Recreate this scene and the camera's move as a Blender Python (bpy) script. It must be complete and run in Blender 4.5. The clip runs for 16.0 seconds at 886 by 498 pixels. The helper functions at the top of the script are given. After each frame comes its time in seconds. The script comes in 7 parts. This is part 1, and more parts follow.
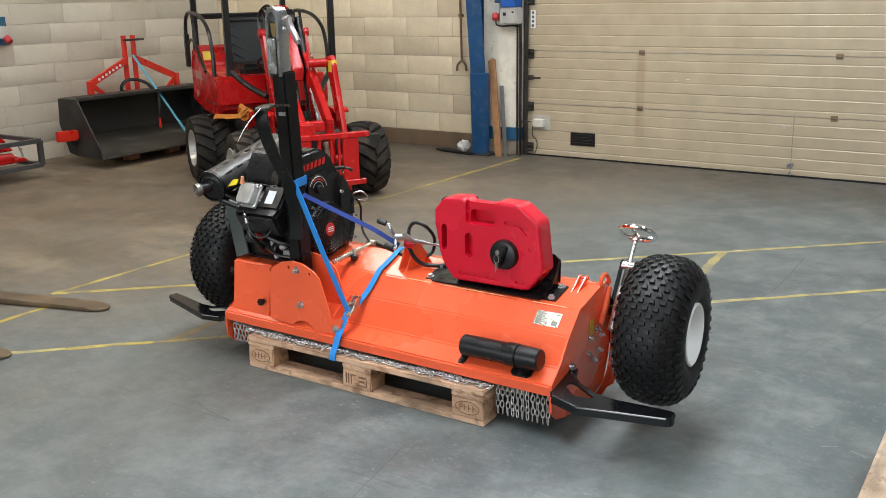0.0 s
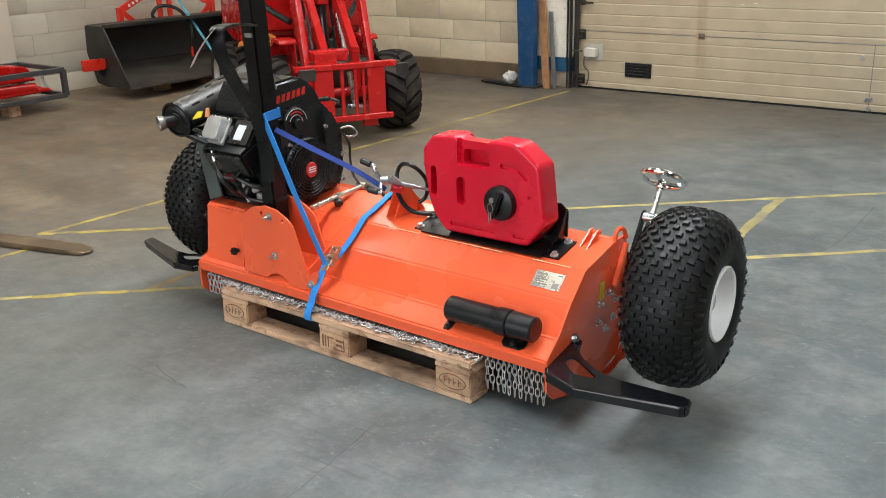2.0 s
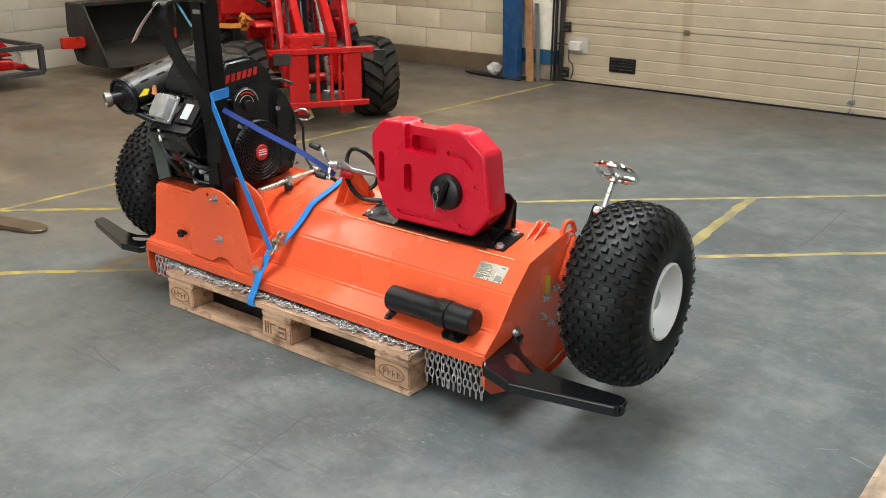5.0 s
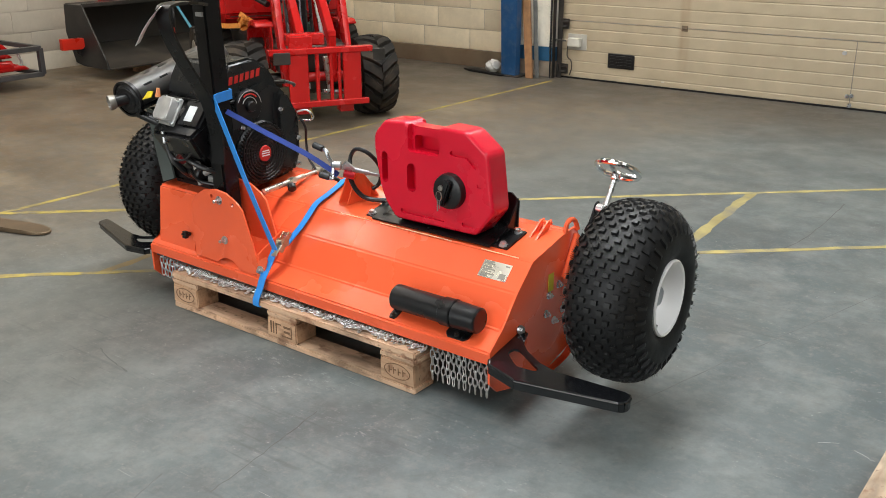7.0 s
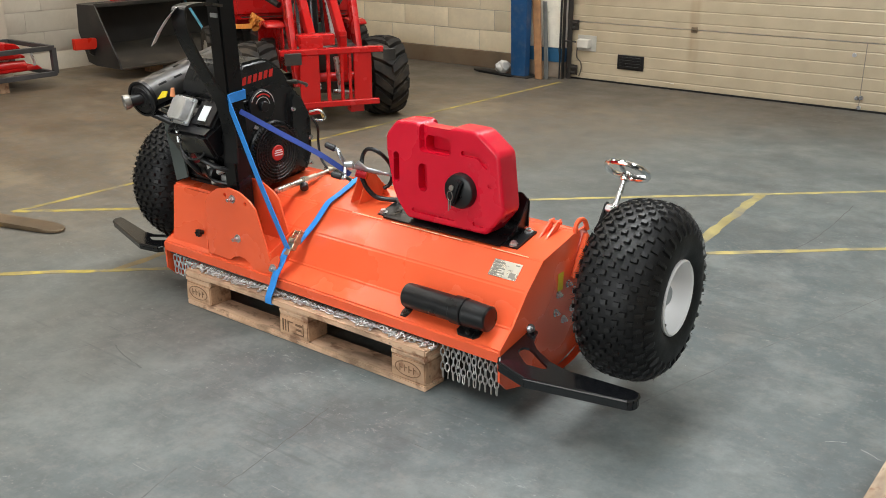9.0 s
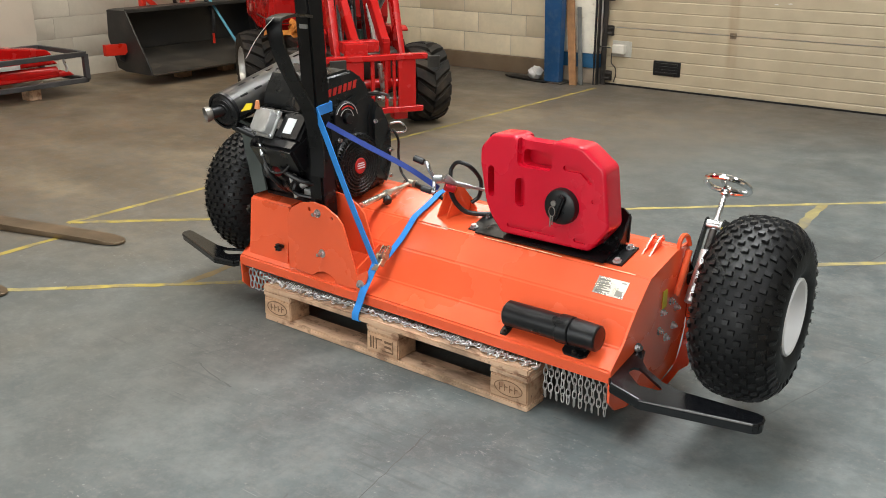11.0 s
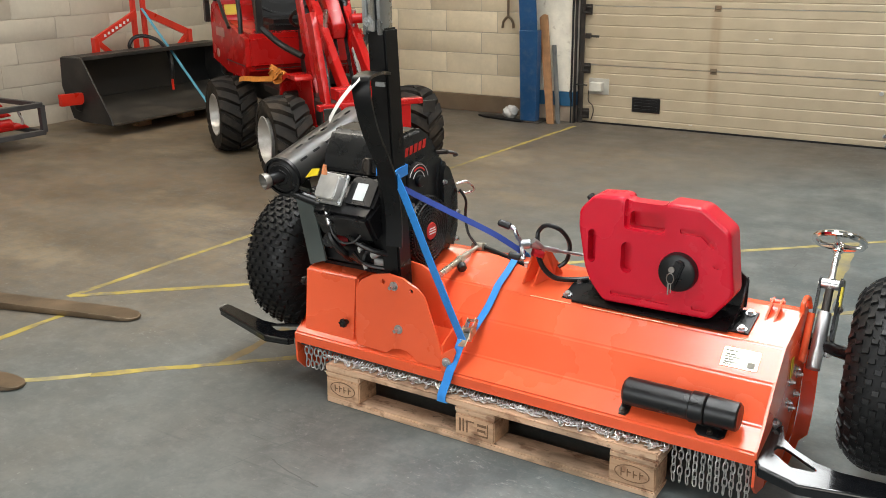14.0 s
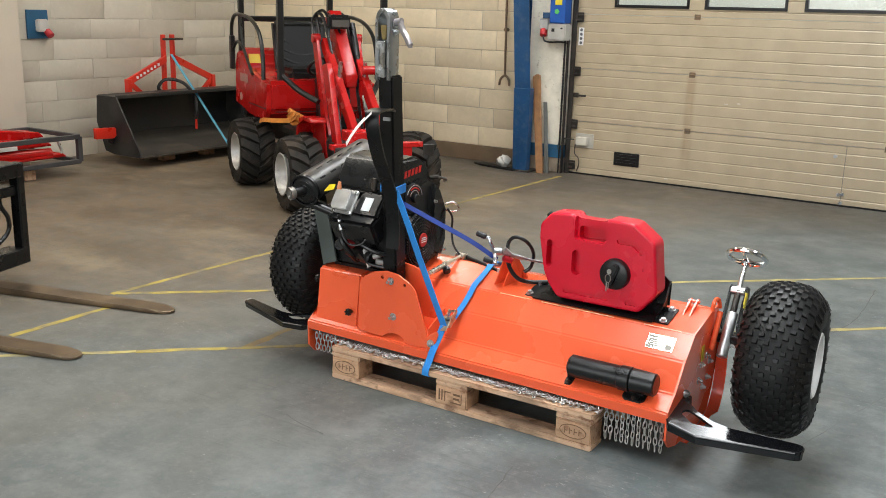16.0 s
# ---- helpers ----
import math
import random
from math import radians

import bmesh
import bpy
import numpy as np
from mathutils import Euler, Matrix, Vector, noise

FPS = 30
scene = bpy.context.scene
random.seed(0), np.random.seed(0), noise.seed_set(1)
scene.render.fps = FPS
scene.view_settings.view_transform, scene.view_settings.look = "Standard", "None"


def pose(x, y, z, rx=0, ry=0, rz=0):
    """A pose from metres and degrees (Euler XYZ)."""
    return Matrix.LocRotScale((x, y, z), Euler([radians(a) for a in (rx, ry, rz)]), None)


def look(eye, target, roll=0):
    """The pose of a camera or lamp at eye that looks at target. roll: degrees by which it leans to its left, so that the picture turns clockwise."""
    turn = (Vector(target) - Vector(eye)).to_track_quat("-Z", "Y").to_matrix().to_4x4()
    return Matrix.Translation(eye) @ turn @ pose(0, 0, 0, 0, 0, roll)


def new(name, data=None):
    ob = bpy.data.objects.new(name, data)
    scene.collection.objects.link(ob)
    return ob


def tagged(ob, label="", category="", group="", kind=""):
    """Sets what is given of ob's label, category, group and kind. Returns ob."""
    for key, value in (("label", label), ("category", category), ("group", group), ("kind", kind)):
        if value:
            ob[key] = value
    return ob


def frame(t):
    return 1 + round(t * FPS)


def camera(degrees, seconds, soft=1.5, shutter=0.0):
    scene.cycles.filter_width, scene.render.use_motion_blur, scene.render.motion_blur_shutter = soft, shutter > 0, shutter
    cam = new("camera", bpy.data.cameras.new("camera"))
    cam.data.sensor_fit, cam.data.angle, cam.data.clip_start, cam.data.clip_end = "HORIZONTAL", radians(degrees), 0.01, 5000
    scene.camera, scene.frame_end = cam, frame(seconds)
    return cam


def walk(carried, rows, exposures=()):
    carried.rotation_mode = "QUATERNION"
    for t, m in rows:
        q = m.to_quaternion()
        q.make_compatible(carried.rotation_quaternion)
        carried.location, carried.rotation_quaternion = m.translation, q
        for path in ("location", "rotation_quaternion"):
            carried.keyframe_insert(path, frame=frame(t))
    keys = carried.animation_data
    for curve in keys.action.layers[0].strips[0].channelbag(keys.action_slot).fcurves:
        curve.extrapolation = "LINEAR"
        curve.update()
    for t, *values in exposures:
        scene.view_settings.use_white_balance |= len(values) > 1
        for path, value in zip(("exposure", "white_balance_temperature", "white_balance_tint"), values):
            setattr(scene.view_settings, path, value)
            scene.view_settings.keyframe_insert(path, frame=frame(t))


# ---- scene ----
cam = camera(50.2, 16.0, 0.9)
METRES, EYE, TILT, LEAN, TURN = 8.0, 1.5, 0.0, 0.0, 0.0
PATH = [
    (0, (2.853, -2.802, 1.577), (1.801, -1.184, 1.054), -1.0),
    (0.5, (2.842, -2.72, 1.562), (1.777, -1.129, 0.983), -1.2),
    (1, (2.812, -2.557, 1.516), (1.7, -1.026, 0.868), -1.8),
    (1.5, (2.77, -2.348, 1.49), (1.615, -0.847, 0.845), -2.0),
    (2, (2.8, -2.195, 1.469), (1.644, -0.699, 0.817), -1.5),
    (2.5, (2.873, -2.087, 1.471), (1.718, -0.594, 0.809), -0.8),
    (3, (2.91, -2.037, 1.442), (1.762, -0.539, 0.779), -0.2),
    (3.5, (2.921, -2.034, 1.428), (1.773, -0.537, 0.764), 0.2),
    (4, (2.907, -2.034, 1.427), (1.76, -0.536, 0.764), 0.4),
    (6.5, (2.887, -2.055, 1.443), (1.745, -0.559, 0.767), 0.1),
    (7, (2.89, -2.062, 1.446), (1.747, -0.566, 0.772), -0.2),
    (7.5, (2.898, -2.068, 1.449), (1.753, -0.573, 0.776), -0.2),
    (8, (2.916, -2.078, 1.451), (1.762, -0.589, 0.779), -0.3),
    (10.3, (2.745, -2.153, 1.456), (1.588, -0.667, 0.783), -0.0),
    (10.5, (2.694, -2.174, 1.462), (1.535, -0.688, 0.791), -0.1),
    (11, (2.595, -2.23, 1.474), (1.441, -0.739, 0.805), -0.1),
    (11.5, (2.485, -2.207, 1.467), (1.34, -0.708, 0.802), -0.1),
    (12, (2.329, -2.138, 1.46), (1.213, -0.618, 0.795), -0.1),
    (12.5, (2.224, -2.094, 1.455), (1.127, -0.568, 0.77), -1.0),
    (13, (2.138, -2.122, 1.458), (1.08, -0.575, 0.76), -1.4),
    (13.5, (2.03, -2.197, 1.492), (0.984, -0.634, 0.81), -1.3),
    (14, (1.968, -2.311, 1.514), (0.942, -0.705, 0.907), -0.7),
    (14.5, (2.058, -2.391, 1.531), (1.031, -0.756, 1.008), -0.2),
    (15, (2.209, -2.509, 1.528), (1.173, -0.875, 1.018), 0.5),
    (15.5, (2.313, -2.712, 1.545), (1.274, -1.078, 1.047), 1.2),
    (16, (2.421, -2.94, 1.541), (1.379, -1.306, 1.048), 1.6),
]
walk(cam, [(t, look(eye, target, roll)) for t, eye, target, roll in PATH],
     [(0, 0.0, 6200, 10), (1.5, 0.0, 6250, 10), (3, 0.0, 6420, 10), (6.5, 0.0, 6440, 10), (10.5, 0.0, 6490, 10), (13.5, 0.0, 6520, 10), (16, 0.0, 6380, 10)])

# ---- world, lamps, exposure ----
world = bpy.data.worlds.new("sky")
scene.world = world
world.use_nodes = True
_nt = world.node_tree
_sky = _nt.nodes.new("ShaderNodeTexSky")
_sky.sky_type = "NISHITA"
_sky.sun_disc = False
_sky.sun_elevation, _sky.sun_rotation = radians(40), radians(160)
_nt.links.new(_sky.outputs[0], _nt.nodes["Background"].inputs[0])
_nt.nodes["Background"].inputs[1].default_value = 0.12


def area_lamp(name, at, target, sx, sy, power, colour):
    data = bpy.data.lights.new(name, "AREA")
    data.shape, data.size, data.size_y = "RECTANGLE", sx, sy
    data.energy, data.color = power, colour
    ob = new(name, data)
    ob.matrix_basis = look(at, target)
    return ob


SKY_COOL = (0.95, 0.97, 0.96)
SKY_WARM = (1.0, 0.92, 0.79)
# sky light through unseen roof strips; the two outer lamps are added fill
for x0, y0, y1, power, tint in ((-3.4, -2.6, 5.2, 205, SKY_WARM), (0.6, -2.6, 5.2, 375, SKY_COOL), (4.6, -4.0, 1.5, 170, SKY_COOL)):
    area_lamp("unseen_skylight_lamp", (x0, (y0 + y1) / 2, 4.78), (x0, (y0 + y1) / 2, 0), 0.98, y1 - y0 - 0.05, power, tint)
# added fill light from behind the camera; no source is seen there
area_lamp("rear_fill_lamp", (0.4, -7.1, 1.8), (0.4, 0, 1.2), 5.5, 3.5, 185, SKY_COOL)

# ---- modelling helpers ----


def link(nt, a, b):
    nt.links.new(a, b)


def mat(name, colour, rough=0.5, metal=0.0, vary=0.15, scale=8.0, bump=0.0, bump_scale=60.0, coat=0.0, second=None, amount=0.0,
        second_scale=3.0, rough_vary=0.1, piece=0.0, spec=0.5, second_from=(0.48, 0.72)):
    """A procedural surface: two scales of colour variation, optional stain colour, grain and per-piece variation."""
    m = bpy.data.materials.new(name)
    m.use_nodes = True
    nt = m.node_tree
    n = nt.nodes
    bsdf = n["Principled BSDF"]
    geo = n.new("ShaderNodeTexCoord")
    n1 = n.new("ShaderNodeTexNoise")
    n1.inputs["Scale"].default_value = scale
    n1.inputs["Detail"].default_value = 6
    link(nt, geo.outputs["Object"], n1.inputs["Vector"])
    mr = n.new("ShaderNodeMapRange")
    mr.inputs["From Min"].default_value, mr.inputs["From Max"].default_value = 0.3, 0.7
    mr.inputs["To Min"].default_value, mr.inputs["To Max"].default_value = 1 - vary, 1 + vary
    link(nt, n1.outputs["Fac"], mr.inputs["Value"])
    mul = n.new("ShaderNodeVectorMath")
    mul.operation = "SCALE"
    mul.inputs[0].default_value = colour[:3]
    link(nt, mr.outputs[0], mul.inputs["Scale"])
    out = mul.outputs[0]
    if piece:
        info = n.new("ShaderNodeObjectInfo")
        pr = n.new("ShaderNodeMapRange")
        pr.inputs["To Min"].default_value, pr.inputs["To Max"].default_value = 1 - piece, 1 + piece
        link(nt, info.outputs["Random"], pr.inputs["Value"])
        mul2 = n.new("ShaderNodeVectorMath")
        mul2.operation = "SCALE"
        link(nt, out, mul2.inputs[0])
        link(nt, pr.outputs[0], mul2.inputs["Scale"])
        out = mul2.outputs[0]
    if second:
        n2 = n.new("ShaderNodeTexNoise")
        n2.inputs["Scale"].default_value = second_scale
        n2.inputs["Detail"].default_value = 8
        n2.inputs["Roughness"].default_value = 0.65
        link(nt, geo.outputs["Object"], n2.inputs["Vector"])
        r2 = n.new("ShaderNodeMapRange")
        r2.inputs["From Min"].default_value, r2.inputs["From Max"].default_value = second_from
        r2.inputs["To Max"].default_value = amount
        link(nt, n2.outputs["Fac"], r2.inputs["Value"])
        mix = n.new("ShaderNodeMix")
        mix.data_type = "RGBA"
        link(nt, r2.outputs[0], mix.inputs["Factor"])
        link(nt, out, mix.inputs["A"])
        mix.inputs["B"].default_value = (*second[:3], 1)
        out = mix.outputs["Result"]
    link(nt, out, bsdf.inputs["Base Color"])
    rr = n.new("ShaderNodeMapRange")
    rr.inputs["From Min"].default_value, rr.inputs["From Max"].default_value = 0.3, 0.7
    rr.inputs["To Min"].default_value, rr.inputs["To Max"].default_value = max(rough - rough_vary, 0.03), min(rough + rough_vary, 1)
    link(nt, n1.outputs["Fac"], rr.inputs["Value"])
    link(nt, rr.outputs[0], bsdf.inputs["Roughness"])
    bsdf.inputs["Metallic"].default_value = metal
    bsdf.inputs["Coat Weight"].default_value = coat
    bsdf.inputs["Coat Roughness"].default_value = 0.12
    bsdf.inputs["Specular IOR Level"].default_value = spec
    if bump:
        n3 = n.new("ShaderNodeTexNoise")
        n3.inputs["Scale"].default_value = bump_scale
        n3.inputs["Detail"].default_value = 5
        link(nt, geo.outputs["Object"], n3.inputs["Vector"])
        bp = n.new("ShaderNodeBump")
        bp.inputs["Strength"].default_value = bump
        bp.inputs["Distance"].default_value = 0.004
        link(nt, n3.outputs["Fac"], bp.inputs["Height"])
        link(nt, bp.outputs[0], bsdf.inputs["Normal"])
    return m


ORIGIN = {}


def thing(name, at=(0, 0, 0), label="", category="", group="", kind="", local=None):
    """A top-level Empty at its base. local: a pose, for things built in their own axes."""
    ob = new(name)
    ob.empty_display_size = 0.1
    if local is not None:
        ob.matrix_basis = local
        ORIGIN[ob] = Vector((0, 0, 0))
    else:
        ob.location = at
        ORIGIN[ob] = Vector(at)
    return tagged(ob, label, category, group, kind)


def mesh_from(bm, name, material, smooth=True, angle=35):
    bmesh.ops.recalc_face_normals(bm, faces=bm.faces)
    if smooth:
        for f in bm.faces:
            f.smooth = True
        lim = radians(angle)
        for e in bm.edges:
            e.smooth = len(e.link_faces) == 2 and e.calc_face_angle(0) < lim
    me = bpy.data.meshes.new(name)
    bm.to_mesh(me)
    bm.free()
    me.materials.append(material)
    return me


def part(name, bm, material, parent, label="", kind="", angle=35):
    """Links a bmesh as one mesh object under a thing or a part."""
    origin = ORIGIN[parent]
    bmesh.ops.translate(bm, verts=bm.verts, vec=-origin)
    ob = new(name, mesh_from(bm, name, material, True, angle))
    ob.parent = parent
    ORIGIN[ob] = origin
    return tagged(ob, label, "", "", kind)


def solid(name, bm, material, label="", category="", group="", kind="", at=(0, 0, 0)):
    """A top-level thing of one mesh."""
    bmesh.ops.translate(bm, verts=bm.verts, vec=-Vector(at))
    ob = new(name, mesh_from(bm, name, material))
    ob.location = at
    ORIGIN[ob] = Vector(at)
    return tagged(ob, label, category, group, kind)


def BM():
    return bmesh.new()


def box(bm, x0, x1, y0, y1, z0, z1, bev=0.0, m=None, seg=1):
    vs = [bm.verts.new((x, y, z)) for x in (x0, x1) for y in (y0, y1) for z in (z0, z1)]
    fs = [bm.faces.new([vs[i] for i in q]) for q in ((0, 1, 3, 2), (4, 6, 7, 5), (0, 4, 5, 1), (2, 3, 7, 6), (0, 2, 6, 4), (1, 5, 7, 3))]
    return finish(bm, vs, bev, m, seg)


def finish(bm, vs, bev, m, seg=1):
    vs = list(vs)
    if bev:
        es = list({e for v in vs for e in v.link_edges})
        got = bmesh.ops.bevel(bm, geom=es, offset=bev, segments=seg, affect="EDGES", clamp_overlap=True)
        vs = list({v for v in got["verts"]} | {v for v in vs if v.is_valid})
        seen, stack = set(vs), list(vs)
        while stack:
            for e in stack.pop().link_edges:
                for v in e.verts:
                    if v not in seen:
                        seen.add(v)
                        stack.append(v)
        vs = list(seen)
    if m is not None:
        bmesh.ops.transform(bm, matrix=m, verts=vs)
    return vs


def prism(bm, pts, axis, a, b, bev=0.0, m=None, seg=1):
    """A polygon pushed along an axis from a to b. pts are in the two other axes, in x, y, z order."""
    def at(p, h):
        return {"x": (h, p[0], p[1]), "y": (p[0], h, p[1]), "z": (p[0], p[1], h)}[axis]
    lo = [bm.verts.new(at(p, a)) for p in pts]
    hi = [bm.verts.new(at(p, b)) for p in pts]
    bm.faces.new(lo)
    bm.faces.new(list(reversed(hi)))
    n = len(pts)
    for i in range(n):
        bm.faces.new((lo[i], hi[i], hi[(i + 1) % n], lo[(i + 1) % n]))
    return finish(bm, lo + hi, bev, m, seg)


def ring_at(c, u, v, r, seg):
    return [c + u * (r * math.cos(2 * math.pi * i / seg)) + v * (r * math.sin(2 * math.pi * i / seg)) for i in range(seg)]


def basis(d):
    d = Vector(d).normalized()
    u = d.orthogonal().normalized() if abs(d.z) > 0.95 else d.cross(Vector((0, 0, 1))).normalized()
    return d, u, d.cross(u)


def lathe(bm, prof, origin, axis, seg=24, close=True):
    """A profile of (radius, height) turned about an axis."""
    d, u, v = basis(axis)
    o = Vector(origin)
    rings = []
    for r, h in prof:
        if r < 1e-6:
            rings.append([bm.verts.new(o + d * h)])
        else:
            rings.append([bm.verts.new(p) for p in ring_at(o + d * h, u, v, r, seg)])
    for a, b in zip(rings, rings[1:]):
        if len(a) == 1 and len(b) == 1:
            continue
        for i in range(seg):
            j = (i + 1) % seg
            if len(a) == 1:
                bm.faces.new((a[0], b[i], b[j]))
            elif len(b) == 1:
                bm.faces.new((a[i], b[0], a[j]))
            else:
                bm.faces.new((a[i], b[i], b[j], a[j]))
    if close:
        for r in (rings[0], rings[-1]):
            if len(r) > 2:
                bm.faces.new(r)
    return [v for r in rings for v in r]


def cyl(bm, p0, p1, r, seg=16, r1=None, bev=0.0):
    p0, p1 = Vector(p0), Vector(p1)
    h = (p1 - p0).length
    r1 = r if r1 is None else r1
    if bev:
        prof = [(0, 0), (r - bev, 0), (r, bev), (r1, h - bev), (r1 - bev, h), (0, h)]
    else:
        prof = [(0, 0), (r, 0), (r1, h), (0, h)]
    return lathe(bm, prof, p0, p1 - p0, seg, close=False)


def smooth_path(pts, n=6, closed=False):
    pts = [Vector(p) for p in pts]
    out = []
    k = len(pts)
    for i in range(k if closed else k - 1):
        if closed:
            a, b, c, d = pts[i - 1], pts[i], pts[(i + 1) % k], pts[(i + 2) % k]
        else:
            a, b, c, d = pts[max(i - 1, 0)], pts[i], pts[i + 1], pts[min(i + 2, k - 1)]
        for s in range(n):
            t = s / n
            out.append(0.5 * ((2 * b) + (c - a) * t + (2 * a - 5 * b + 4 * c - d) * t * t + (3 * b - a - 3 * c + d) * t ** 3))
    if not closed:
        out.append(pts[-1])
    return out


def pipe(bm, pts, r, seg=8, closed=False, smooth=6):
    """A round bar swept along a path."""
    pts = smooth_path(pts, smooth, closed) if smooth else [Vector(p) for p in pts]
    n = len(pts)
    rings = []
    prev = None
    for i, p in enumerate(pts):
        a = pts[i - 1] if (i or closed) else pts[0]
        b = pts[(i + 1) % n] if (i < n - 1 or closed) else pts[-1]
        d = (b - a).normalized()
        if prev is None:
            u = d.orthogonal().normalized()
        else:
            u = (prev - d * prev.dot(d)).normalized()
        prev = u
        rings.append([bm.verts.new(q) for q in ring_at(p, u, d.cross(u), r, seg)])
    for i in range(n if closed else n - 1):
        a, b = rings[i], rings[(i + 1) % n]
        for j in range(seg):
            k = (j + 1) % seg
            bm.faces.new((a[j], a[k], b[k], b[j]))
    if not closed:
        bm.faces.new(rings[0])
        bm.faces.new(rings[-1])


def strap(bm, pts, width, thick=0.003, smooth=4):
    """A flat band along a path; width is the vector across it."""
    pts = smooth_path(pts, smooth) if smooth else [Vector(p) for p in pts]
    w = Vector(width) / 2
    rows = []
    for i, p in enumerate(pts):
        d = (pts[min(i + 1, len(pts) - 1)] - pts[max(i - 1, 0)]).normalized()
        ww = (w - d * w.dot(d)).normalized() * w.length
        nrm = d.cross(ww).normalized() * thick / 2
        rows.append([bm.verts.new(p + a) for a in (ww + nrm, ww - nrm, -ww - nrm, -ww + nrm)])
    for a, b in zip(rows, rows[1:]):
        for j in range(4):
            bm.faces.new((a[j], b[j], b[(j + 1) % 4], a[(j + 1) % 4]))
    bm.faces.new(rows[0])
    bm.faces.new(rows[-1])


def bolt(bm, at, d, r=0.011, nut=True):
    """A hexagon bolt head with washer, pointing along d."""
    at, d = Vector(at), Vector(d).normalized()
    cyl(bm, at, at + d * 0.003, r * 1.5, 14)
    cyl(bm, at + d * 0.003, at + d * 0.012, r, 6)
    if nut:
        cyl(bm, at + d * 0.012, at + d * 0.018, r * 0.55, 8)


def carve(bm, cutters):
    """Cuts solids out of a solid and returns the result as a new bmesh."""
    def temp(b):
        bmesh.ops.recalc_face_normals(b, faces=b.faces)
        me = bpy.data.meshes.new("temp")
        b.to_mesh(me)
        b.free()
        return new("temp", me)
    base = temp(bm)
    others = [temp(c) for c in cutters]
    for c in others:
        mod = base.modifiers.new("cut", "BOOLEAN")
        mod.operation, mod.object, mod.solver = "DIFFERENCE", c, "EXACT"
    bpy.context.view_layer.update()
    me = bpy.data.meshes.new_from_object(base.evaluated_get(bpy.context.evaluated_depsgraph_get()))
    out = BM()
    out.from_mesh(me)
    for o in (base, *others):
        d = o.data
        bpy.data.objects.remove(o)
        bpy.data.meshes.remove(d)
    bpy.data.meshes.remove(me)
    return out


def slab(bm, pts, thick):
    """A flat plate: outline points in space, thickened along its normal."""
    pts = [Vector(p) for p in pts]
    nrm = Vector((0, 0, 0))
    for i in range(len(pts)):
        a, b = pts[i], pts[(i + 1) % len(pts)]
        nrm += a.cross(b)
    nrm = nrm.normalized() * thick / 2
    lo = [bm.verts.new(p - nrm) for p in pts]
    hi = [bm.verts.new(p + nrm) for p in pts]
    bm.faces.new(list(reversed(lo)))
    bm.faces.new(hi)
    n = len(pts)
    for i in range(n):
        bm.faces.new((lo[i], lo[(i + 1) % n], hi[(i + 1) % n], hi[i]))
    return lo + hi

# ---- materials ----
M_ORANGE = mat("orange_powder_coat", (0.90, 0.124, 0.041), 0.27, 0, 0.07, 3, 0.02, 180, coat=0.5, rough_vary=0.07)
M_GLOSS = mat("gloss_black_paint", (0.004, 0.0045, 0.0055), 0.15, 0, 0.04, 9, coat=0.3, spec=0.5, rough_vary=0.03)
M_BLACK = mat("black_powder_coat", (0.0045, 0.0045, 0.005), 0.30, 0, 0.2, 9, 0.04, 200, spec=0.32)
M_BLACK_PLASTIC = mat("black_plastic", (0.007, 0.007, 0.0075), 0.34, 0, 0.2, 12, 0.05, 250, spec=0.45)
M_RUBBER = mat("tyre_rubber", (0.005, 0.005, 0.0053), 0.55, 0, 0.25, 14, 0.12, 160, second=(0.012, 0.012, 0.011), amount=0.25, second_scale=9, spec=0.35)
# lighter than the carcass, so the shade in the grooves is in the colour
M_TREAD = mat("scuffed_lit_tread_rubber", (0.0095, 0.0095, 0.0098), 0.44, 0, 0.3, 22, 0.15, 160, second=(0.022, 0.021, 0.020), amount=0.4, second_scale=12, spec=0.38)
M_RED_PLASTIC = mat("red_jerrycan_plastic", (0.64, 0.006, 0.028), 0.25, 0, 0.08, 5, 0.05, 200, rough_vary=0.08)
M_ZINC = mat("zinc_plated_steel", (0.64, 0.65, 0.66), 0.30, 1.0, 0.12, 25, 0.02, 120)
M_CHROME = mat("chrome", (0.78, 0.78, 0.78), 0.10, 1.0, 0.04, 20)
M_WHITE = mat("white_wheel_paint", (0.84, 0.84, 0.84), 0.35, 0, 0.05, 6)


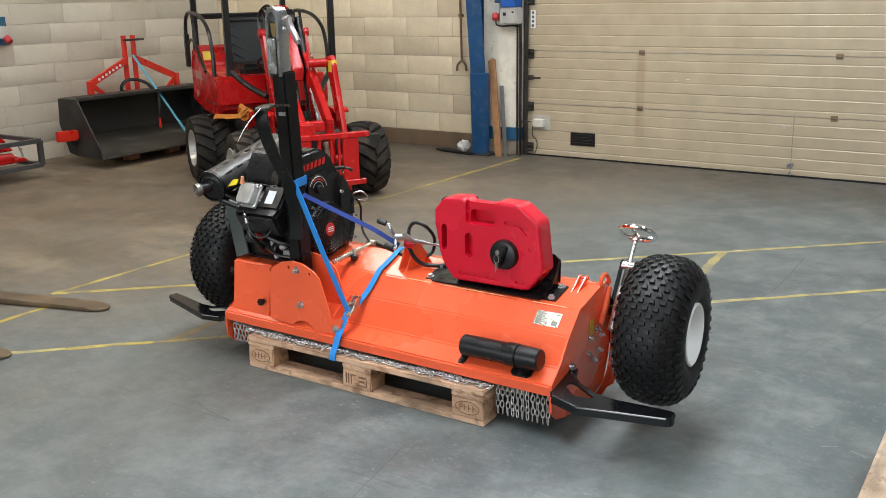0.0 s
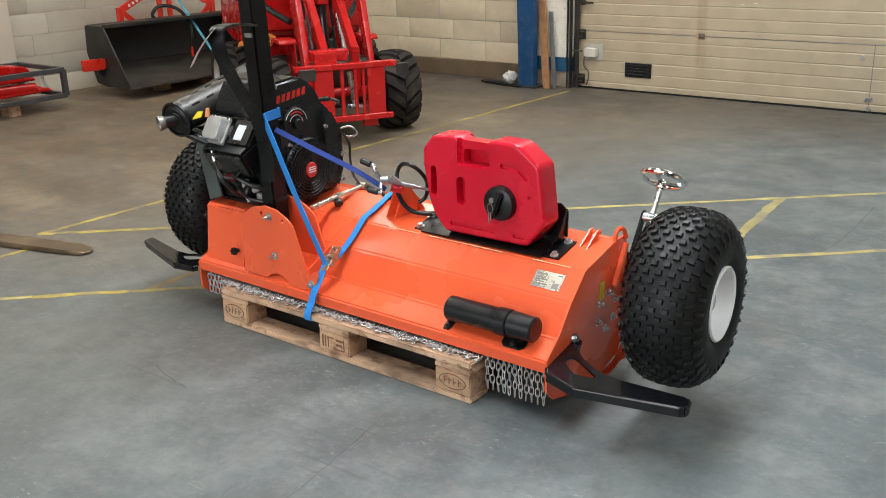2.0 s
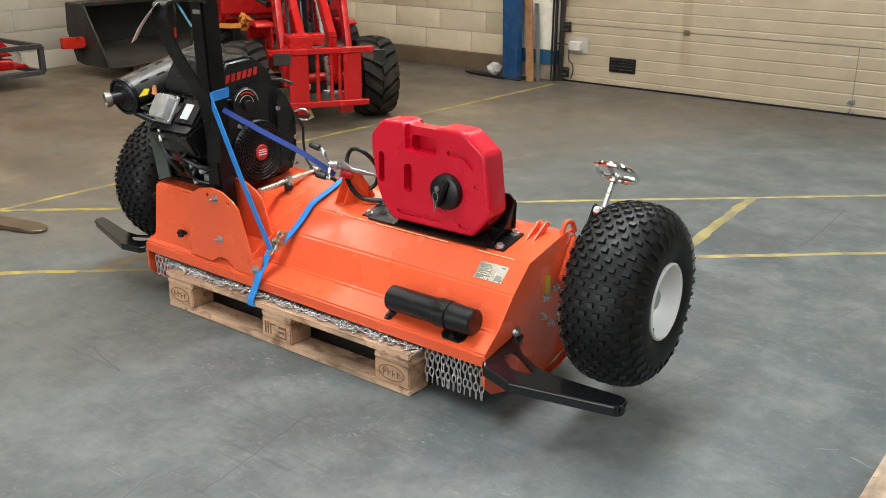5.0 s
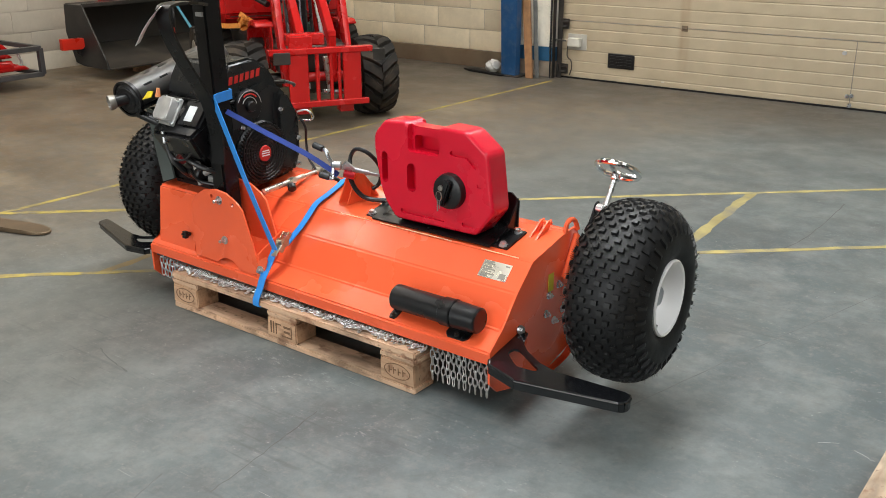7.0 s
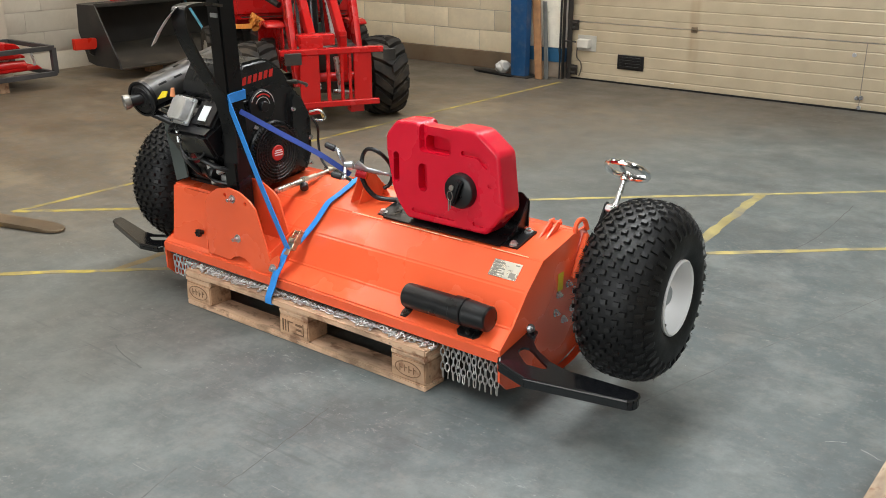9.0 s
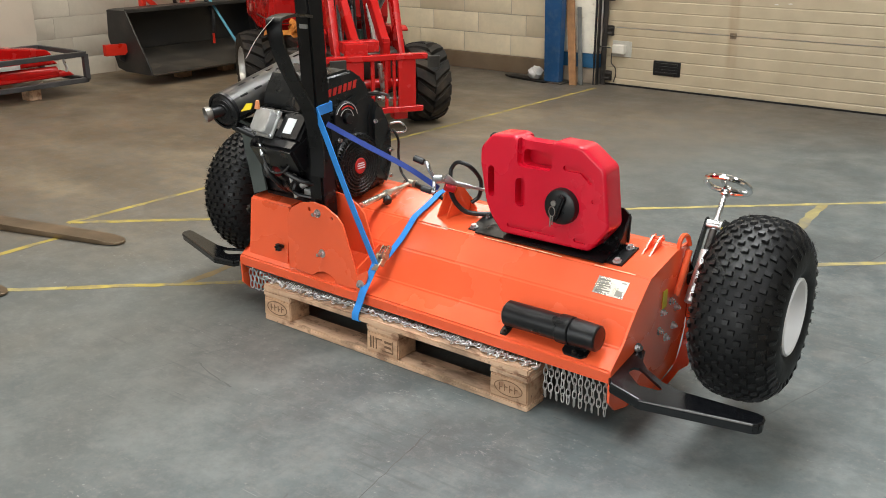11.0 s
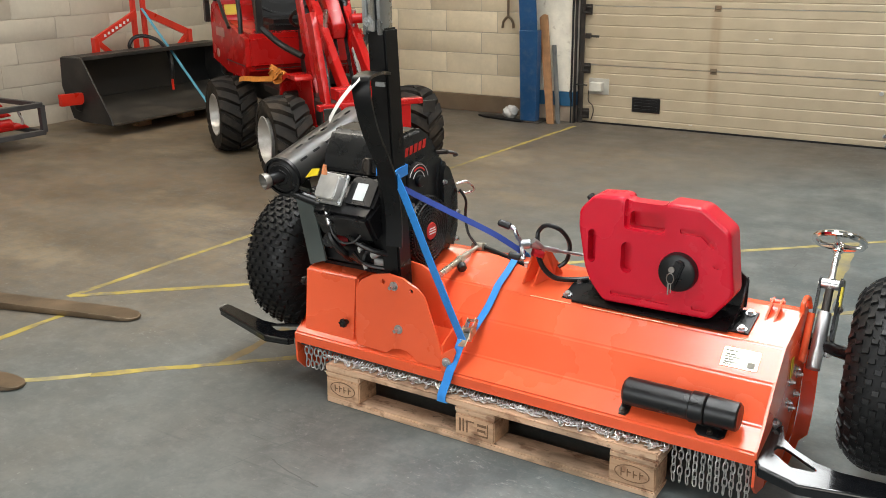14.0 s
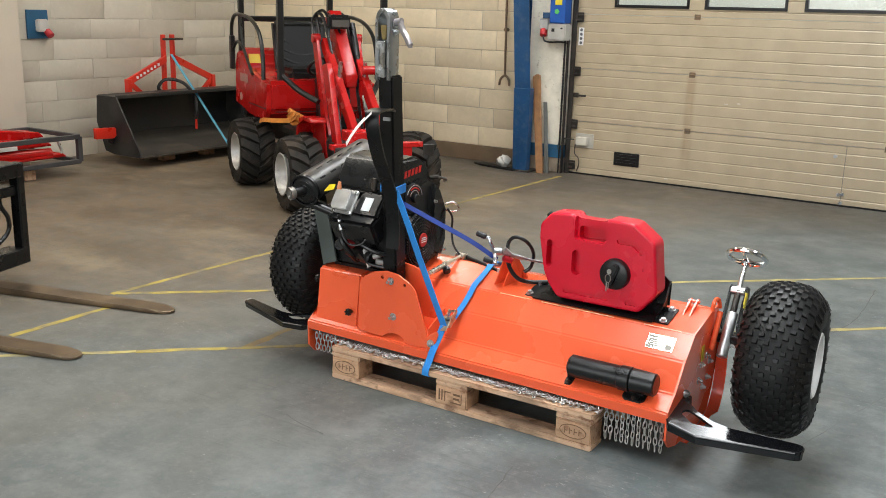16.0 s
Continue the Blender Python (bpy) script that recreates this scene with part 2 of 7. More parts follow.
def wood_material(name, pale, dark, grey):
    """Rough-sawn boards: grain along x, stains, per-board tone."""
    m = mat(name, pale, 0.78, 0, 0.12, 6, 0, 60, second=dark, amount=0.55, second_scale=4.5, piece=0.17, spec=0.25)
    nt = m.node_tree
    n = nt.nodes
    bsdf = n["Principled BSDF"]
    old = bsdf.inputs["Base Color"].links[0].from_socket
    co = n.new("ShaderNodeTexCoord").outputs["Object"]
    last = old
    for scale, turn, lo, hi, tone, amount in (((4, 60, 60), 0, 0.52, 0.72, dark, 0.5), ((9, 13, 13), 2, 0.57, 0.66, (0.25, 0.115, 0.065), 0.7), ((2.5, 5, 5), 3, 0.52, 0.64, (0.20, 0.14, 0.095), 0.65), ((26, 40, 40), 4, 0.62, 0.70, (0.12, 0.07, 0.045), 0.6), ((5, 14, 14), 1, 0.55, 0.68, grey, 0.65)):
        mp = n.new("ShaderNodeMapping")
        mp.inputs["Scale"].default_value = scale
        mp.inputs["Location"].default_value = (turn * 3.1, 0, 0)
        link(nt, co, mp.inputs["Vector"])
        t = n.new("ShaderNodeTexNoise")
        t.inputs["Scale"].default_value, t.inputs["Detail"].default_value = 1.6, 6
        link(nt, mp.outputs[0], t.inputs["Vector"])
        r = n.new("ShaderNodeMapRange")
        r.inputs["From Min"].default_value, r.inputs["From Max"].default_value, r.inputs["To Max"].default_value = lo, hi, amount
        link(nt, t.outputs["Fac"], r.inputs["Value"])
        x = n.new("ShaderNodeMix")
        x.data_type = "RGBA"
        link(nt, r.outputs[0], x.inputs["Factor"])
        link(nt, last, x.inputs["A"])
        x.inputs["B"].default_value = (*tone, 1)
        last = x.outputs["Result"]
        bump_from = t.outputs["Fac"]
    link(nt, last, bsdf.inputs["Base Color"])
    bp = n.new("ShaderNodeBump")
    bp.inputs["Strength"].default_value, bp.inputs["Distance"].default_value = 0.5, 0.004
    link(nt, bump_from, bp.inputs["Height"])
    link(nt, bp.outputs[0], bsdf.inputs["Normal"])
    return m


M_PALLET_BLOCK = wood_material("pallet_block_wood", (0.58, 0.365, 0.225), (0.36, 0.185, 0.10), (0.19, 0.115, 0.07))
M_WOOD = wood_material("pallet_wood", (0.64, 0.43, 0.285), (0.40, 0.22, 0.12), (0.25, 0.16, 0.105))
M_WOOD_PALE = wood_material("pale_pallet_wood", (0.56, 0.43, 0.31), (0.40, 0.27, 0.18), (0.28, 0.22, 0.17))
M_STRAP = mat("blue_webbing", (0.025, 0.26, 0.74), 0.6, 0, 0.1, 60, 0.2, 400)
M_STRAP_DARK = mat("dark_blue_webbing", (0.018, 0.05, 0.28), 0.65, 0, 0.1, 60, 0.2, 400)
M_LOADER_RED = mat("loader_red_paint", (0.46, 0.008, 0.007), 0.24, 0, 0.1, 6, 0.02, 120, second=(0.30, 0.012, 0.010), amount=0.3, spec=0.5)
M_BUCKET = mat("black_bucket_steel", (0.026, 0.026, 0.026), 0.42, 0, 0.25, 5, 0.05, 90, second=(0.095, 0.082, 0.068), amount=0.6, second_scale=2.5, spec=0.35)
M_RED_STEEL = mat("red_painted_steel", (0.66, 0.030, 0.014), 0.36, 0, 0.1, 6)
M_BLOCK = mat("sand_lime_block", (0.53, 0.49, 0.412), 0.9, 0, 0.08, 6, 0.4, 26, second=(0.42, 0.37, 0.30), amount=0.35, second_scale=2.6, piece=0.03, spec=0.2)
M_BLOCK_CREAM = mat("cream_sand_lime_block", (0.70, 0.597, 0.428), 0.9, 0, 0.10, 6, 0.5, 26, second=(0.60, 0.49, 0.325), amount=0.5, second_scale=2.6, piece=0.03, spec=0.2)
M_MORTAR = mat("mortar", (0.50, 0.43, 0.33), 0.95, 0, 0.2, 9, 0.3, 60)
M_MORTAR_PALE = mat("pale_mortar", (0.50, 0.46, 0.39), 0.95, 0, 0.2, 9, 0.3, 60)
M_PLINTH = mat("stained_concrete_plinth", (0.165, 0.115, 0.070), 0.9, 0, 0.3, 4, 0.3, 40, second=(0.095, 0.052, 0.026), amount=0.8, second_scale=2)
M_BLUE_STEEL = mat("blue_painted_column", (0.008, 0.062, 0.165), 0.42, 0, 0.15, 5, 0.03, 80, second=(0.25, 0.24, 0.23), amount=0.2, second_scale=11)
M_PLASTER = mat("white_plaster", (0.74, 0.69, 0.58), 0.9, 0, 0.09, 14, 0.9, 26, second=(0.36, 0.29, 0.20), amount=0.8, second_scale=13, second_from=(0.60, 0.70))
M_ROOF = mat("roof_sheet", (0.62, 0.62, 0.60), 0.7, 0, 0.06, 2)
M_STEEL_DARK = mat("dark_worn_steel", (0.06, 0.055, 0.05), 0.45, 0.7, 0.3, 7, 0.1, 70, second=(0.16, 0.12, 0.09), amount=0.6, second_scale=4)
M_FORK = mat("worn_fork_steel", (0.24, 0.175, 0.115), 0.36, 0.8, 0.3, 6, 0.1, 60, second=(0.08, 0.06, 0.045), amount=0.7, second_scale=4)
M_YELLOW = mat("yellow_floor_paint", (0.38, 0.29, 0.058), 0.6, 0, 0.3, 6, 0.1, 60, second=(0.165, 0.145, 0.11), amount=0.95, second_scale=8, second_from=(0.44, 0.64))
M_YELLOW_PALE = mat("faded_yellow_floor_paint", (0.42, 0.345, 0.12), 0.6, 0, 0.3, 9, 0.1, 60, second=(0.17, 0.165, 0.14), amount=0.9, second_scale=6, second_from=(0.48, 0.70))
M_YELLOW_GHOST = mat("almost_worn_floor_paint", (0.33, 0.275, 0.11), 0.6, 0, 0.3, 9, 0.1, 60, second=(0.15, 0.15, 0.145), amount=1.0, second_scale=5)
M_GALV = mat("galvanised_steel", (0.44, 0.46, 0.48), 0.30, 0.95, 0.2, 14, 0.04, 80)


def floor_material():
    """Worn concrete: cool grey, brown dust and painted-in warm light towards the corner of the hall, pale scuffs, dark
    rubber and fine scratches.
    """
    m = bpy.data.materials.new("worn_concrete_floor")
    m.use_nodes = True
    nt = m.node_tree
    n = nt.nodes
    bsdf = n["Principled BSDF"]
    co = n.new("ShaderNodeTexCoord").outputs["Object"]

    def noise_of(scale, detail=6, rough=0.6, stretch=None, turn=0.0):
        t = n.new("ShaderNodeTexNoise")
        t.inputs["Scale"].default_value, t.inputs["Detail"].default_value, t.inputs["Roughness"].default_value = scale, detail, rough
        if stretch:
            mp = n.new("ShaderNodeMapping")
            mp.inputs["Rotation"].default_value[2] = radians(turn)
            mp.inputs["Scale"].default_value = stretch
            link(nt, co, mp.inputs["Vector"])
            link(nt, mp.outputs[0], t.inputs["Vector"])
        else:
            link(nt, co, t.inputs["Vector"])
        return t.outputs["Fac"]

    def ramp(v, a, b, lo=0.0, hi=1.0):
        r = n.new("ShaderNodeMapRange")
        r.inputs["From Min"].default_value, r.inputs["From Max"].default_value = a, b
        r.inputs["To Min"].default_value, r.inputs["To Max"].default_value = lo, hi
        link(nt, v, r.inputs["Value"])
        return r.outputs[0]

    def mix(f, a, b):
        x = n.new("ShaderNodeMix")
        x.data_type = "RGBA"
        link(nt, f, x.inputs["Factor"])
        for v, s in ((a, "A"), (b, "B")):
            if isinstance(v, tuple):
                x.inputs[s].default_value = (*v, 1)
            else:
                link(nt, v, x.inputs[s])
        return x.outputs["Result"]

    def times(a, b):
        x = n.new("ShaderNodeMath")
        x.operation = "MULTIPLY"
        link(nt, a, x.inputs[0])
        link(nt, b, x.inputs[1])
        return x.outputs[0]

    col = mix(ramp(noise_of(0.8, 8, 0.6), 0.36, 0.62), (0.076, 0.098, 0.102), (0.138, 0.160, 0.158))
    col = mix(ramp(noise_of(3.2, 10, 0.68), 0.46, 0.62, 0, 0.66), col, (0.198, 0.216, 0.209))
    col = mix(ramp(noise_of(2.1, 9, 0.7), 0.50, 0.66, 0, 0.7), col, (0.070, 0.082, 0.086))
    # warmer grey towards the side of the parked machines
    side = n.new("ShaderNodeVectorMath")
    side.operation = "DOT_PRODUCT"
    link(nt, co, side.inputs[0])
    side.inputs[1].default_value = (-1.0, 0.12, 0)
    warm = times(ramp(side.outputs["Value"], -1.1, 0.5), ramp(noise_of(1.2, 8, 0.6), 0.34, 0.62, 0.35, 0.85))
    col = mix(warm, col, (0.140, 0.132, 0.110))
    # brown towards the far corner: dust, with the warm light there painted in
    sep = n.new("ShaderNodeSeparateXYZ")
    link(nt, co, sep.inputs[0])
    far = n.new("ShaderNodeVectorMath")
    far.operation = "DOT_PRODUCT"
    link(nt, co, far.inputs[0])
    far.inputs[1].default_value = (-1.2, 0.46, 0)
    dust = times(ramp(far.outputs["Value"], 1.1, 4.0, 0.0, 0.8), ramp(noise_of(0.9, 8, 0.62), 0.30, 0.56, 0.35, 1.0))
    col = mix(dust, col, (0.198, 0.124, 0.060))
    # wider, fainter brown of the same dust and painted warm light
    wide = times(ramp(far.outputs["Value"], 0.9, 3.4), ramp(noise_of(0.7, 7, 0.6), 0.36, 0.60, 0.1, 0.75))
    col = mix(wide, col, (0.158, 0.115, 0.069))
    col = mix(ramp(noise_of(1.3, 9, 0.68), 0.55, 0.70, 0, 0.6), col, (0.080, 0.080, 0.076))
    # trodden mud stains and pale swept tracks in the dusty part
    stain = times(ramp(far.outputs["Value"], 1.3, 3.6), ramp(noise_of(1.05, 9, 0.60, (0.85, 1.25, 1), 20), 0.47, 0.60, 0.0, 0.7))
    col = mix(stain, col, (0.098, 0.066, 0.034))
    swept = times(ramp(far.outputs["Value"], 1.0, 2.8), ramp(noise_of(1.35, 9, 0.62, (0.8, 1.5, 1), -14), 0.51, 0.63, 0.0, 0.75))
    col = mix(swept, col, (0.250, 0.194, 0.124))
    # dirt dragged in along the door
    sill = times(ramp(sep.outputs["Y"], 3.9, 5.1), ramp(noise_of(1.1, 7, 0.6), 0.34, 0.60, 0.55, 0.95))
    col = mix(sill, col, (0.070, 0.055, 0.039))
    # mottling of the trowelled surface
    col = mix(ramp(noise_of(11, 8, 0.75), 0.44, 0.62, 0, 0.4), col, (0.074, 0.080, 0.078))
    col = mix(ramp(noise_of(24, 6, 0.75), 0.50, 0.66, 0, 0.45), col, (0.200, 0.200, 0.188))
    col = mix(ramp(noise_of(6.5, 9, 0.72), 0.56, 0.66, 0, 0.3), col, (0.160, 0.155, 0.138))
    # streaks from dragged loads and rubber
    col = mix(ramp(noise_of(2.2, 6, 0.62, (1, 9, 1), 42), 0.58, 0.76, 0, 0.2), col, (0.070, 0.070, 0.068))
    col = mix(ramp(noise_of(2.6, 6, 0.62, (8, 1, 1), 20), 0.60, 0.78, 0, 0.12), col, (0.27, 0.27, 0.26))
    col = mix(ramp(noise_of(1.7, 7, 0.62, (1.2, 7, 1), -12), 0.57, 0.74, 0, 0.12), col, (0.235, 0.228, 0.212))
    # long narrow rubber streaks that cross one another
    for angle, size, low in ((33, 1.5, 0.60), (48, 1.9, 0.62), (-28, 1.3, 0.62)):
        narrow = times(ramp(noise_of(size, 4, 0.5, (1, 22, 1), angle), low, low + 0.09, 0, 0.42), ramp(noise_of(0.9 + 0.2 * size, 4), 0.50, 0.64))
        col = mix(narrow, col, (0.064, 0.068, 0.068))
    # fine scratches, dust crumbs and dark grit
    thin = times(ramp(noise_of(7, 3, 0.55, (1, 26, 1), 63), 0.69, 0.74), ramp(noise_of(1.4, 3), 0.46, 0.62))
    col = mix(thin, col, (0.30, 0.30, 0.29))
    thin = times(ramp(noise_of(6, 3, 0.55, (1, 30, 1), 118), 0.69, 0.74), ramp(noise_of(1.1, 3), 0.44, 0.62))
    col = mix(thin, col, (0.062, 0.062, 0.060))
    crumbs = times(ramp(noise_of(48, 4, 0.75), 0.63, 0.69), ramp(noise_of(2.4, 5, 0.7), 0.50, 0.66, 0.0, 0.8))
    col = mix(crumbs, col, (0.42, 0.42, 0.40))
    # sparse patches of chalky scuffs
    for turn, mask in ((35, 2.3), (-50, 1.7)):
        scuff = times(ramp(noise_of(22, 6, 0.8, (1, 2.4, 1), turn), 0.56, 0.63), ramp(noise_of(mask, 2, 0.5), 0.63, 0.72, 0, 0.5))
        col = mix(scuff, col, (0.36, 0.36, 0.345))
    col = mix(ramp(noise_of(38, 3, 0.6), 0.69, 0.77, 0, 0.55), col, (0.055, 0.055, 0.053))
    link(nt, col, bsdf.inputs["Base Color"])
    link(nt, ramp(noise_of(3.0, 7, 0.6), 0.3, 0.7, 0.36, 0.66), bsdf.inputs["Roughness"])
    bp = n.new("ShaderNodeBump")
    bp.inputs["Strength"].default_value, bp.inputs["Distance"].default_value = 0.12, 0.003
    link(nt, noise_of(30, 6, 0.6), bp.inputs["Height"])
    link(nt, bp.outputs[0], bsdf.inputs["Normal"])
    return m


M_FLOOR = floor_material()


def door_material():
    """Cream panel paint with grime and rust runs below the hinge lines."""
    m = mat("cream_door_panel", (0.440, 0.361, 0.248), 0.38, 0, 0.08, 5, 0.05, 60, second=(0.37, 0.285, 0.175), amount=0.6, second_scale=0.8)
    nt = m.node_tree
    n = nt.nodes
    bsdf = n["Principled BSDF"]
    old = bsdf.inputs["Base Color"].links[0].from_socket
    co = n.new("ShaderNodeTexCoord").outputs["Object"]
    sep = n.new("ShaderNodeSeparateXYZ")
    link(nt, co, sep.inputs[0])

    def band(socket, a, b, c, d):
        x = n.new("ShaderNodeMapRange")
        y = n.new("ShaderNodeMapRange")
        for r, lo, hi in ((x, a, b), (y, d, c)):
            r.interpolation_type = "SMOOTHSTEP"
            r.inputs["From Min"].default_value, r.inputs["From Max"].default_value = lo, hi
            link(nt, socket, r.inputs["Value"])
        t = n.new("ShaderNodeMath")
        t.operation = "MULTIPLY"
        link(nt, x.outputs[0], t.inputs[0])
        link(nt, y.outputs[0], t.inputs[1])
        return t.outputs[0]

    mp = n.new("ShaderNodeMapping")
    mp.inputs["Scale"].default_value = (14, 1, 1.6)
    link(nt, co, mp.inputs["Vector"])
    tex = n.new("ShaderNodeTexNoise")
    tex.inputs["Scale"].default_value, tex.inputs["Detail"].default_value = 1.5, 6
    link(nt, mp.outputs[0], tex.inputs["Vector"])
    run = n.new("ShaderNodeMath")
    run.operation = "MULTIPLY"
    link(nt, band(sep.outputs["X"], -1.44, -1.39, -1.36, -1.31), run.inputs[0])
    link(nt, band(sep.outputs["Z"], 0.05, 0.40, 0.95, 1.05), run.inputs[1])
    run2 = n.new("ShaderNodeMath")
    run2.operation = "MULTIPLY"
    link(nt, run.outputs[0], run2.inputs[0])
    weak = n.new("ShaderNodeMath")
    weak.operation = "MULTIPLY"
    weak.inputs[1].default_value = 0.6
    link(nt, tex.outputs["Fac"], weak.inputs[0])
    link(nt, weak.outputs[0], run2.inputs[1])
    mix = n.new("ShaderNodeMix")
    mix.data_type = "RGBA"
    link(nt, run2.outputs[0], mix.inputs["Factor"])
    link(nt, old, mix.inputs["A"])
    mix.inputs["B"].default_value = (0.24, 0.14, 0.065, 1)
    link(nt, mix.outputs["Result"], bsdf.inputs["Base Color"])
    return m


M_DOOR = door_material()

# ---- hall ----
XW, XE, YS, YN, ROOF = -5.78, 9.0, -7.0, 5.53, 4.7
DOOR_X0, DOOR_X1, DOOR_H = -1.56, 3.55, 3.05

bm = BM()
box(bm, XW - 0.4, XE + 0.4, YS - 0.4, YN + 0.6, -0.2, 0)
solid("floor", bm, M_FLOOR, "smooth grey concrete workshop floor with brown dust, painted-in warm light and tyre marks", "floor", kind="structure")
# unseen roof with skylight openings, the outer two added for fill light
SKY = [(-3.9, -2.9), (0.1, 1.1), (4.1, 5.1)]
bm = BM()
edges = [XW - 0.3] + [v for s in SKY for v in s] + [XE + 0.3]
for a, b in zip(edges[0::2], edges[1::2]):
    box(bm, a, b, YS - 0.3, YN + 0.5, ROOF, ROOF + 0.15)
for (a, b), (c, d) in zip(SKY, ((-2.6, 5.2), (-2.6, 5.2), (-4.0, 1.5))):
    box(bm, a, b, YS - 0.3, c, ROOF, ROOF + 0.15)
    box(bm, a, b, d, YN + 0.5, ROOF, ROOF + 0.15)
solid("ceiling", bm, M_ROOF, "light grey roof sheeting with three unseen skylight strips, the outer two added for fill", "ceiling", kind="structure")
bm = BM()
box(bm, XW - 0.25, XW - 0.006, YS, YN + 0.35, 0, ROOF)
wall_west = solid("wall_west", bm, M_MORTAR_PALE, "whitish sand-lime block wall down to the floor", "wall", kind="structure")
bm = BM()
box(bm, XW - 0.006, -1.68, YN + 0.076, YN + 0.3, 0, ROOF)
wall_north = solid("wall_north", bm, M_MORTAR, "cream sand-lime block wall on a stained concrete base", "wall", kind="structure")
bm = BM()
box(bm, DOOR_X0 - 0.1, XE, YN + 0.06, YN + 0.3, DOOR_H, ROOF)
box(bm, DOOR_X1, XE, YN + 0.06, YN + 0.3, 0, DOOR_H)
solid("wall_north_2", bm, M_BLOCK, "light block wall above and beside the overhead door", "wall", kind="structure")
# unseen wall, added to close the hall
bm = BM()
box(bm, XE, XE + 0.25, YS, YN + 0.3, 0, ROOF)
solid("wall_east", bm, M_BLOCK, "plain light block wall", "wall", kind="structure")
# unseen rear wall behind the camera, with an opening added for the fill lamp
bm = BM()
box(bm, XW, -2.4, YS - 0.25, YS, 0, ROOF)
box(bm, 3.2, XE, YS - 0.25, YS, 0, ROOF)
box(bm, -2.4, 3.2, YS - 0.25, YS, 3.6, ROOF)
solid("wall_south", bm, M_BLOCK, "unseen light block wall with an opening added for the fill lamp", "wall", kind="structure")

# concrete base strip
bm = BM()
box(bm, XW + 0.0, -2.05, YN + 0.035, YN + 0.076, 0, 0.158, 0.004)
solid("baseboard_north", bm, M_PLINTH, "brown-stained concrete wall base", "wall base", kind="structure")
# pier on the west wall
bm = BM()
box(bm, XW - 0.006, XW + 0.12, 1.55, 2.42, 0, ROOF, 0.004)
solid("wall_pier", bm, mat("beige_pier_paint", (0.55, 0.49, 0.40), 0.85, 0, 0.1, 3, 0.2, 40, second=(0.38, 0.33, 0.26), amount=0.3), "beige painted concrete pier on the wall", "pier", kind="structure")

# plastered jamb, blue portal column
bm = BM()
prism(bm, [(-2.0, 0.27), (-1.98, ROOF), (-1.575, ROOF), (-1.578, 1.2), (-1.585, 0.27)], "y", YN - 0.07, YN + 0.3, bev=0.006)
solid("door_jamb", bm, M_PLASTER, "rough white plastered jamb beside the door", "wall", kind="structure")
bm = BM()
box(bm, -2.0, -1.59, YN - 0.075, YN + 0.3, 0.145, 0.269)
solid("jamb_band", bm, mat("blue_band_paint", (0.02, 0.10, 0.20), 0.6, 0, 0.15, 8), "blue painted band on the jamb", "trim", kind="structure")
bm = BM()
box(bm, -2.0, -1.60, YN - 0.06, YN + 0.3, 0, 0.144, 0.004)
solid("jamb_base", bm, mat("worn_brick_base", (0.34, 0.27, 0.20), 0.9, 0, 0.25, 9, 0.4, 40), "bare worn masonry at the foot of the jamb", "wall base", kind="structure")
column = thing("steel_column", (-1.95, 5.36, 0), "dark blue painted steel portal column", "column", kind="structure")
bm = BM()
lean = Matrix(((1, 0, -0.072, 0), (0, 1, 0, 0), (0, 0, 1, 0), (0, 0, 0, 1)))
lean = Matrix.Translation((-1.955, 5.36, 0)) @ lean
prism(bm, [(-2.025, 0), (-1.886, 0), (-1.880, 0.80), (-2.14, ROOF), (-2.31, ROOF), (-2.046, 0.80)], "y", 5.285, 5.297, bev=0.002)
box(bm, -0.066, 0.066, 0.16, 0.172, 0, ROOF, 0.002, lean)
box(bm, -0.005, 0.005, -0.063, 0.16, 0, ROOF, 0, lean)
part("column_profile", bm, M_BLUE_STEEL, column)
bm = BM()
prism(bm, [(-2.032, 0.012), (-1.879, 0.012), (-1.872, 0.81), (-2.053, 0.81)], "y", 5.280, 5.36, bev=0.003)
part("column_sleeve", bm, M_BLUE_STEEL, column)
bm = BM()
box(bm, -2.10, -1.83, 5.25, 5.55, 0, 0.012, 0.002)
part("foot_plate", bm, M_STEEL_DARK, column)

# overhead door: ribbed sections
door = thing("door_1", (1.0, YN, 0), "closed cream sectional overhead door with ribbed panels", "door", kind="structure")


def section(z0, z1, windows=()):
    prof = []
    for f in (0.10, 0.29, 0.478, 0.668, 0.86):
        z = z0 + (z1 - z0) * f
        prof += [(YN, z - 0.007), (YN + 0.005, z + 0.002), (YN, z + 0.008)]
    prof = [(YN + 0.010, z0 + 0.002), (YN, z0 + 0.004)] + prof + [(YN, z1 - 0.004), (YN + 0.010, z1 - 0.002)]
    poly = prof + [(YN + 0.042, z1 - 0.002), (YN + 0.042, z0 + 0.002)]
    bm = BM()
    prism(bm, poly, "x", DOOR_X0, DOOR_X1)
    if windows:
        cuts = []
        for x0, x1, w0, w1 in windows:
            c = BM()
            box(c, x0, x1, YN - 0.05, YN + 0.1, w0, w1)
            cuts.append(c)
        bm = carve(bm, cuts)
    return part("door_panel", bm, M_DOOR, door, angle=5)


SEAM = [0.012, 0.515, 1.02, 1.525, 2.03, 2.535, 3.04]
WIN = [(-1.145 + 0.848 * k, -0.475 + 0.848 * k, 1.615, 1.93) for k in range(6)]
for i in range(6):
    section(SEAM[i], SEAM[i + 1], WIN if i == 3 else ())
bm = BM()
box(bm, DOOR_X0, DOOR_X1, YN - 0.004, YN + 0.042, 0.0, 0.014)
part("bottom_seal", bm, M_RUBBER, door, "black rubber bottom seal")
M_PANE = bpy.data.materials.new("door_pane")
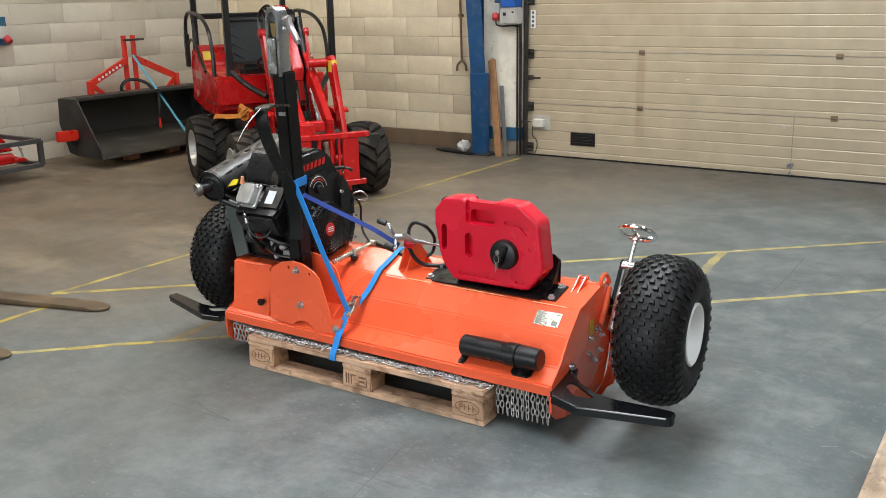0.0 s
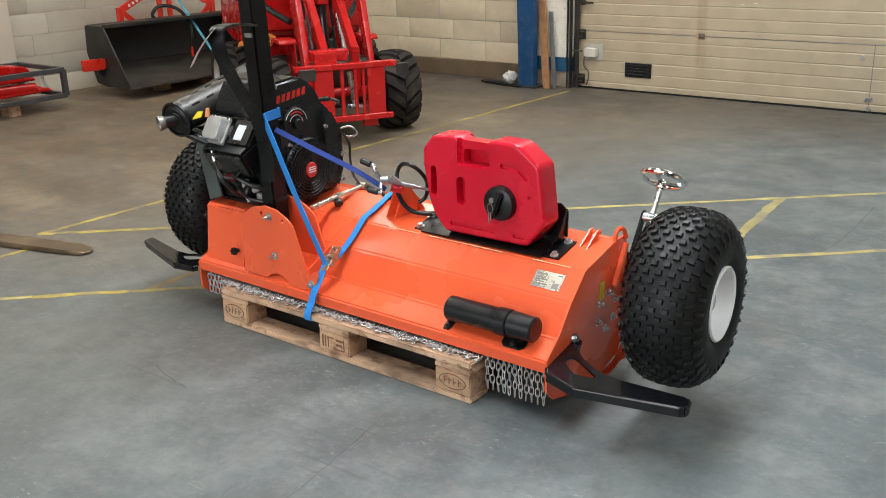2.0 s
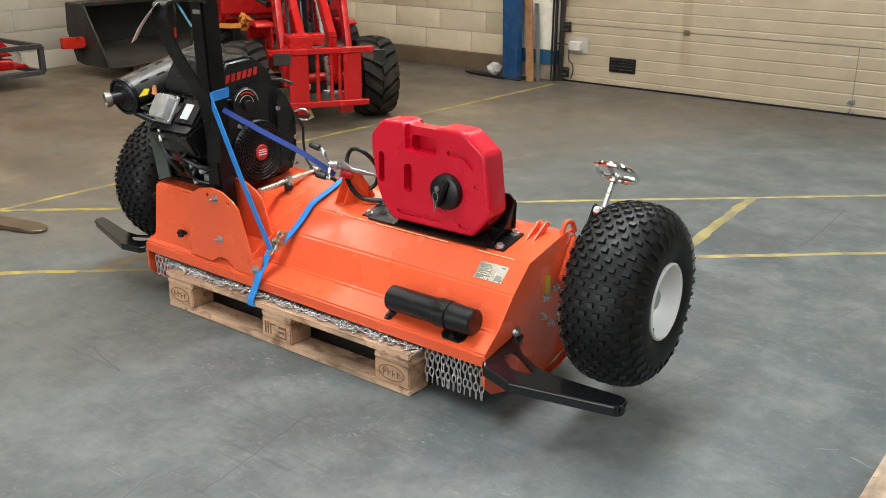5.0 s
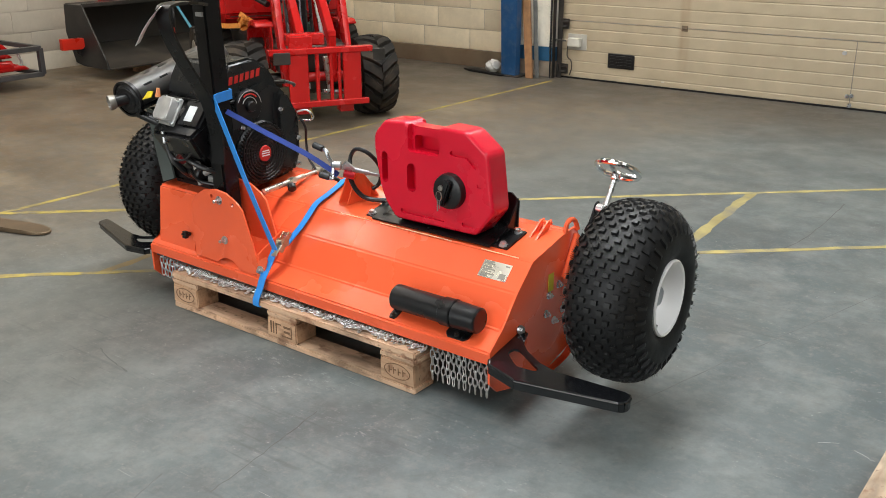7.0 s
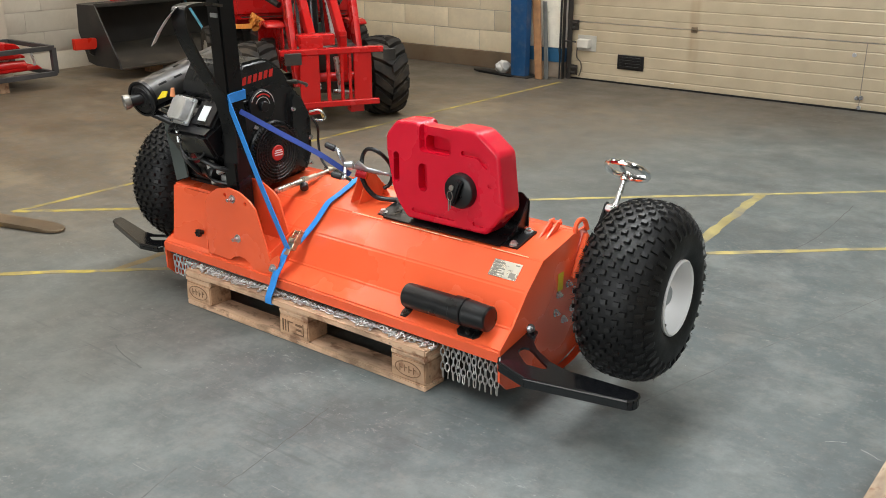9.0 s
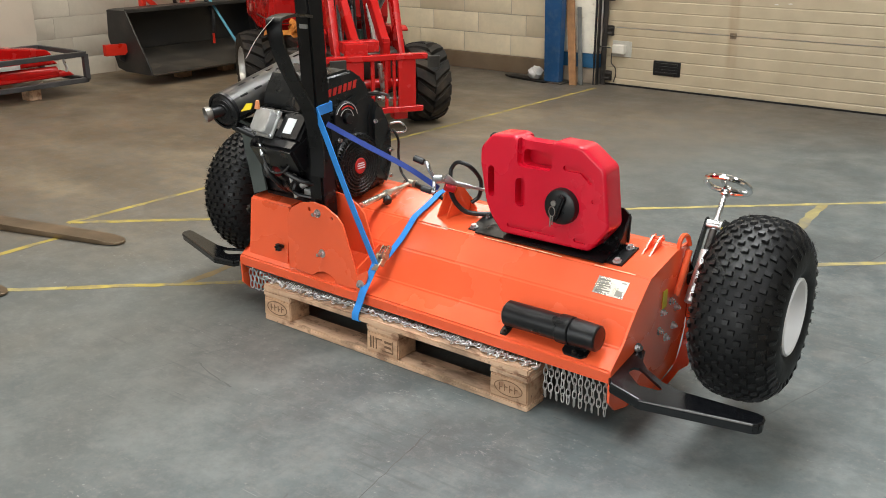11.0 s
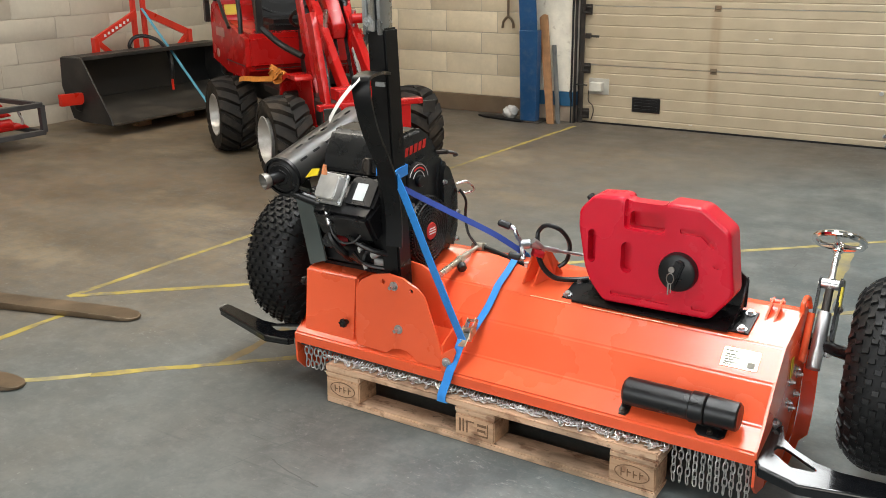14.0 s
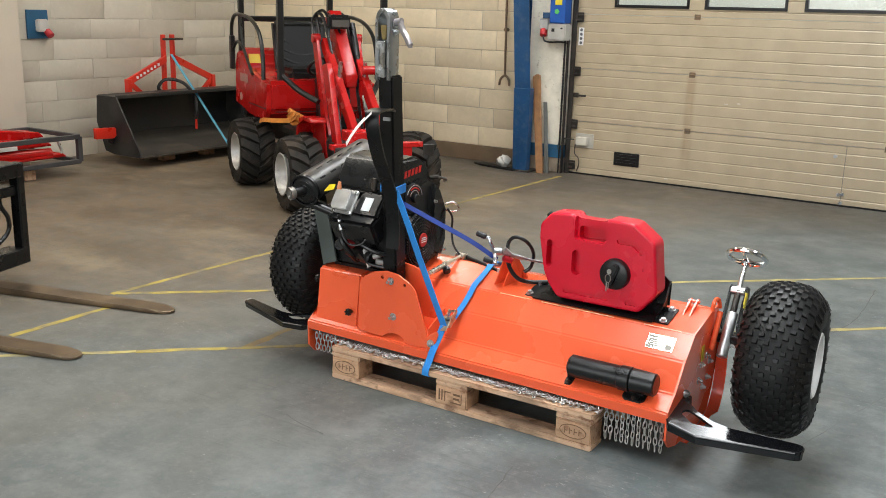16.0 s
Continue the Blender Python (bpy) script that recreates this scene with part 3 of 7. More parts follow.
M_PANE.use_nodes = True
_b = M_PANE.node_tree.nodes["Principled BSDF"]
_b.inputs["Base Color"].default_value = (0.95, 0.97, 1, 1)
_b.inputs["Transmission Weight"].default_value = 1
_b.inputs["Roughness"].default_value = 0.15
for k, (x0, x1, z0, z1) in enumerate(WIN):
    bm = BM()
    for a in ((x0 - 0.02, x1 + 0.02, z0 - 0.022, z0 + 0.004), (x0 - 0.02, x1 + 0.02, z1 - 0.004, z1 + 0.022), (x0 - 0.02, x0 + 0.004, z0 + 0.004, z1 - 0.004), (x1 - 0.004, x1 + 0.02, z0 + 0.004, z1 - 0.004)):
        box(bm, a[0], a[1], YN - 0.010, YN + 0.046, a[2], a[3], 0.002)
    wf = part("door_window", bm, M_BLACK_PLASTIC, door, "black framed door window")
    bm = BM()
    box(bm, x0 + 0.003, x1 - 0.003, YN + 0.016, YN + 0.022, z0 + 0.003, z1 - 0.003)
    pane = part("pane", bm, M_PANE, wf, "frosted pane")
    pane.visible_shadow = False
M_RUSTY = mat("rusty_hinge", (0.20, 0.15, 0.10), 0.55, 0.5, 0.3, 20, second=(0.22, 0.10, 0.04), amount=0.6, second_scale=20)
for z in SEAM[1:5]:
    for x in (-0.372, 1.32, 2.95):
        bm = BM()
        box(bm, x - 0.028, x + 0.028, YN - 0.006, YN - 0.001, z - 0.024, z + 0.024, 0.002)
        cyl(bm, (x - 0.024, YN - 0.008, z), (x + 0.024, YN - 0.008, z), 0.007, 10)
        part("hinge", bm, M_RUSTY, door)
bm = BM()
box(bm, -1.065, -0.81, YN - 0.012, YN - 0.001, 0.130, 0.257, 0.004)
vent = part("vent_grille", bm, M_BLACK_PLASTIC, door, "black plastic vent grille")
bm = BM()
for k in range(4):
    box(bm, -1.04, -0.835, YN - 0.020, YN - 0.012, 0.148 + 0.026 * k, 0.162 + 0.026 * k, 0.002)
part("vent_slat", bm, M_BLACK_PLASTIC, vent)
bm = BM()
box(bm, 0.999, 1.005, YN - 0.002, YN + 0.001, 0.014, 0.512)
part("leaf_joint", bm, mat("grimy_joint", (0.20, 0.18, 0.15), 0.6), door)
bm = BM()
for x, z in ((0.920, 0.42), (1.012, 0.105), (0.98, 0.10), (1.005, 0.03)):
    cyl(bm, (x, YN - 0.012, z), (x, YN, z), 0.016, 12)
part("lock_boss", bm, M_GALV, door)
bm = BM()
for x, z in ((-0.55, 0.05), (0.05, 0.79), (-0.06, 0.78)):
    box(bm, x, x + 0.03, YN - 0.003, YN, z, z + 0.008, 0.002)
part("dent_patch", bm, mat("pale_dent_filler", (0.55, 0.52, 0.46), 0.6), door)
# switch box with its flexible lead on the door
bm = BM()
box(bm, -1.475, -1.285, YN - 0.006, YN - 0.001, 0.26, 0.40, 0.002)
sw = part("switch_plate", bm, mat("grey_plate", (0.42, 0.40, 0.35), 0.6), door)
bm = BM()
box(bm, -1.450, -1.334, YN - 0.065, YN - 0.006, 0.290, 0.368, 0.006)
part("switch_box", bm, mat("yellowed_plastic", (0.56, 0.53, 0.46), 0.5), sw, "white plastic switch box")
bm = BM()
pipe(bm, [(-1.47, YN - 0.02, 0.29), (-1.47, YN - 0.02, 0.20), (-1.43, YN - 0.02, 0.16), (-1.42, YN - 0.02, 0.10), (-1.44, YN - 0.02, 0.03)], 0.005, 8)
pipe(bm, [(-1.48, YN - 0.03, 0.335), (-1.55, YN - 0.05, 0.34), (-1.60, YN - 0.06, 0.33), (-1.63, YN - 0.07, 0.27), (-1.62, YN - 0.07, 0.20)], 0.006, 8)
part("switch_lead", bm, M_STEEL_DARK, sw)
# track, rollers and spring cable
rail = thing("door_track", (-1.59, YN - 0.03, 0), "dark steel door track with roller brackets", "door track", kind="structure")
bm = BM()
box(bm, -1.608, -1.560, YN - 0.045, YN - 0.037, 0.0, 3.0)
box(bm, -1.608, -1.602, YN - 0.045, YN + 0.05, 0.0, 3.0)
box(bm, -1.628, -1.618, YN - 0.10, YN - 0.06, 0.0, 3.0)
part("track_profile", bm, M_STEEL_DARK, rail)
for z in (0.085, SEAM[1] - 0.03, SEAM[2] - 0.03, SEAM[3] - 0.03, SEAM[4]):
    bm = BM()
    box(bm, -1.575, -1.505, YN - 0.022, YN - 0.014, z - 0.045, z + 0.045, 0.003)
    cyl(bm, (-1.60, YN - 0.035, z + 0.02), (-1.50, YN - 0.035, z + 0.02), 0.010, 10)
    cyl(bm, (-1.585, YN - 0.035, z - 0.025), (-1.52, YN - 0.035, z - 0.025), 0.012, 10)
    box(bm, -1.60, -1.585, YN - 0.06, YN - 0.02, z - 0.035, z + 0.05, 0.004)
    part("roller_bracket", bm, M_STEEL_DARK, rail)
bm = BM()
box(bm, -1.60, -1.42, YN - 0.052, YN - 0.044, 0.755, 0.775, 0.002)
box(bm, -1.55, -1.50, YN - 0.06, YN - 0.03, 0.745, 0.79, 0.004)
part("slide_bolt", bm, M_STEEL_DARK, rail)
bm = BM()
for k in range(90):
    z = 0.28 + 0.014 * k
    cyl(bm, (-1.652, YN - 0.09, z), (-1.652, YN - 0.09, z + 0.008), 0.011, 8)
cyl(bm, (-1.652, YN - 0.09, 0.0), (-1.652, YN - 0.09, 2.2), 0.007, 8)
part("drag_chain", bm, M_BLACK_PLASTIC, rail, "black ribbed cable chain", "stuff")
bm = BM()
box(bm, -1.553, -1.503, YN - 0.006, YN - 0.001, 1.235, 1.40)
stk = part("door_sticker", bm, M_WHITE, rail, "white strip of warning symbols")
bm = BM()
for k in range(4):
    cyl(bm, (-1.528, YN - 0.008, 1.258 + 0.040 * k), (-1.528, YN - 0.006, 1.258 + 0.040 * k), 0.014, 14)
part("symbol", bm, mat("sticker_print", (0.12, 0.12, 0.13), 0.5), stk)

rail.location.x += 0.045

# painted floor lines
def floor_line(x0, y0, x1, y1, w=0.036, paint=None, lift=0.0):
    a, b = Vector((x0, y0, 0)), Vector((x1, y1, 0))
    d = (b - a).normalized()
    n = Vector((-d.y, d.x, 0)) * w / 2
    rnd = random.Random(int(x0 * 100 + y1 * 10))
    k = max(int((b - a).length / 0.06), 2)
    bm = BM()
    rows = []
    for i in range(k + 1):
        p = a.lerp(b, i / k)
        s1, s2 = 1 + rnd.uniform(-0.34, 0.30), 1 + rnd.uniform(-0.34, 0.30)
        rows.append([bm.verts.new(p + n * s1 + Vector((0, 0, h))) for h in (0.0003, 0.0012 + lift)] + [bm.verts.new(p - n * s2 + Vector((0, 0, h))) for h in (0.0012 + lift, 0.0003)])
    for r, q in zip(rows, rows[1:]):
        for j in range(4):
            bm.faces.new((r[j], q[j], q[(j + 1) % 4], r[(j + 1) % 4]))
    solid("floor_marking", bm, paint or M_YELLOW, "worn yellow painted line on the concrete floor", "floor marking", "floor markings", "structure")


floor_line(-1.69, 0.225, -0.25, 1.5257)
floor_line(-0.25, 1.5257, 2.6, 4.10, 0.034, M_YELLOW_PALE)
floor_line(-1.52, -0.865, -0.9, -0.2899, 0.034, M_YELLOW_PALE)
floor_line(-0.9, -0.2899, 0.2, 0.7305)
floor_line(0.2, 0.7305, 2.9, 3.155, 0.034, M_YELLOW_PALE)
floor_line(-1.695, 0.21, -1.50, 5.30, lift=-0.0003)
floor_line(-1.520, -0.50, -1.522, 0.05)
floor_line(1.230, 2.88, 1.300, 1.80, 0.055, M_YELLOW_GHOST, -0.0005)
floor_line(-0.545, 0.04, -0.570, 0.44, 0.045, mat("brown_worn_floor_paint", (0.205, 0.145, 0.06), 0.6, 0, 0.3, 9, second=(0.13, 0.12, 0.10), amount=1.0, second_scale=7), -0.0005)

# tyre marks and cracks
def crack(pts, w, material, name, label):
    bm = BM()
    pts = smooth_path(pts, 6)
    rnd = random.Random(len(pts))
    rows = []
    for i, p in enumerate(pts):
        d = (pts[min(i + 1, len(pts) - 1)] - pts[max(i - 1, 0)]).normalized()
        n = Vector((-d.y, d.x, 0)) * w * rnd.uniform(0.3, 0.8) / 2
        p = p + n.normalized() * rnd.uniform(-0.004, 0.004)
        rows.append([bm.verts.new(p + n + Vector((0, 0, 0.0008))), bm.verts.new(p - n + Vector((0, 0, 0.0008)))])
    for r, q in zip(rows, rows[1:]):
        bm.faces.new((r[0], q[0], q[1], r[1]))
    solid(name, bm, material, label, "floor mark", "floor marks", "structure")


M_CRACK = mat("dark_floor_scratch", (0.095, 0.095, 0.092), 0.6, 0, 0.3, 20)
M_FAINT = mat("faint_floor_scratch", (0.112, 0.117, 0.115), 0.6, 0, 0.3, 20)
M_CHALK = mat("pale_floor_scratch", (0.45, 0.45, 0.44), 0.7, 0, 0.3, 20)
crack([(1.103, -0.74, 0), (1.078, -0.58, 0), (1.053, -0.42, 0), (1.027, -0.26, 0)], 0.007, M_CRACK, "scratch", "dark straight scratch in the concrete floor")
crack([(0.10, -0.40, 0), (0.226, -0.433, 0), (0.33, -0.453, 0)], 0.009, M_CRACK, "scratch", "short dark scratch in the concrete floor")
crack([(1.69, 2.95, 0), (1.706, 2.567, 0), (1.691, 2.19, 0), (1.62, 1.88, 0)], 0.010, M_CRACK, "tyre_mark", "curved dark tyre mark on the floor")
crack([(1.76, 0.30, 0), (1.80, 0.44, 0), (1.948, 1.028, 0), (2.17, 1.80, 0), (2.42, 2.62, 0)], 0.007, M_FAINT, "tyre_mark", "long faint dark tyre mark on the floor")
for pts, w in (([(0.005, -0.547, 0), (0.037, -0.423, 0), (0.074, -0.31, 0), (0.127, -0.171, 0)], 0.005), ([(0.984, -0.96, 0), (0.958, -0.86, 0), (0.930, -0.76, 0)], 0.008), ([(1.048, 2.685, 0), (1.056, 2.50, 0), (1.054, 2.31, 0)], 0.006)):
    crack(pts, w, M_FAINT, "scratch", "thin dark scratch in the concrete floor")
crack([(2.303, 0.48, 0), (2.357, 0.513, 0)], 0.004, M_CHALK, "scratch", "short white scratch on the floor")
crack([(2.40, 0.50, 0), (2.46, 0.47, 0)], 0.003, M_CHALK, "scratch", "short white scratch on the floor")

# ---- things at the walls ----
# plank, strip and tools leaning by the jamb
bm = BM()
prism(bm, [(-1.771, 0.001), (-1.701, 0.001), (-1.852, 0.935), (-1.888, 0.945), (-1.928, 0.915)], "y", 5.285, 5.310, bev=0.003)
for v in bm.verts:
    v.co.y += 0.15 * v.co.z
solid("plank", bm, mat("brown_board_wood", (0.33, 0.165, 0.07), 0.7, 0, 0.25, 12, 0.2, 60, second=(0.16, 0.08, 0.04), amount=0.6, second_scale=9), "brown wooden plank leaning against the jamb", "plank", at=(-1.736, 5.30, 0))
bm = BM()
prism(bm, [(-1.699, 0.001), (-1.657, 0.001), (-1.766, 0.68), (-1.806, 0.68)], "y", 5.330, 5.342, bev=0.002)
for v in bm.verts:
    v.co.y += 0.16 * v.co.z
solid("metal_strip", bm, mat("dull_grey_strip", (0.17, 0.175, 0.165), 0.5, 0.5, 0.2, 12), "grey metal strip leaning against the jamb", "metal strip", at=(-1.68, 5.33, 0))
bm = BM()
cyl(bm, (-2.315, YN + 0.03, 0.90), (-2.335, YN + 0.03, 1.95), 0.012, 10)
pipe(bm, [(-2.375, YN + 0.03, 0.80), (-2.365, YN + 0.03, 0.86), (-2.315, YN + 0.03, 0.90), (-2.27, YN + 0.03, 0.86), (-2.262, YN + 0.03, 0.80)], 0.012, 10)
for z in (1.35, 1.80):
    cyl(bm, (-2.325, YN + 0.08, z), (-2.325, YN + 0.015, z), 0.018, 10)
solid("pull_rod", bm, M_RUSTY, "rusty forked steel rod hung on the block wall", "rod", at=(-2.315, YN + 0.05, 0.80))
# door operator
op = thing("door_operator", (-1.70, YN - 0.075, 1.27), "grey and blue door control box with a red plug", "control box")
bm = BM()
box(bm, -1.80, -1.615, YN - 0.20, YN - 0.071, 1.275, 1.43, 0.010, None, 2)
part("lower_case", bm, mat("light_grey_plastic", (0.42, 0.41, 0.38), 0.5), op)
bm = BM()
box(bm, -1.785, -1.625, YN - 0.205, YN - 0.071, 1.432, 1.72, 0.008)
part("upper_case", bm, mat("blue_case", (0.015, 0.09, 0.38), 0.4), op, "blue cover")
bm = BM()
box(bm, -1.758, -1.728, YN - 0.204, YN - 0.199, 1.355, 1.385)
part("display", bm, M_BLACK_PLASTIC, op)
bm = BM()
box(bm, -1.665, -1.645, YN - 0.204, YN - 0.199, 1.38, 1.395)
part("button", bm, M_BLACK_PLASTIC, op)
bm = BM()
box(bm, -1.73, -1.66, YN - 0.208, YN - 0.205, 1.60, 1.70)
part("yellow_label", bm, mat("yellow_label", (0.75, 0.58, 0.03), 0.5), op)
bm = BM()
cyl(bm, (-1.71, YN - 0.209, 1.54), (-1.71, YN - 0.205, 1.54), 0.026, 5)
part("green_mark", bm, mat("green_mark", (0.12, 0.55, 0.12), 0.5), op)
bm = BM()
cyl(bm, (-1.875, YN - 0.13, 1.37), (-1.865, YN - 0.16, 1.315), 0.034, 16, bev=0.004)
part("plug", bm, mat("red_plug_plastic", (0.50, 0.015, 0.02), 0.4), op, "red industrial plug")
bm = BM()
box(bm, -1.915, -1.825, YN - 0.15, YN - 0.071, 1.37, 1.47, 0.006)
part("plug_socket", bm, mat("grey_socket", (0.4, 0.4, 0.39), 0.5), op)
bm = BM()
box(bm, -1.90, -1.80, YN - 0.12, YN - 0.071, 1.474, 1.53, 0.004)
part("bracket", bm, M_BLUE_STEEL, op)
bm = BM()
pipe(bm, [(-1.865, YN - 0.155, 1.315), (-1.85, YN - 0.16, 1.27), (-1.80, YN - 0.14, 1.255), (-1.70, YN - 0.12, 1.26), (-1.62, YN - 0.11, 1.25)], 0.008, 8)
part("lead", bm, M_BLACK_PLASTIC, op)
# socket board on the west wall
sb = thing("socket_board", (XW, 2.68, 1.29), "blue board with a grey and red power socket", "power socket")
bm = BM()
box(bm, XW, XW + 0.02, 2.565, 2.79, 1.16, 1.425, 0.003)
part("board", bm, mat("blue_board", (0.015, 0.085, 0.17), 0.6), sb)
bm = BM()
box(bm, XW + 0.02, XW + 0.09, 2.645, 2.75, 1.225, 1.34, 0.010, None, 2)
part("socket_body", bm, mat("pale_grey_socket", (0.5, 0.49, 0.46), 0.5), sb)
bm = BM()
cyl(bm, (XW + 0.07, 2.735, 1.235), (XW + 0.12, 2.745, 1.185), 0.034, 16, bev=0.005)
part("socket_lid", bm, mat("red_socket_lid", (0.40, 0.02, 0.03), 0.45), sb, "red socket lid")
op.location.x += 0.055
# crumpled sheet and bag at the column foot
bm = BM()
rnd = random.Random(5)
pts = [(-2.52, 5.36), (-2.42, 5.30), (-2.22, 5.26), (-1.99, 5.22), (-1.98, 5.26), (-2.2, 5.40), (-2.42, 5.42)]
prism(bm, pts, "z", 0.002, 0.014, bev=0.004)
for v in bm.verts:
    if v.co.z > 0.008:
        v.co.z += rnd.uniform(-0.004, 0.008)
solid("rubber_mat", bm, M_RUBBER, "crumpled black rubber strip lying by the column", "rubber strip", at=(-2.4, 5.35, 0))
bm = BM()
bmesh.ops.create_icosphere(bm, subdivisions=3, radius=0.07)
for v in bm.verts:
    k = 1 + 0.30 * noise.noise(v.co * 26) + 0.12 * noise.noise(v.co * 60)
    v.co = Vector((v.co.x * k, v.co.y * k, max(v.co.z * k * 0.9, -0.055)))
bmesh.ops.translate(bm, verts=bm.verts, vec=(-2.16, 5.34, 0.068))
solid("plastic_bag", bm, mat("clear_crumpled_plastic", (0.55, 0.53, 0.50), 0.2, 0, 0.2, 20, coat=0.4), "crumpled clear plastic bag by the column", "plastic bag", at=(-2.16, 5.34, 0.012))

# ---- flail mower ----
X0, X1 = -0.155, 1.455   # ends of the deck
mower = thing("flail_mower", (0.65, 0.3, 0), "orange flail mower with black petrol engine, strapped onto a pallet", "flail mower")

# deck: folded sheet, open below
DECK = [(0.036, 0.168), (0.033, 0.208), (0.118, 0.246), (0.178, 0.352), (0.262, 0.431), (0.455, 0.474), (0.53, 0.462), (0.60, 0.36), (0.62, 0.20)]


def offset_in(p, t):
    """The same fold line, t to its inner side."""
    out = []
    for i, (y, z) in enumerate(p):
        a, b = p[max(i - 1, 0)], p[min(i + 1, len(p) - 1)]
        d = Vector((b[0] - a[0], b[1] - a[1])).normalized()
        out.append((y + d.y * t, z - d.x * t))
    return out


bm = BM()
prism(bm, DECK + list(reversed(offset_in(DECK, 0.005))), "x", X0, X1)
bmesh.ops.bevel(bm, geom=[e for e in bm.edges if abs(e.verts[0].co.x - e.verts[1].co.x) > 1], offset=0.006, segments=2, affect="EDGES")
for v in bm.verts:
    v.co.z += 0.012 * (X1 - v.co.x) / (X1 - X0)
deck = part("deck", bm, M_ORANGE, mower, "orange folded steel mower deck", angle=12)
bm = BM()
cyl(bm, (X0 + 0.05, 0.33, 0.25), (X1 - 0.05, 0.33, 0.25), 0.085, 20)
part("rotor", bm, M_STEEL_DARK, mower, "dark steel flail rotor under the deck")

SIDE = [(0.036, 0.105), (0.034, 0.211), (0.104, 0.266), (0.178, 0.354), (0.262, 0.431), (0.455, 0.474), (0.52, 0.478), (0.545, 0.44), (0.55, 0.17), (0.50, 0.06),
        (0.37, 0.03), (0.15, 0.045), (0.075, 0.065)]
for x, s in ((X1, 1), (X0, -1)):
    bm = BM()
    prism(bm, SIDE, "x", x - 0.001 * s, x + 0.007 * s)
    side = part("side_plate", bm, M_ORANGE, mower)
    bm = BM()   # outward flange along the rear lower edge
    rim = [(p.x, p.y) for p in smooth_path([(0.548, 0.36, 0), (0.556, 0.17, 0), (0.50, 0.062, 0), (0.37, 0.030, 0), (0.20, 0.040, 0)], 4)]
    lo = [bm.verts.new((x + 0.007 * s, y, z)) for y, z in rim]
    hi = [bm.verts.new((x + (0.050 if z > 0.05 else 0.03) * s, y + 0.006, z - 0.004)) for y, z in rim]
    for i in range(len(rim) - 1):
        bm.faces.new((lo[i], lo[i + 1], hi[i + 1], hi[i]))
    bmesh.ops.solidify(bm, geom=bm.faces[:], thickness=0.005)
    part("flange", bm, M_ORANGE, side)
    for y, z in ((0.418, 0.309), (0.36, 0.289), (0.463, 0.273), (0.45, 0.213), (0.346, 0.229), (0.398, 0.189), (0.201, 0.213)):
        bm = BM()
        bolt(bm, (x + 0.007 * s, y, z), (s, 0, 0), 0.009)
        part("bolt", bm, M_ZINC, side, "zinc bolt")
    bm = BM()
    pipe(bm, [(x + 0.004 * s, 0.458, 0.468), (x + 0.004 * s, 0.463, 0.496), (x + 0.006 * s, 0.482, 0.510), (x + 0.010 * s, 0.505, 0.502), (x + 0.014 * s, 0.518, 0.470)], 0.008, 8)
    part("lifting_eye", bm, M_ORANGE, side)
bm = BM()
box(bm, X1 + 0.008, X1 + 0.010, 0.355, 0.385, 0.30, 0.36)
part("warning_sticker", bm, mat("yellow_sticker", (0.65, 0.50, 0.03), 0.5), mower, "small yellow warning sticker")
bm = BM()
box(bm, -0.008, 0.0, -0.011, 0.011, 0.0, 0.15, 0.002, pose(X1 + 0.03, 0.43, 0.325, -28, 0, 0))
cyl(bm, (X1 + 0.022, 0.43, 0.33), (X1 + 0.022, 0.50, 0.46), 0.011, 12)
part("guide_rod", bm, M_ORANGE, mower, "orange guide rod")

# small ribs on top of the deck near the right end
bm = BM()
for x in (1.372, 1.398):
    slab(bm, [(x, 0.375, 0.456), (x, 0.455, 0.476), (x + 0.004, 0.462, 0.505), (x + 0.004, 0.44, 0.503)], 0.006)
cyl(bm, (1.366, 0.452, 0.496), (1.41, 0.452, 0.496), 0.006, 10)
part("pin_lug", bm, M_ORANGE, mower)

# pale strips that paint in the highlight on the upper fold's worn edge
def fold_at(x):
    return (x, 0.2605, 0.4325 + 0.012 * (X1 - x) / (X1 - X0))
for x0, x1 in ((0.66, 0.80), (0.845, 1.15), (1.27, 1.41)):
    bm = BM()
    pipe(bm, [fold_at(x0), fold_at((x0 + x1) / 2), fold_at(x1)], 0.0017, 6, smooth=2)
    part("worn_edge", bm, mat("edge_highlight_paint", (0.80, 0.52, 0.30), 0.3, 0, 0.3, 30), mower, "pale highlight painted on the worn fold edge")

# belt guard box at the left end
bm = BM()
vs = prism(bm, [(0.055, 0.218), (0.082, 0.452), (0.20, 0.462), (0.215, 0.26)], "x", X0 + 0.02, 0.094, bev=0.009, seg=3)
guard = part("belt_guard", bm, M_ORANGE, mower, "orange belt guard box")
for p, d in (((0.058, 0.060, 0.292), (0, -1, 0.1)), ((X0 + 0.018, 0.10, 0.39), (-1, 0, 0))):
    d = Vector(d).normalized()
    p = Vector(p)
    bm = BM()
    cyl(bm, p, p + d * 0.012, 0.008, 10)
    cyl(bm, p + d * 0.012, p + d * 0.028, 0.013, 12, bev=0.003)
    for k in range(6):
        dd, u, v = basis(d)
        c = p + d * 0.021 + (u * math.cos(k * math.pi / 3) + v * math.sin(k * math.pi / 3)) * 0.0115
        cyl(bm, c - d * 0.007, c + d * 0.007, 0.0042, 8)
    part("knob", bm, M_BLACK_PLASTIC, guard, "black star knob")

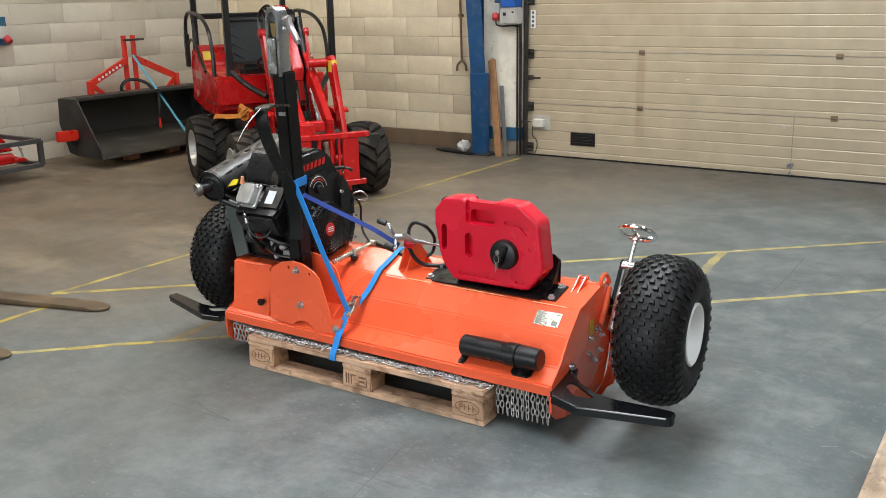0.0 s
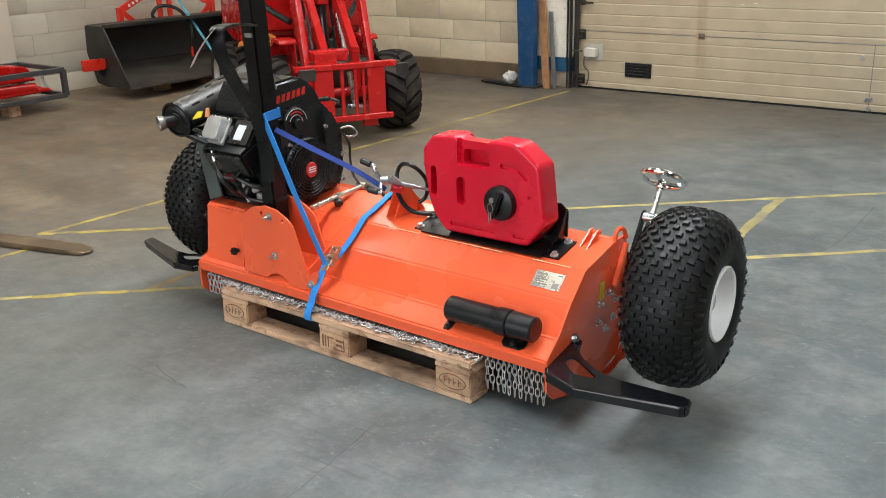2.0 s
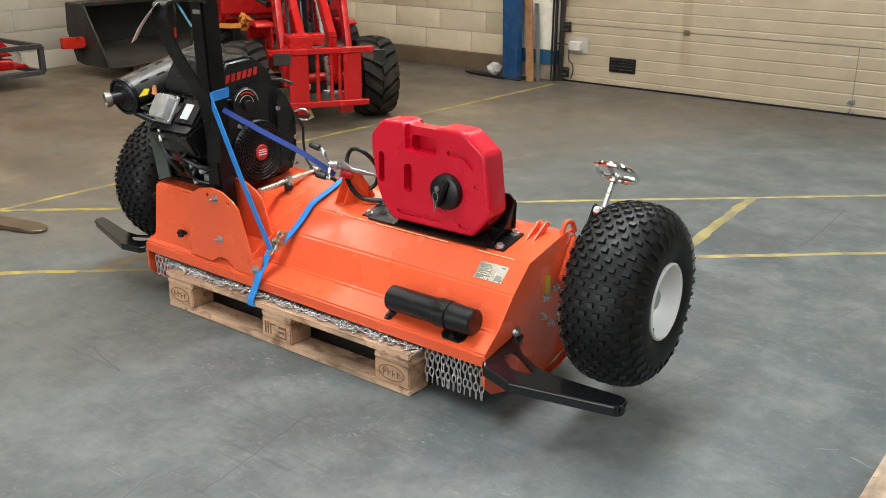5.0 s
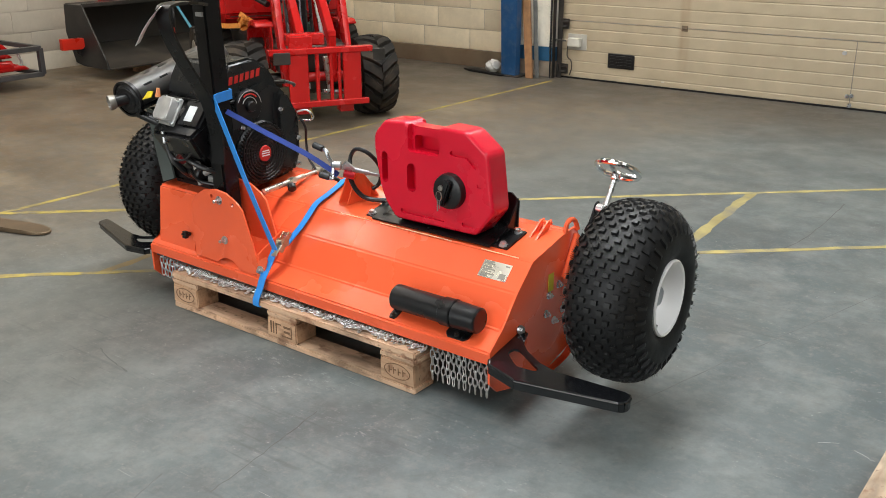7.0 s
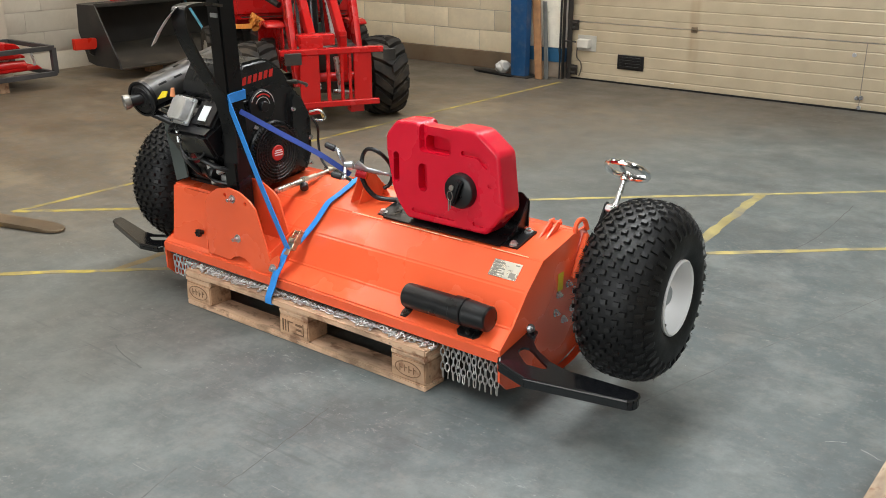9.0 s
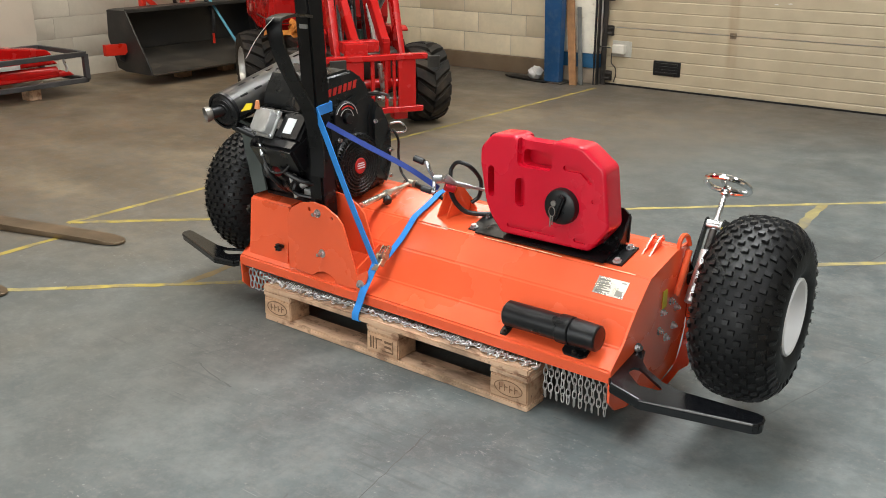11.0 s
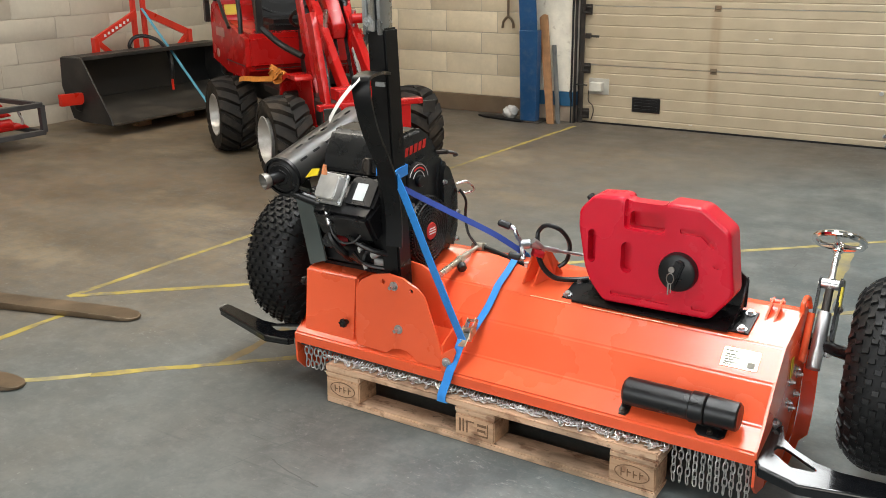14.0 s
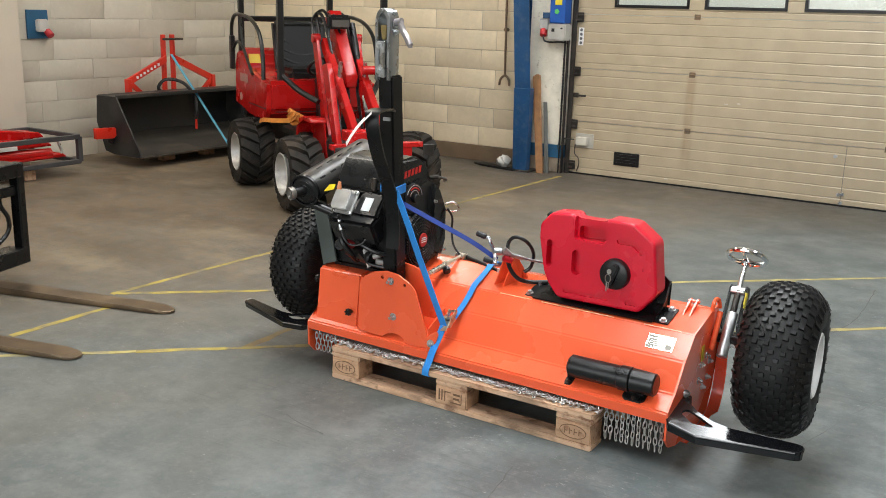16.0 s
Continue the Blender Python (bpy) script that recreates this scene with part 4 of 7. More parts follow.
# drawbar bracket: two shaped plates with the post between them
PLATE = [(0.116, 0.23), (0.118, 0.429), (0.142, 0.466), (0.194, 0.496), (0.259, 0.509), (0.314, 0.502), (0.369, 0.476), (0.396, 0.452), (0.46, 0.269), (0.465, 0.226), (0.424, 0.22), (0.359, 0.221), (0.349, 0.236), (0.324, 0.251), (0.292, 0.254), (0.259, 0.244), (0.239, 0.226)]
for name, y, dz in (("bracket_plate", 0.036, 0), ("bracket_plate", 0.150, 0.012)):
    bm = BM()
    vs = prism(bm, [(x, z + dz) for x, z in PLATE], "y", y, y + 0.008, bev=0.0015)
    if dz == 0:
        cut = []
        for hx, hz in ((0.236, 0.478), (0.345, 0.463)):
            c = BM()
            cyl(c, (hx, y - 0.02, hz), (hx, y + 0.03, hz), 0.0075, 12)
            cut.append(c)
        bm = carve(bm, cut)
    plate = part(name, bm, M_ORANGE, mower)
    if dz == 0:
        for bx, bz in ((0.278, 0.470), (0.292, 0.322)):
            bm = BM()
            bolt(bm, (bx, y, bz), (0, -1, 0), 0.0105)
            cyl(bm, (bx, y - 0.012, bz), (bx, y - 0.026, bz), 0.0065, 10)
            part("bolt", bm, M_ZINC, plate, "large zinc bolt")
bm = BM()
box(bm, 0.114, 0.124, 0.085, 0.150, 0.23, 0.45, 0.002)
part("bracket_web", bm, M_ORANGE, mower)
bm = BM()
slab(bm, [(0.458, 0.04, 0.30), (0.458, 0.16, 0.36), (0.466, 0.17, 0.22), (0.466, 0.04, 0.205)], 0.006)
part("bracket_web", bm, M_ORANGE, mower)
# small lug with a bolt where the strap passes
bm = BM()
prism(bm, [(0.457, 0.212), (0.457, 0.265), (0.475, 0.285), (0.508, 0.305), (0.515, 0.29), (0.497, 0.24), (0.48, 0.212)], "y", 0.030, 0.037, bev=0.002)
lug = part("strap_lug", bm, M_ORANGE, mower)
bm = BM()
bolt(bm, (0.481, 0.030, 0.250), (0, -1, 0), 0.011)
part("lug_bolt", bm, M_ZINC, lug, "zinc bolt")

# drawbar post, handle and coupling head
bm = BM()
P0, P1 = Vector((0.262, 0.098, 0.24)), Vector((0.224, 0.088, 1.284))
m = look(P0, P1)
h = (P1 - P0).length
lean = pose(P0.x, P0.y, P0.z) @ Matrix(((1, 0, (P1.x - P0.x) / (P1.z - P0.z), 0), (0, 1, (P1.y - P0.y) / (P1.z - P0.z), 0), (0, 0, 1, 0), (0, 0, 0, 1)))
box(bm, -0.034, 0.034, -0.036, 0.036, 0, P1.z - P0.z, 0.006, lean, 2)
post = part("drawbar_post", bm, M_BLACK, mower, "black square-tube drawbar folded upright")
bm = BM()
strap(bm, [(0.240, 0.06, 1.150), (0.275, -0.02, 1.163), (0.306, -0.115, 1.166), (0.320, -0.155, 1.150), (0.326, -0.150, 1.08), (0.308, -0.095, 0.99), (0.300, -0.035, 0.90),
           (0.284, 0.02, 0.82), (0.276, 0.05, 0.70), (0.272, 0.054, 0.60)], (0.054, 0.01, 0), 0.009, 5)
part("post_handle", bm, M_BLACK, mower, "black bent flat-bar handle")
bm = BM()
box(bm, 0.222, 0.256, 0.047, 0.054, 1.110, 1.124)
part("plug", bm, M_GALV, post)

ZC = P1.z
bm = BM()
U = []
for k in range(13):
    a = math.pi * k / 12
    U.append((0.218 - 0.034 * math.cos(a), ZC + 0.206 + 0.047 * math.sin(a)))
outer = [(0.184, ZC - 0.02)] + U + [(0.252, ZC - 0.02)]
inner = [(0.238, ZC - 0.02)] + [(0.218 + (x - 0.218) * 0.62, ZC + 0.19 + (z - ZC - 0.19) * 0.72) for x, z in reversed(U)] + [(0.198, ZC - 0.02)]
prism(bm, outer + inner, "y", 0.042, 0.105, bev=0.002)
prism(bm, [(0.186, ZC - 0.02), (0.186, ZC + 0.20), (0.2, ZC + 0.235), (0.236, ZC + 0.235), (0.25, ZC + 0.20), (0.25, ZC - 0.02)], "y", 0.096, 0.104)
coupler = part("coupling_head", bm, M_GALV, mower, "galvanised ball coupling head")
bm = BM()
box(bm, 0.20, 0.226, 0.045, 0.09, ZC - 0.01, ZC + 0.13, 0.004)
for x, z in ((0.203, ZC + 0.02), (0.203, ZC + 0.115), (0.254, ZC + 0.165), (0.254, ZC + 0.19)):
    d = (0, -1, 0) if x < 0.23 else (1, 0, 0)
    bolt(bm, (x, 0.044 if x < 0.23 else 0.075, z), d, 0.010)
part("coupling_bolts", bm, M_ZINC, coupler, "zinc bolts", "stuff")
bm = BM()
prism(bm, [(0.200, ZC + 0.19), (0.236, ZC + 0.19), (0.228, ZC + 0.135), (0.208, ZC + 0.135)], "y", 0.05, 0.07, bev=0.003)
part("latch_pawl", bm, mat("yellow_zinc", (0.35, 0.27, 0.12), 0.35, 0.9), coupler, "yellow-zinc latch")
bm = BM()
cyl(bm, (0.255, 0.075, ZC + 0.20), (0.285, 0.075, ZC + 0.205), 0.014, 12)
pipe(bm, [(0.275, 0.075, ZC + 0.205), (0.295, 0.070, ZC + 0.17), (0.318, 0.062, ZC + 0.145), (0.339, 0.056, ZC + 0.118)], 0.0125, 10)
cyl(bm, (0.338, 0.056, ZC + 0.125), (0.340, 0.056, ZC + 0.108), 0.008, 10)
part("coupling_lever", bm, mat("grey_lever_paint", (0.30, 0.27, 0.27), 0.4, 0.4, 0.1), coupler, "grey coupling lever")

# wheels
def knobby_tyre(bm, cx, y, z, r, hw):
    def surf(t):
        # radius of the rounded crown at t in -1..1 across
        a = min(abs(t), 1.0)
        return (r - 0.008) - 0.020 * a * a - 0.056 * a ** 4.5
    prof = [(0.106, -hw * 0.80), (0.118, -hw * 0.90), (0.140, -hw * 0.985), (0.165, -hw * 1.01)]
    prof += [(surf(k / 8), -hw * k / 8 * (1.0 if k < 8 else 0.995)) for k in range(8, -1, -1)]
    prof = prof + [(a, -b) for a, b in reversed(prof[:-1])]
    lathe(bm, prof, (cx, y, z), (1, 0, 0), 56, close=False)
    return surf


def tyre_tread(bm, cx, y, z, r, hw, surf):
    """Square knobs in staggered columns round the crown, and moulding whiskers."""
    cols = [0.155 * k for k in range(-6, 7)]
    n = 32
    for ri, s in enumerate(cols):
        edge = abs(s) > 0.85
        for k in range(n):
            a = 2 * math.pi * (k + (0.5 if ri % 2 else 0.0)) / n
            wx = 0.0095 if not edge else 0.008
            wa = 0.0076 / r
            c = []
            for lvl, shrink in ((-0.006, 1.12), (0.0085, 0.84)):
                for sx, sa in ((-1, -1), (1, -1), (1, 1), (-1, 1)):
                    x = s * hw * 0.99 + sx * wx * shrink
                    rad = surf(x / hw) + lvl
                    if edge and lvl > 0:
                        x += math.copysign(0.004, s)
                    an = a + sa * wa * shrink
                    c.append(bm.verts.new((cx + x, y + rad * math.cos(an), z + rad * math.sin(an))))
            bm.faces.new(c[4:])
            for i in range(4):
                j = (i + 1) % 4
                bm.faces.new((c[i], c[j], c[4 + j], c[4 + i]))
    rnd = random.Random(4)
    for k in range(1000):   # moulding whiskers
        a = rnd.uniform(0, 2 * math.pi)
        s = rnd.choice((-1, 1)) * rnd.uniform(0.1, 1.0) ** 0.6
        rad = surf(s)
        p = Vector((cx + s * hw, y + rad * math.cos(a), z + rad * math.sin(a)))
        d = Vector((0.5 * s, math.cos(a), math.sin(a))).normalized()
        d2 = Vector((rnd.uniform(-0.3, 0.3), -math.sin(a), math.cos(a)))
        q = p + d * rnd.uniform(0.013, 0.025) + d2 * rnd.uniform(-0.004, 0.004)
        t = d2.normalized() * 0.0009
        bm.faces.new([bm.verts.new(v) for v in (p - t, p + t, q)])


WY, WZ, WR, WHW = 0.372, 0.371, 0.2765, 0.126
for cx, s in ((1.743, 1), (-0.366, -1)):
    centre = Vector((cx, WY, WZ))
    toe = Matrix.Translation(centre) @ pose(0, 0, 0, 0, 0, 3.2 if s > 0 else 0) @ Matrix.Translation(-centre)
    bm = BM()
    # rim: dished white steel disc open to the outer side
    lathe(bm, [(0.116, s * 0.112), (0.117, s * 0.119), (0.112, s * 0.123), (0.106, s * 0.119), (0.1025, s * 0.108), (0.101, s * 0.100), (0.098, s * 0.072), (0.092, s * 0.060), (0.07, s * 0.057), (0.045, s * 0.068), (0.0, s * 0.068)],
          (cx, WY, WZ), (1, 0, 0), 40, close=False)
    lathe(bm, [(0.114, -s * 0.11), (0.106, -s * 0.10), (0.104, s * 0.102)], (cx, WY, WZ), (1, 0, 0), 40, close=False)
    bm.transform(toe)
    wheel = part("wheel", bm, M_WHITE, mower, "white steel rim with a black knobbly tyre")
    bm = BM()
    crown = knobby_tyre(bm, cx, WY, WZ, WR, WHW)
    bm.transform(toe)
    part("tyre", bm, M_RUBBER, wheel, "black knobbly rubber tyre")
    bm = BM()
    tyre_tread(bm, cx, WY, WZ, WR, WHW, crown)
    bm.transform(toe)
    part("tread", bm, M_TREAD, wheel, "scuffed square tread knobs, coloured lighter than the shaded grooves", "stuff")
    bm = BM()
    cyl(bm, (cx + s * 0.058, WY, WZ), (cx + s * 0.09, WY, WZ), 0.030, 20, bev=0.004)
    bm.transform(toe)
    part("hub", bm, M_GALV, wheel, "bare metal hub")
    bm = BM()
    cyl(bm, (cx + s * 0.055, WY - 0.045, WZ - 0.07), (cx + s * 0.105, WY - 0.05, WZ - 0.075), 0.006, 10)
    bm.transform(toe)
    part("valve", bm, M_BLACK_PLASTIC, wheel, "black valve stem")
    # wheel arm
    e = X1 if s > 0 else X0
    bm = BM()
    for dx in (0.080,):
        slab(bm, [(e + s * dx, 0.53, 0.33), (e + s * dx, 0.58, 0.36), (e + s * dx, 0.655, 0.48), (e + s * dx, 0.66, 0.525), (e + s * dx, 0.62, 0.535), (e + s * dx, 0.555, 0.44)], 0.007)
    box(bm, min(e + s * 0.01, e + s * 0.085), max(e + s * 0.01, e + s * 0.085), 0.525, 0.575, 0.330, 0.370, 0.004)
    cyl(bm, (e + s * 0.07, 0.53, 0.35), (cx + s * 0.04, WY, WZ), 0.02, 14)
    part("wheel_arm", bm, M_BLACK, mower, "black steel wheel arm")
# support strut beside the engine at the left end
bm = BM()
slab(bm, [(-0.182, 0.10, 0.74), (-0.110, 0.10, 0.73), (-0.052, 0.10, 0.485), (-0.124, 0.10, 0.46)], 0.008)
slab(bm, [(-0.182, 0.10, 0.74), (-0.182, 0.18, 0.74), (-0.124, 0.20, 0.46), (-0.124, 0.10, 0.46)], 0.006)
part("engine_strut", bm, mat("dark_green_grey_paint", (0.075, 0.09, 0.085), 0.5), mower, "dark grey folded engine strut")

# height jack with handwheel at the right end
bm = BM()
J0, J1 = Vector((1.503, 0.486, 0.300)), Vector((1.497, 0.716, 0.616))
jd = (J1 - J0).normalized()
cyl(bm, J0 - jd * 0.012, J0 + jd * 0.170, 0.0205, 22, bev=0.002)
jack = part("height_jack", bm, mat("satin_zinc", (0.74, 0.75, 0.76), 0.42, 0.9, 0.08, 20), mower, "zinc-plated height adjustment jack")
bm = BM()
cyl(bm, J0 + jd * 0.165, J0 + jd * 0.275, 0.0125, 14)
part("screw", bm, M_STEEL_DARK, jack)
bm = BM()
c = J0 + jd * 0.262
cyl(bm, c, J1, 0.009, 12)
cyl(bm, c - Vector((0.035, 0, 0)), c + Vector((0.035, 0, 0)), 0.008, 10)
part("spindle", bm, M_ZINC, jack, "bright spindle")
bm = BM()
cyl(bm, c - Vector((0.027, 0, 0)), c + Vector((0.027, 0, 0)), 0.0165, 18, bev=0.002)
cyl(bm, c - jd * 0.018, c + jd * 0.020, 0.0125, 14)
part("spindle_nut", bm, M_ZINC, jack, "zinc trunnion nut")
for dx in (-0.030, 0.030):
    bm = BM()
    side = Vector((0, jd.z, -jd.y)) * 0.015
    o = Vector((c.x + dx, c.y, c.z))
    slab(bm, [o + jd * 0.010 + side, o + jd * 0.022 + side * 0.4, o + jd * 0.022 - side * 0.4, o + jd * 0.010 - side, o - jd * 0.15 - side * 0.9, o - jd * 0.16 + side * 1.2], 0.006)
    part("jack_fork", bm, M_BLACK, jack, "black fork plate")
bm = BM()
jd2, ju, jv = basis(jd)
R = 0.073
ring = [J1 + jd2 * 0.014 + (ju * math.cos(a) + jv * math.sin(a)) * R for a in [2 * math.pi * k / 36 for k in range(36)]]
pipe(bm, ring, 0.0100, 10, closed=True, smooth=1)
cyl(bm, J1 - jd2 * 0.024, J1 + jd2 * 0.010, 0.0165, 18, bev=0.003)
for k in range(3):
    a = 2 * math.pi * k / 3 + 0.5
    e = J1 + jd2 * 0.014 + (ju * math.cos(a) + jv * math.sin(a)) * R
    pipe(bm, [J1, (J1 + e) / 2 - jd2 * 0.003, e], 0.0078, 8, smooth=3)
part("handwheel", bm, M_CHROME, jack, "chromed handwheel")
bm = BM()
box(bm, -0.003, 0.003, -0.012, 0.012, -0.03, 0.03, 0, pose(X1 + 0.084, 0.60, 0.49, -25, 0, 0))
part("arm_sticker", bm, mat("yellow_arm_sticker", (0.70, 0.58, 0.04), 0.5), mower, "yellow sticker")
for p in ((1.530, 0.52, 0.335), (1.535, 0.60, 0.45)):
    bm = BM()
    bolt(bm, p, (0.4, -1, 0), 0.010)
    part("arm_bolt", bm, M_ZINC, mower, "zinc bolt")

# skids: a flat plate with a turned-down front edge and an oblong hole
def skid(s):
    """s = 1: at the right end of the deck; -1: at the left end, a little shorter."""
    def X(x):
        return x if s > 0 else 1.3 - 1.462 - 0.95 * (x - 1.462)

    def Y(x, y):
        return y if s > 0 else y + 0.15 * max(x - 1.56, 0)

    def Z(x, y):
        return 0.173 + (0.19 * y if s > 0 else 0.08 * y + 0.006) + (0.030 if s > 0 else 0.035) * max(x - 1.57, 0) + (0.012 if s < 0 else 0) - (0.11 * (min(x, 1.57) - 1.57) if s > 0 else 0)
    top = [(1.464, 0.030), (1.464, 0.205), (1.490, 0.200), (1.505, 0.150), (1.535, 0.124), (1.60, 0.094), (1.665, 0.076), (1.885, 0.076), (1.899, 0.071), (1.906, 0.060), (1.907, 0.046), (1.902, 0.036), (1.89, 0.030), (1.575, -0.005), (1.475, 0.012)]
    if s < 0:
        top[5:8] = [(1.60, 0.080), (1.665, 0.066), (1.885, 0.074)]
    hole = [(1.494, 0.082), (1.492, 0.098), (1.498, 0.112), (1.512, 0.116), (1.530, 0.110), (1.606, 0.070), (1.612, 0.062), (1.606, 0.054), (1.566, 0.046), (1.548, 0.048), (1.532, 0.056)]
    bm = BM()
    prism(bm, [(X(x), y) for x, y in top], "z", -0.004, 0.004, bev=0.001)
    c = BM()
    prism(c, [(X(x), y) for x, y in hole], "z", -0.05, 0.05)
    bm = carve(bm, [c])
    for v in bm.verts:
        x = v.co.x if s > 0 else 1.462 + (1.3 - 1.462 - v.co.x) / 0.95
        v.co.z += Z(x, v.co.y)
        v.co.y = Y(x, v.co.y)
    LIP = 0.028 if s > 0 else 0.020
    front = [(1.899, 0.071), (1.906, 0.060), (1.907, 0.046), (1.902, 0.036), (1.89, 0.030), (1.575, -0.005), (1.475, 0.012), (1.464, 0.030)]
    for (xa, ya), (xb, yb) in zip(front, front[1:]):
        za, zb = Z(xa, ya), Z(xb, yb)
        slab(bm, [(X(xa), Y(xa, ya), za + 0.002), (X(xb), Y(xb, yb), zb + 0.002), (X(xb), Y(xb, yb), zb - LIP), (X(xa), Y(xa, ya), za - LIP)], 0.006)
        cyl(bm, (X(xa), Y(xa, ya), za - 0.0015), (X(xb), Y(xb, yb), zb - 0.0015), 0.0062, 12)
    body = part("skid", bm, M_GLOSS, mower, "glossy black bent steel skid", angle=3)
    bm = BM()
    bolt(bm, (X(1.470), 0.188, 0.232), (s, -0.4, 0.5), 0.010)
    part("skid_bolt", bm, M_ZINC, body, "zinc bolt")


skid(1)
skid(-1)

# tool tube on the front ledge
bm = BM()
T0, T1 = Vector((1.068, 0.072, 0.284)), Vector((1.400, 0.072, 0.284))
cyl(bm, T0, T0 + (T1 - T0) * 0.62, 0.041, 32, bev=0.008)
tube = part("document_tube", bm, M_BLACK_PLASTIC, mower, "black plastic document tube with a screw cap")
bm = BM()
d = (T1 - T0).normalized()
cyl(bm, T0 + d * 0.196, T0 + d * 0.240, 0.0450, 32, bev=0.003)
cyl(bm, T0 + d * 0.240, T1, 0.0432, 32, r1=0.0405, bev=0.005)
part("cap", bm, M_BLACK_PLASTIC, tube)
def ledge(y, lift):
    return 0.208 + (y - 0.033) * 0.447 + lift


for x, hw in ((1.072, 0.015), (1.325, 0.042)):
    bm = BM()   # tongue bolted to the ledge, rising into a saddle
    rim = [(-hw, 0.098), (-hw, 0.056), (-hw * 0.7, 0.045), (hw * 0.7, 0.045), (hw, 0.056), (hw, 0.098)]
    lo = [bm.verts.new((x + u, y, ledge(y, 0.001))) for u, y in rim]
    hi = [bm.verts.new((x + u, y, ledge(y, 0.007))) for u, y in rim]
    bm.faces.new(lo)
    bm.faces.new(hi)
    for i in range(6):
        j = (i + 1) % 6
        bm.faces.new((lo[i], lo[j], hi[j], hi[i]))
    prism(bm, [(0.072, ledge(0.072, 0.004)), (0.062, 0.262), (0.088, 0.262), (0.098, ledge(0.098, 0.004))], "x", x - hw * 0.8, x + hw * 0.8, bev=0.003)
    clamp = part("clamp", bm, M_BLACK_PLASTIC, tube)
    bm = BM()
    bolt(bm, (x, 0.055, ledge(0.055, 0.007)), (0, -0.4, 0.9), 0.006, False)
    part("clamp_bolt", bm, M_STEEL_DARK, tube)

# type plate: plain bars for its print
bm = BM()
n = Vector((0, -0.68, 0.73)).normalized()
pc = Vector((1.352, 0.217, 0.391))
pm = Matrix.Translation(pc) @ Matrix(((1, 0, 0, 0), (0, 0.73, -0.68, 0), (0, 0.68, 0.73, 0), (0, 0, 0, 1)))
box(bm, -0.052, 0.052, -0.030, 0.030, 0.0, 0.0015, 0, pm)
plate = part("type_plate", bm, mat("aluminium_plate", (0.74, 0.70, 0.60), 0.24, 0.85, 0.05), mower, "pale metal type plate with dark print")
bm = BM()
for x0, x1, y in ((-0.046, -0.008, 0.020), (0.030, 0.046, 0.022), (-0.044, -0.015, 0.008), (-0.044, 0.0, 0.0), (-0.044, -0.01, -0.008), (-0.044, 0.004, -0.016), (-0.044, -0.02, -0.023)):
    box(bm, x0, x1, y - 0.0022, y + 0.0022, 0.0016, 0.0022, 0, pm)
M_PRINT = mat("plate_print", (0.26, 0.24, 0.20), 0.5)
part("print", bm, M_PRINT, plate, "plain dark print bars", "stuff")
bm = BM()
box(bm, 0.022, 0.044, -0.025, -0.006, 0.0016, 0.0022, 0, pm)
part("print_block", bm, M_PRINT, plate)

# winch crank, gussets, hose and linkage on top of the deck
bm = BM()
for x, dx in ((0.628, 0.0), (0.668, 0.0)):
    slab(bm, [(x - 0.03, 0.315, 0.442), (x + 0.005, 0.405, 0.464), (x + 0.015, 0.40, 0.52), (x + 0.008, 0.36, 0.572), (x + 0.004, 0.335, 0.566)], 0.007)
slab(bm, [(0.60, 0.42, 0.468), (0.70, 0.42, 0.468), (0.685, 0.40, 0.52), (0.63, 0.40, 0.52)], 0.006)
part("winch_gusset", bm, M_ORANGE, mower)
bm = BM()
cyl(bm, (0.606, 0.280, 0.598), (0.634, 0.302, 0.598), 0.016, 18, bev=0.003)
pipe(bm, [(0.612, 0.282, 0.605), (0.600, 0.272, 0.632), (0.592, 0.272, 0.650), (0.580, 0.272, 0.655)], 0.007, 8)
pipe(bm, [(0.612, 0.282, 0.595), (0.630, 0.258, 0.575), (0.636, 0.252, 0.562), (0.628, 0.245, 0.565)], 0.007, 8)
cyl(bm, (0.635, 0.305, 0.592), (0.70, 0.37, 0.566), 0.0085, 14)
cyl(bm, (0.70, 0.37, 0.566), (0.765, 0.43, 0.545), 0.0055, 12)
cyl(bm, (0.640, 0.31, 0.605), (0.66, 0.33, 0.58), 0.013, 8)
crank = part("winch_crank", bm, M_GALV, mower, "zinc-plated hand crank with black grips")
bm = BM()
cyl(bm, (0.578, 0.272, 0.655), (0.538, 0.262, 0.668), 0.012, 14, bev=0.004)
part("grip", bm, M_BLACK_PLASTIC, crank, "black plastic grip")
bm = BM()
cyl(bm, (0.630, 0.246, 0.566), (0.592, 0.232, 0.575), 0.012, 14, bev=0.004)
part("grip", bm, M_BLACK_PLASTIC, crank, "black plastic grip")
bm = BM()
cyl(bm, (0.645, 0.30, 0.572), (0.668, 0.325, 0.560), 0.013, 12)
part("red_fitting", bm, mat("red_anodised", (0.5, 0.02, 0.03), 0.35, 0.5), crank, "red hose fitting")
bm = BM()
pipe(bm, [(0.648, 0.33, 0.585), (0.640, 0.345, 0.625), (0.670, 0.345, 0.655), (0.715, 0.36, 0.640), (0.728, 0.40, 0.585), (0.715, 0.41, 0.525), (0.690, 0.40, 0.50)], 0.0075, 10)
pipe(bm, [(0.655, 0.32, 0.555), (0.668, 0.33, 0.515), (0.70, 0.345, 0.482), (0.745, 0.37, 0.474), (0.80, 0.40, 0.478)], 0.0085, 10)
part("fuel_hose", bm, M_BLACK_PLASTIC, mower, "black rubber fuel hose")
bm = BM()
LK0, LK1 = Vector((0.372, 0.165, 0.487)), Vector((0.332, 0.485, 0.492))
cyl(bm, LK0, LK0 + (LK1 - LK0) * 0.72, 0.011, 14)
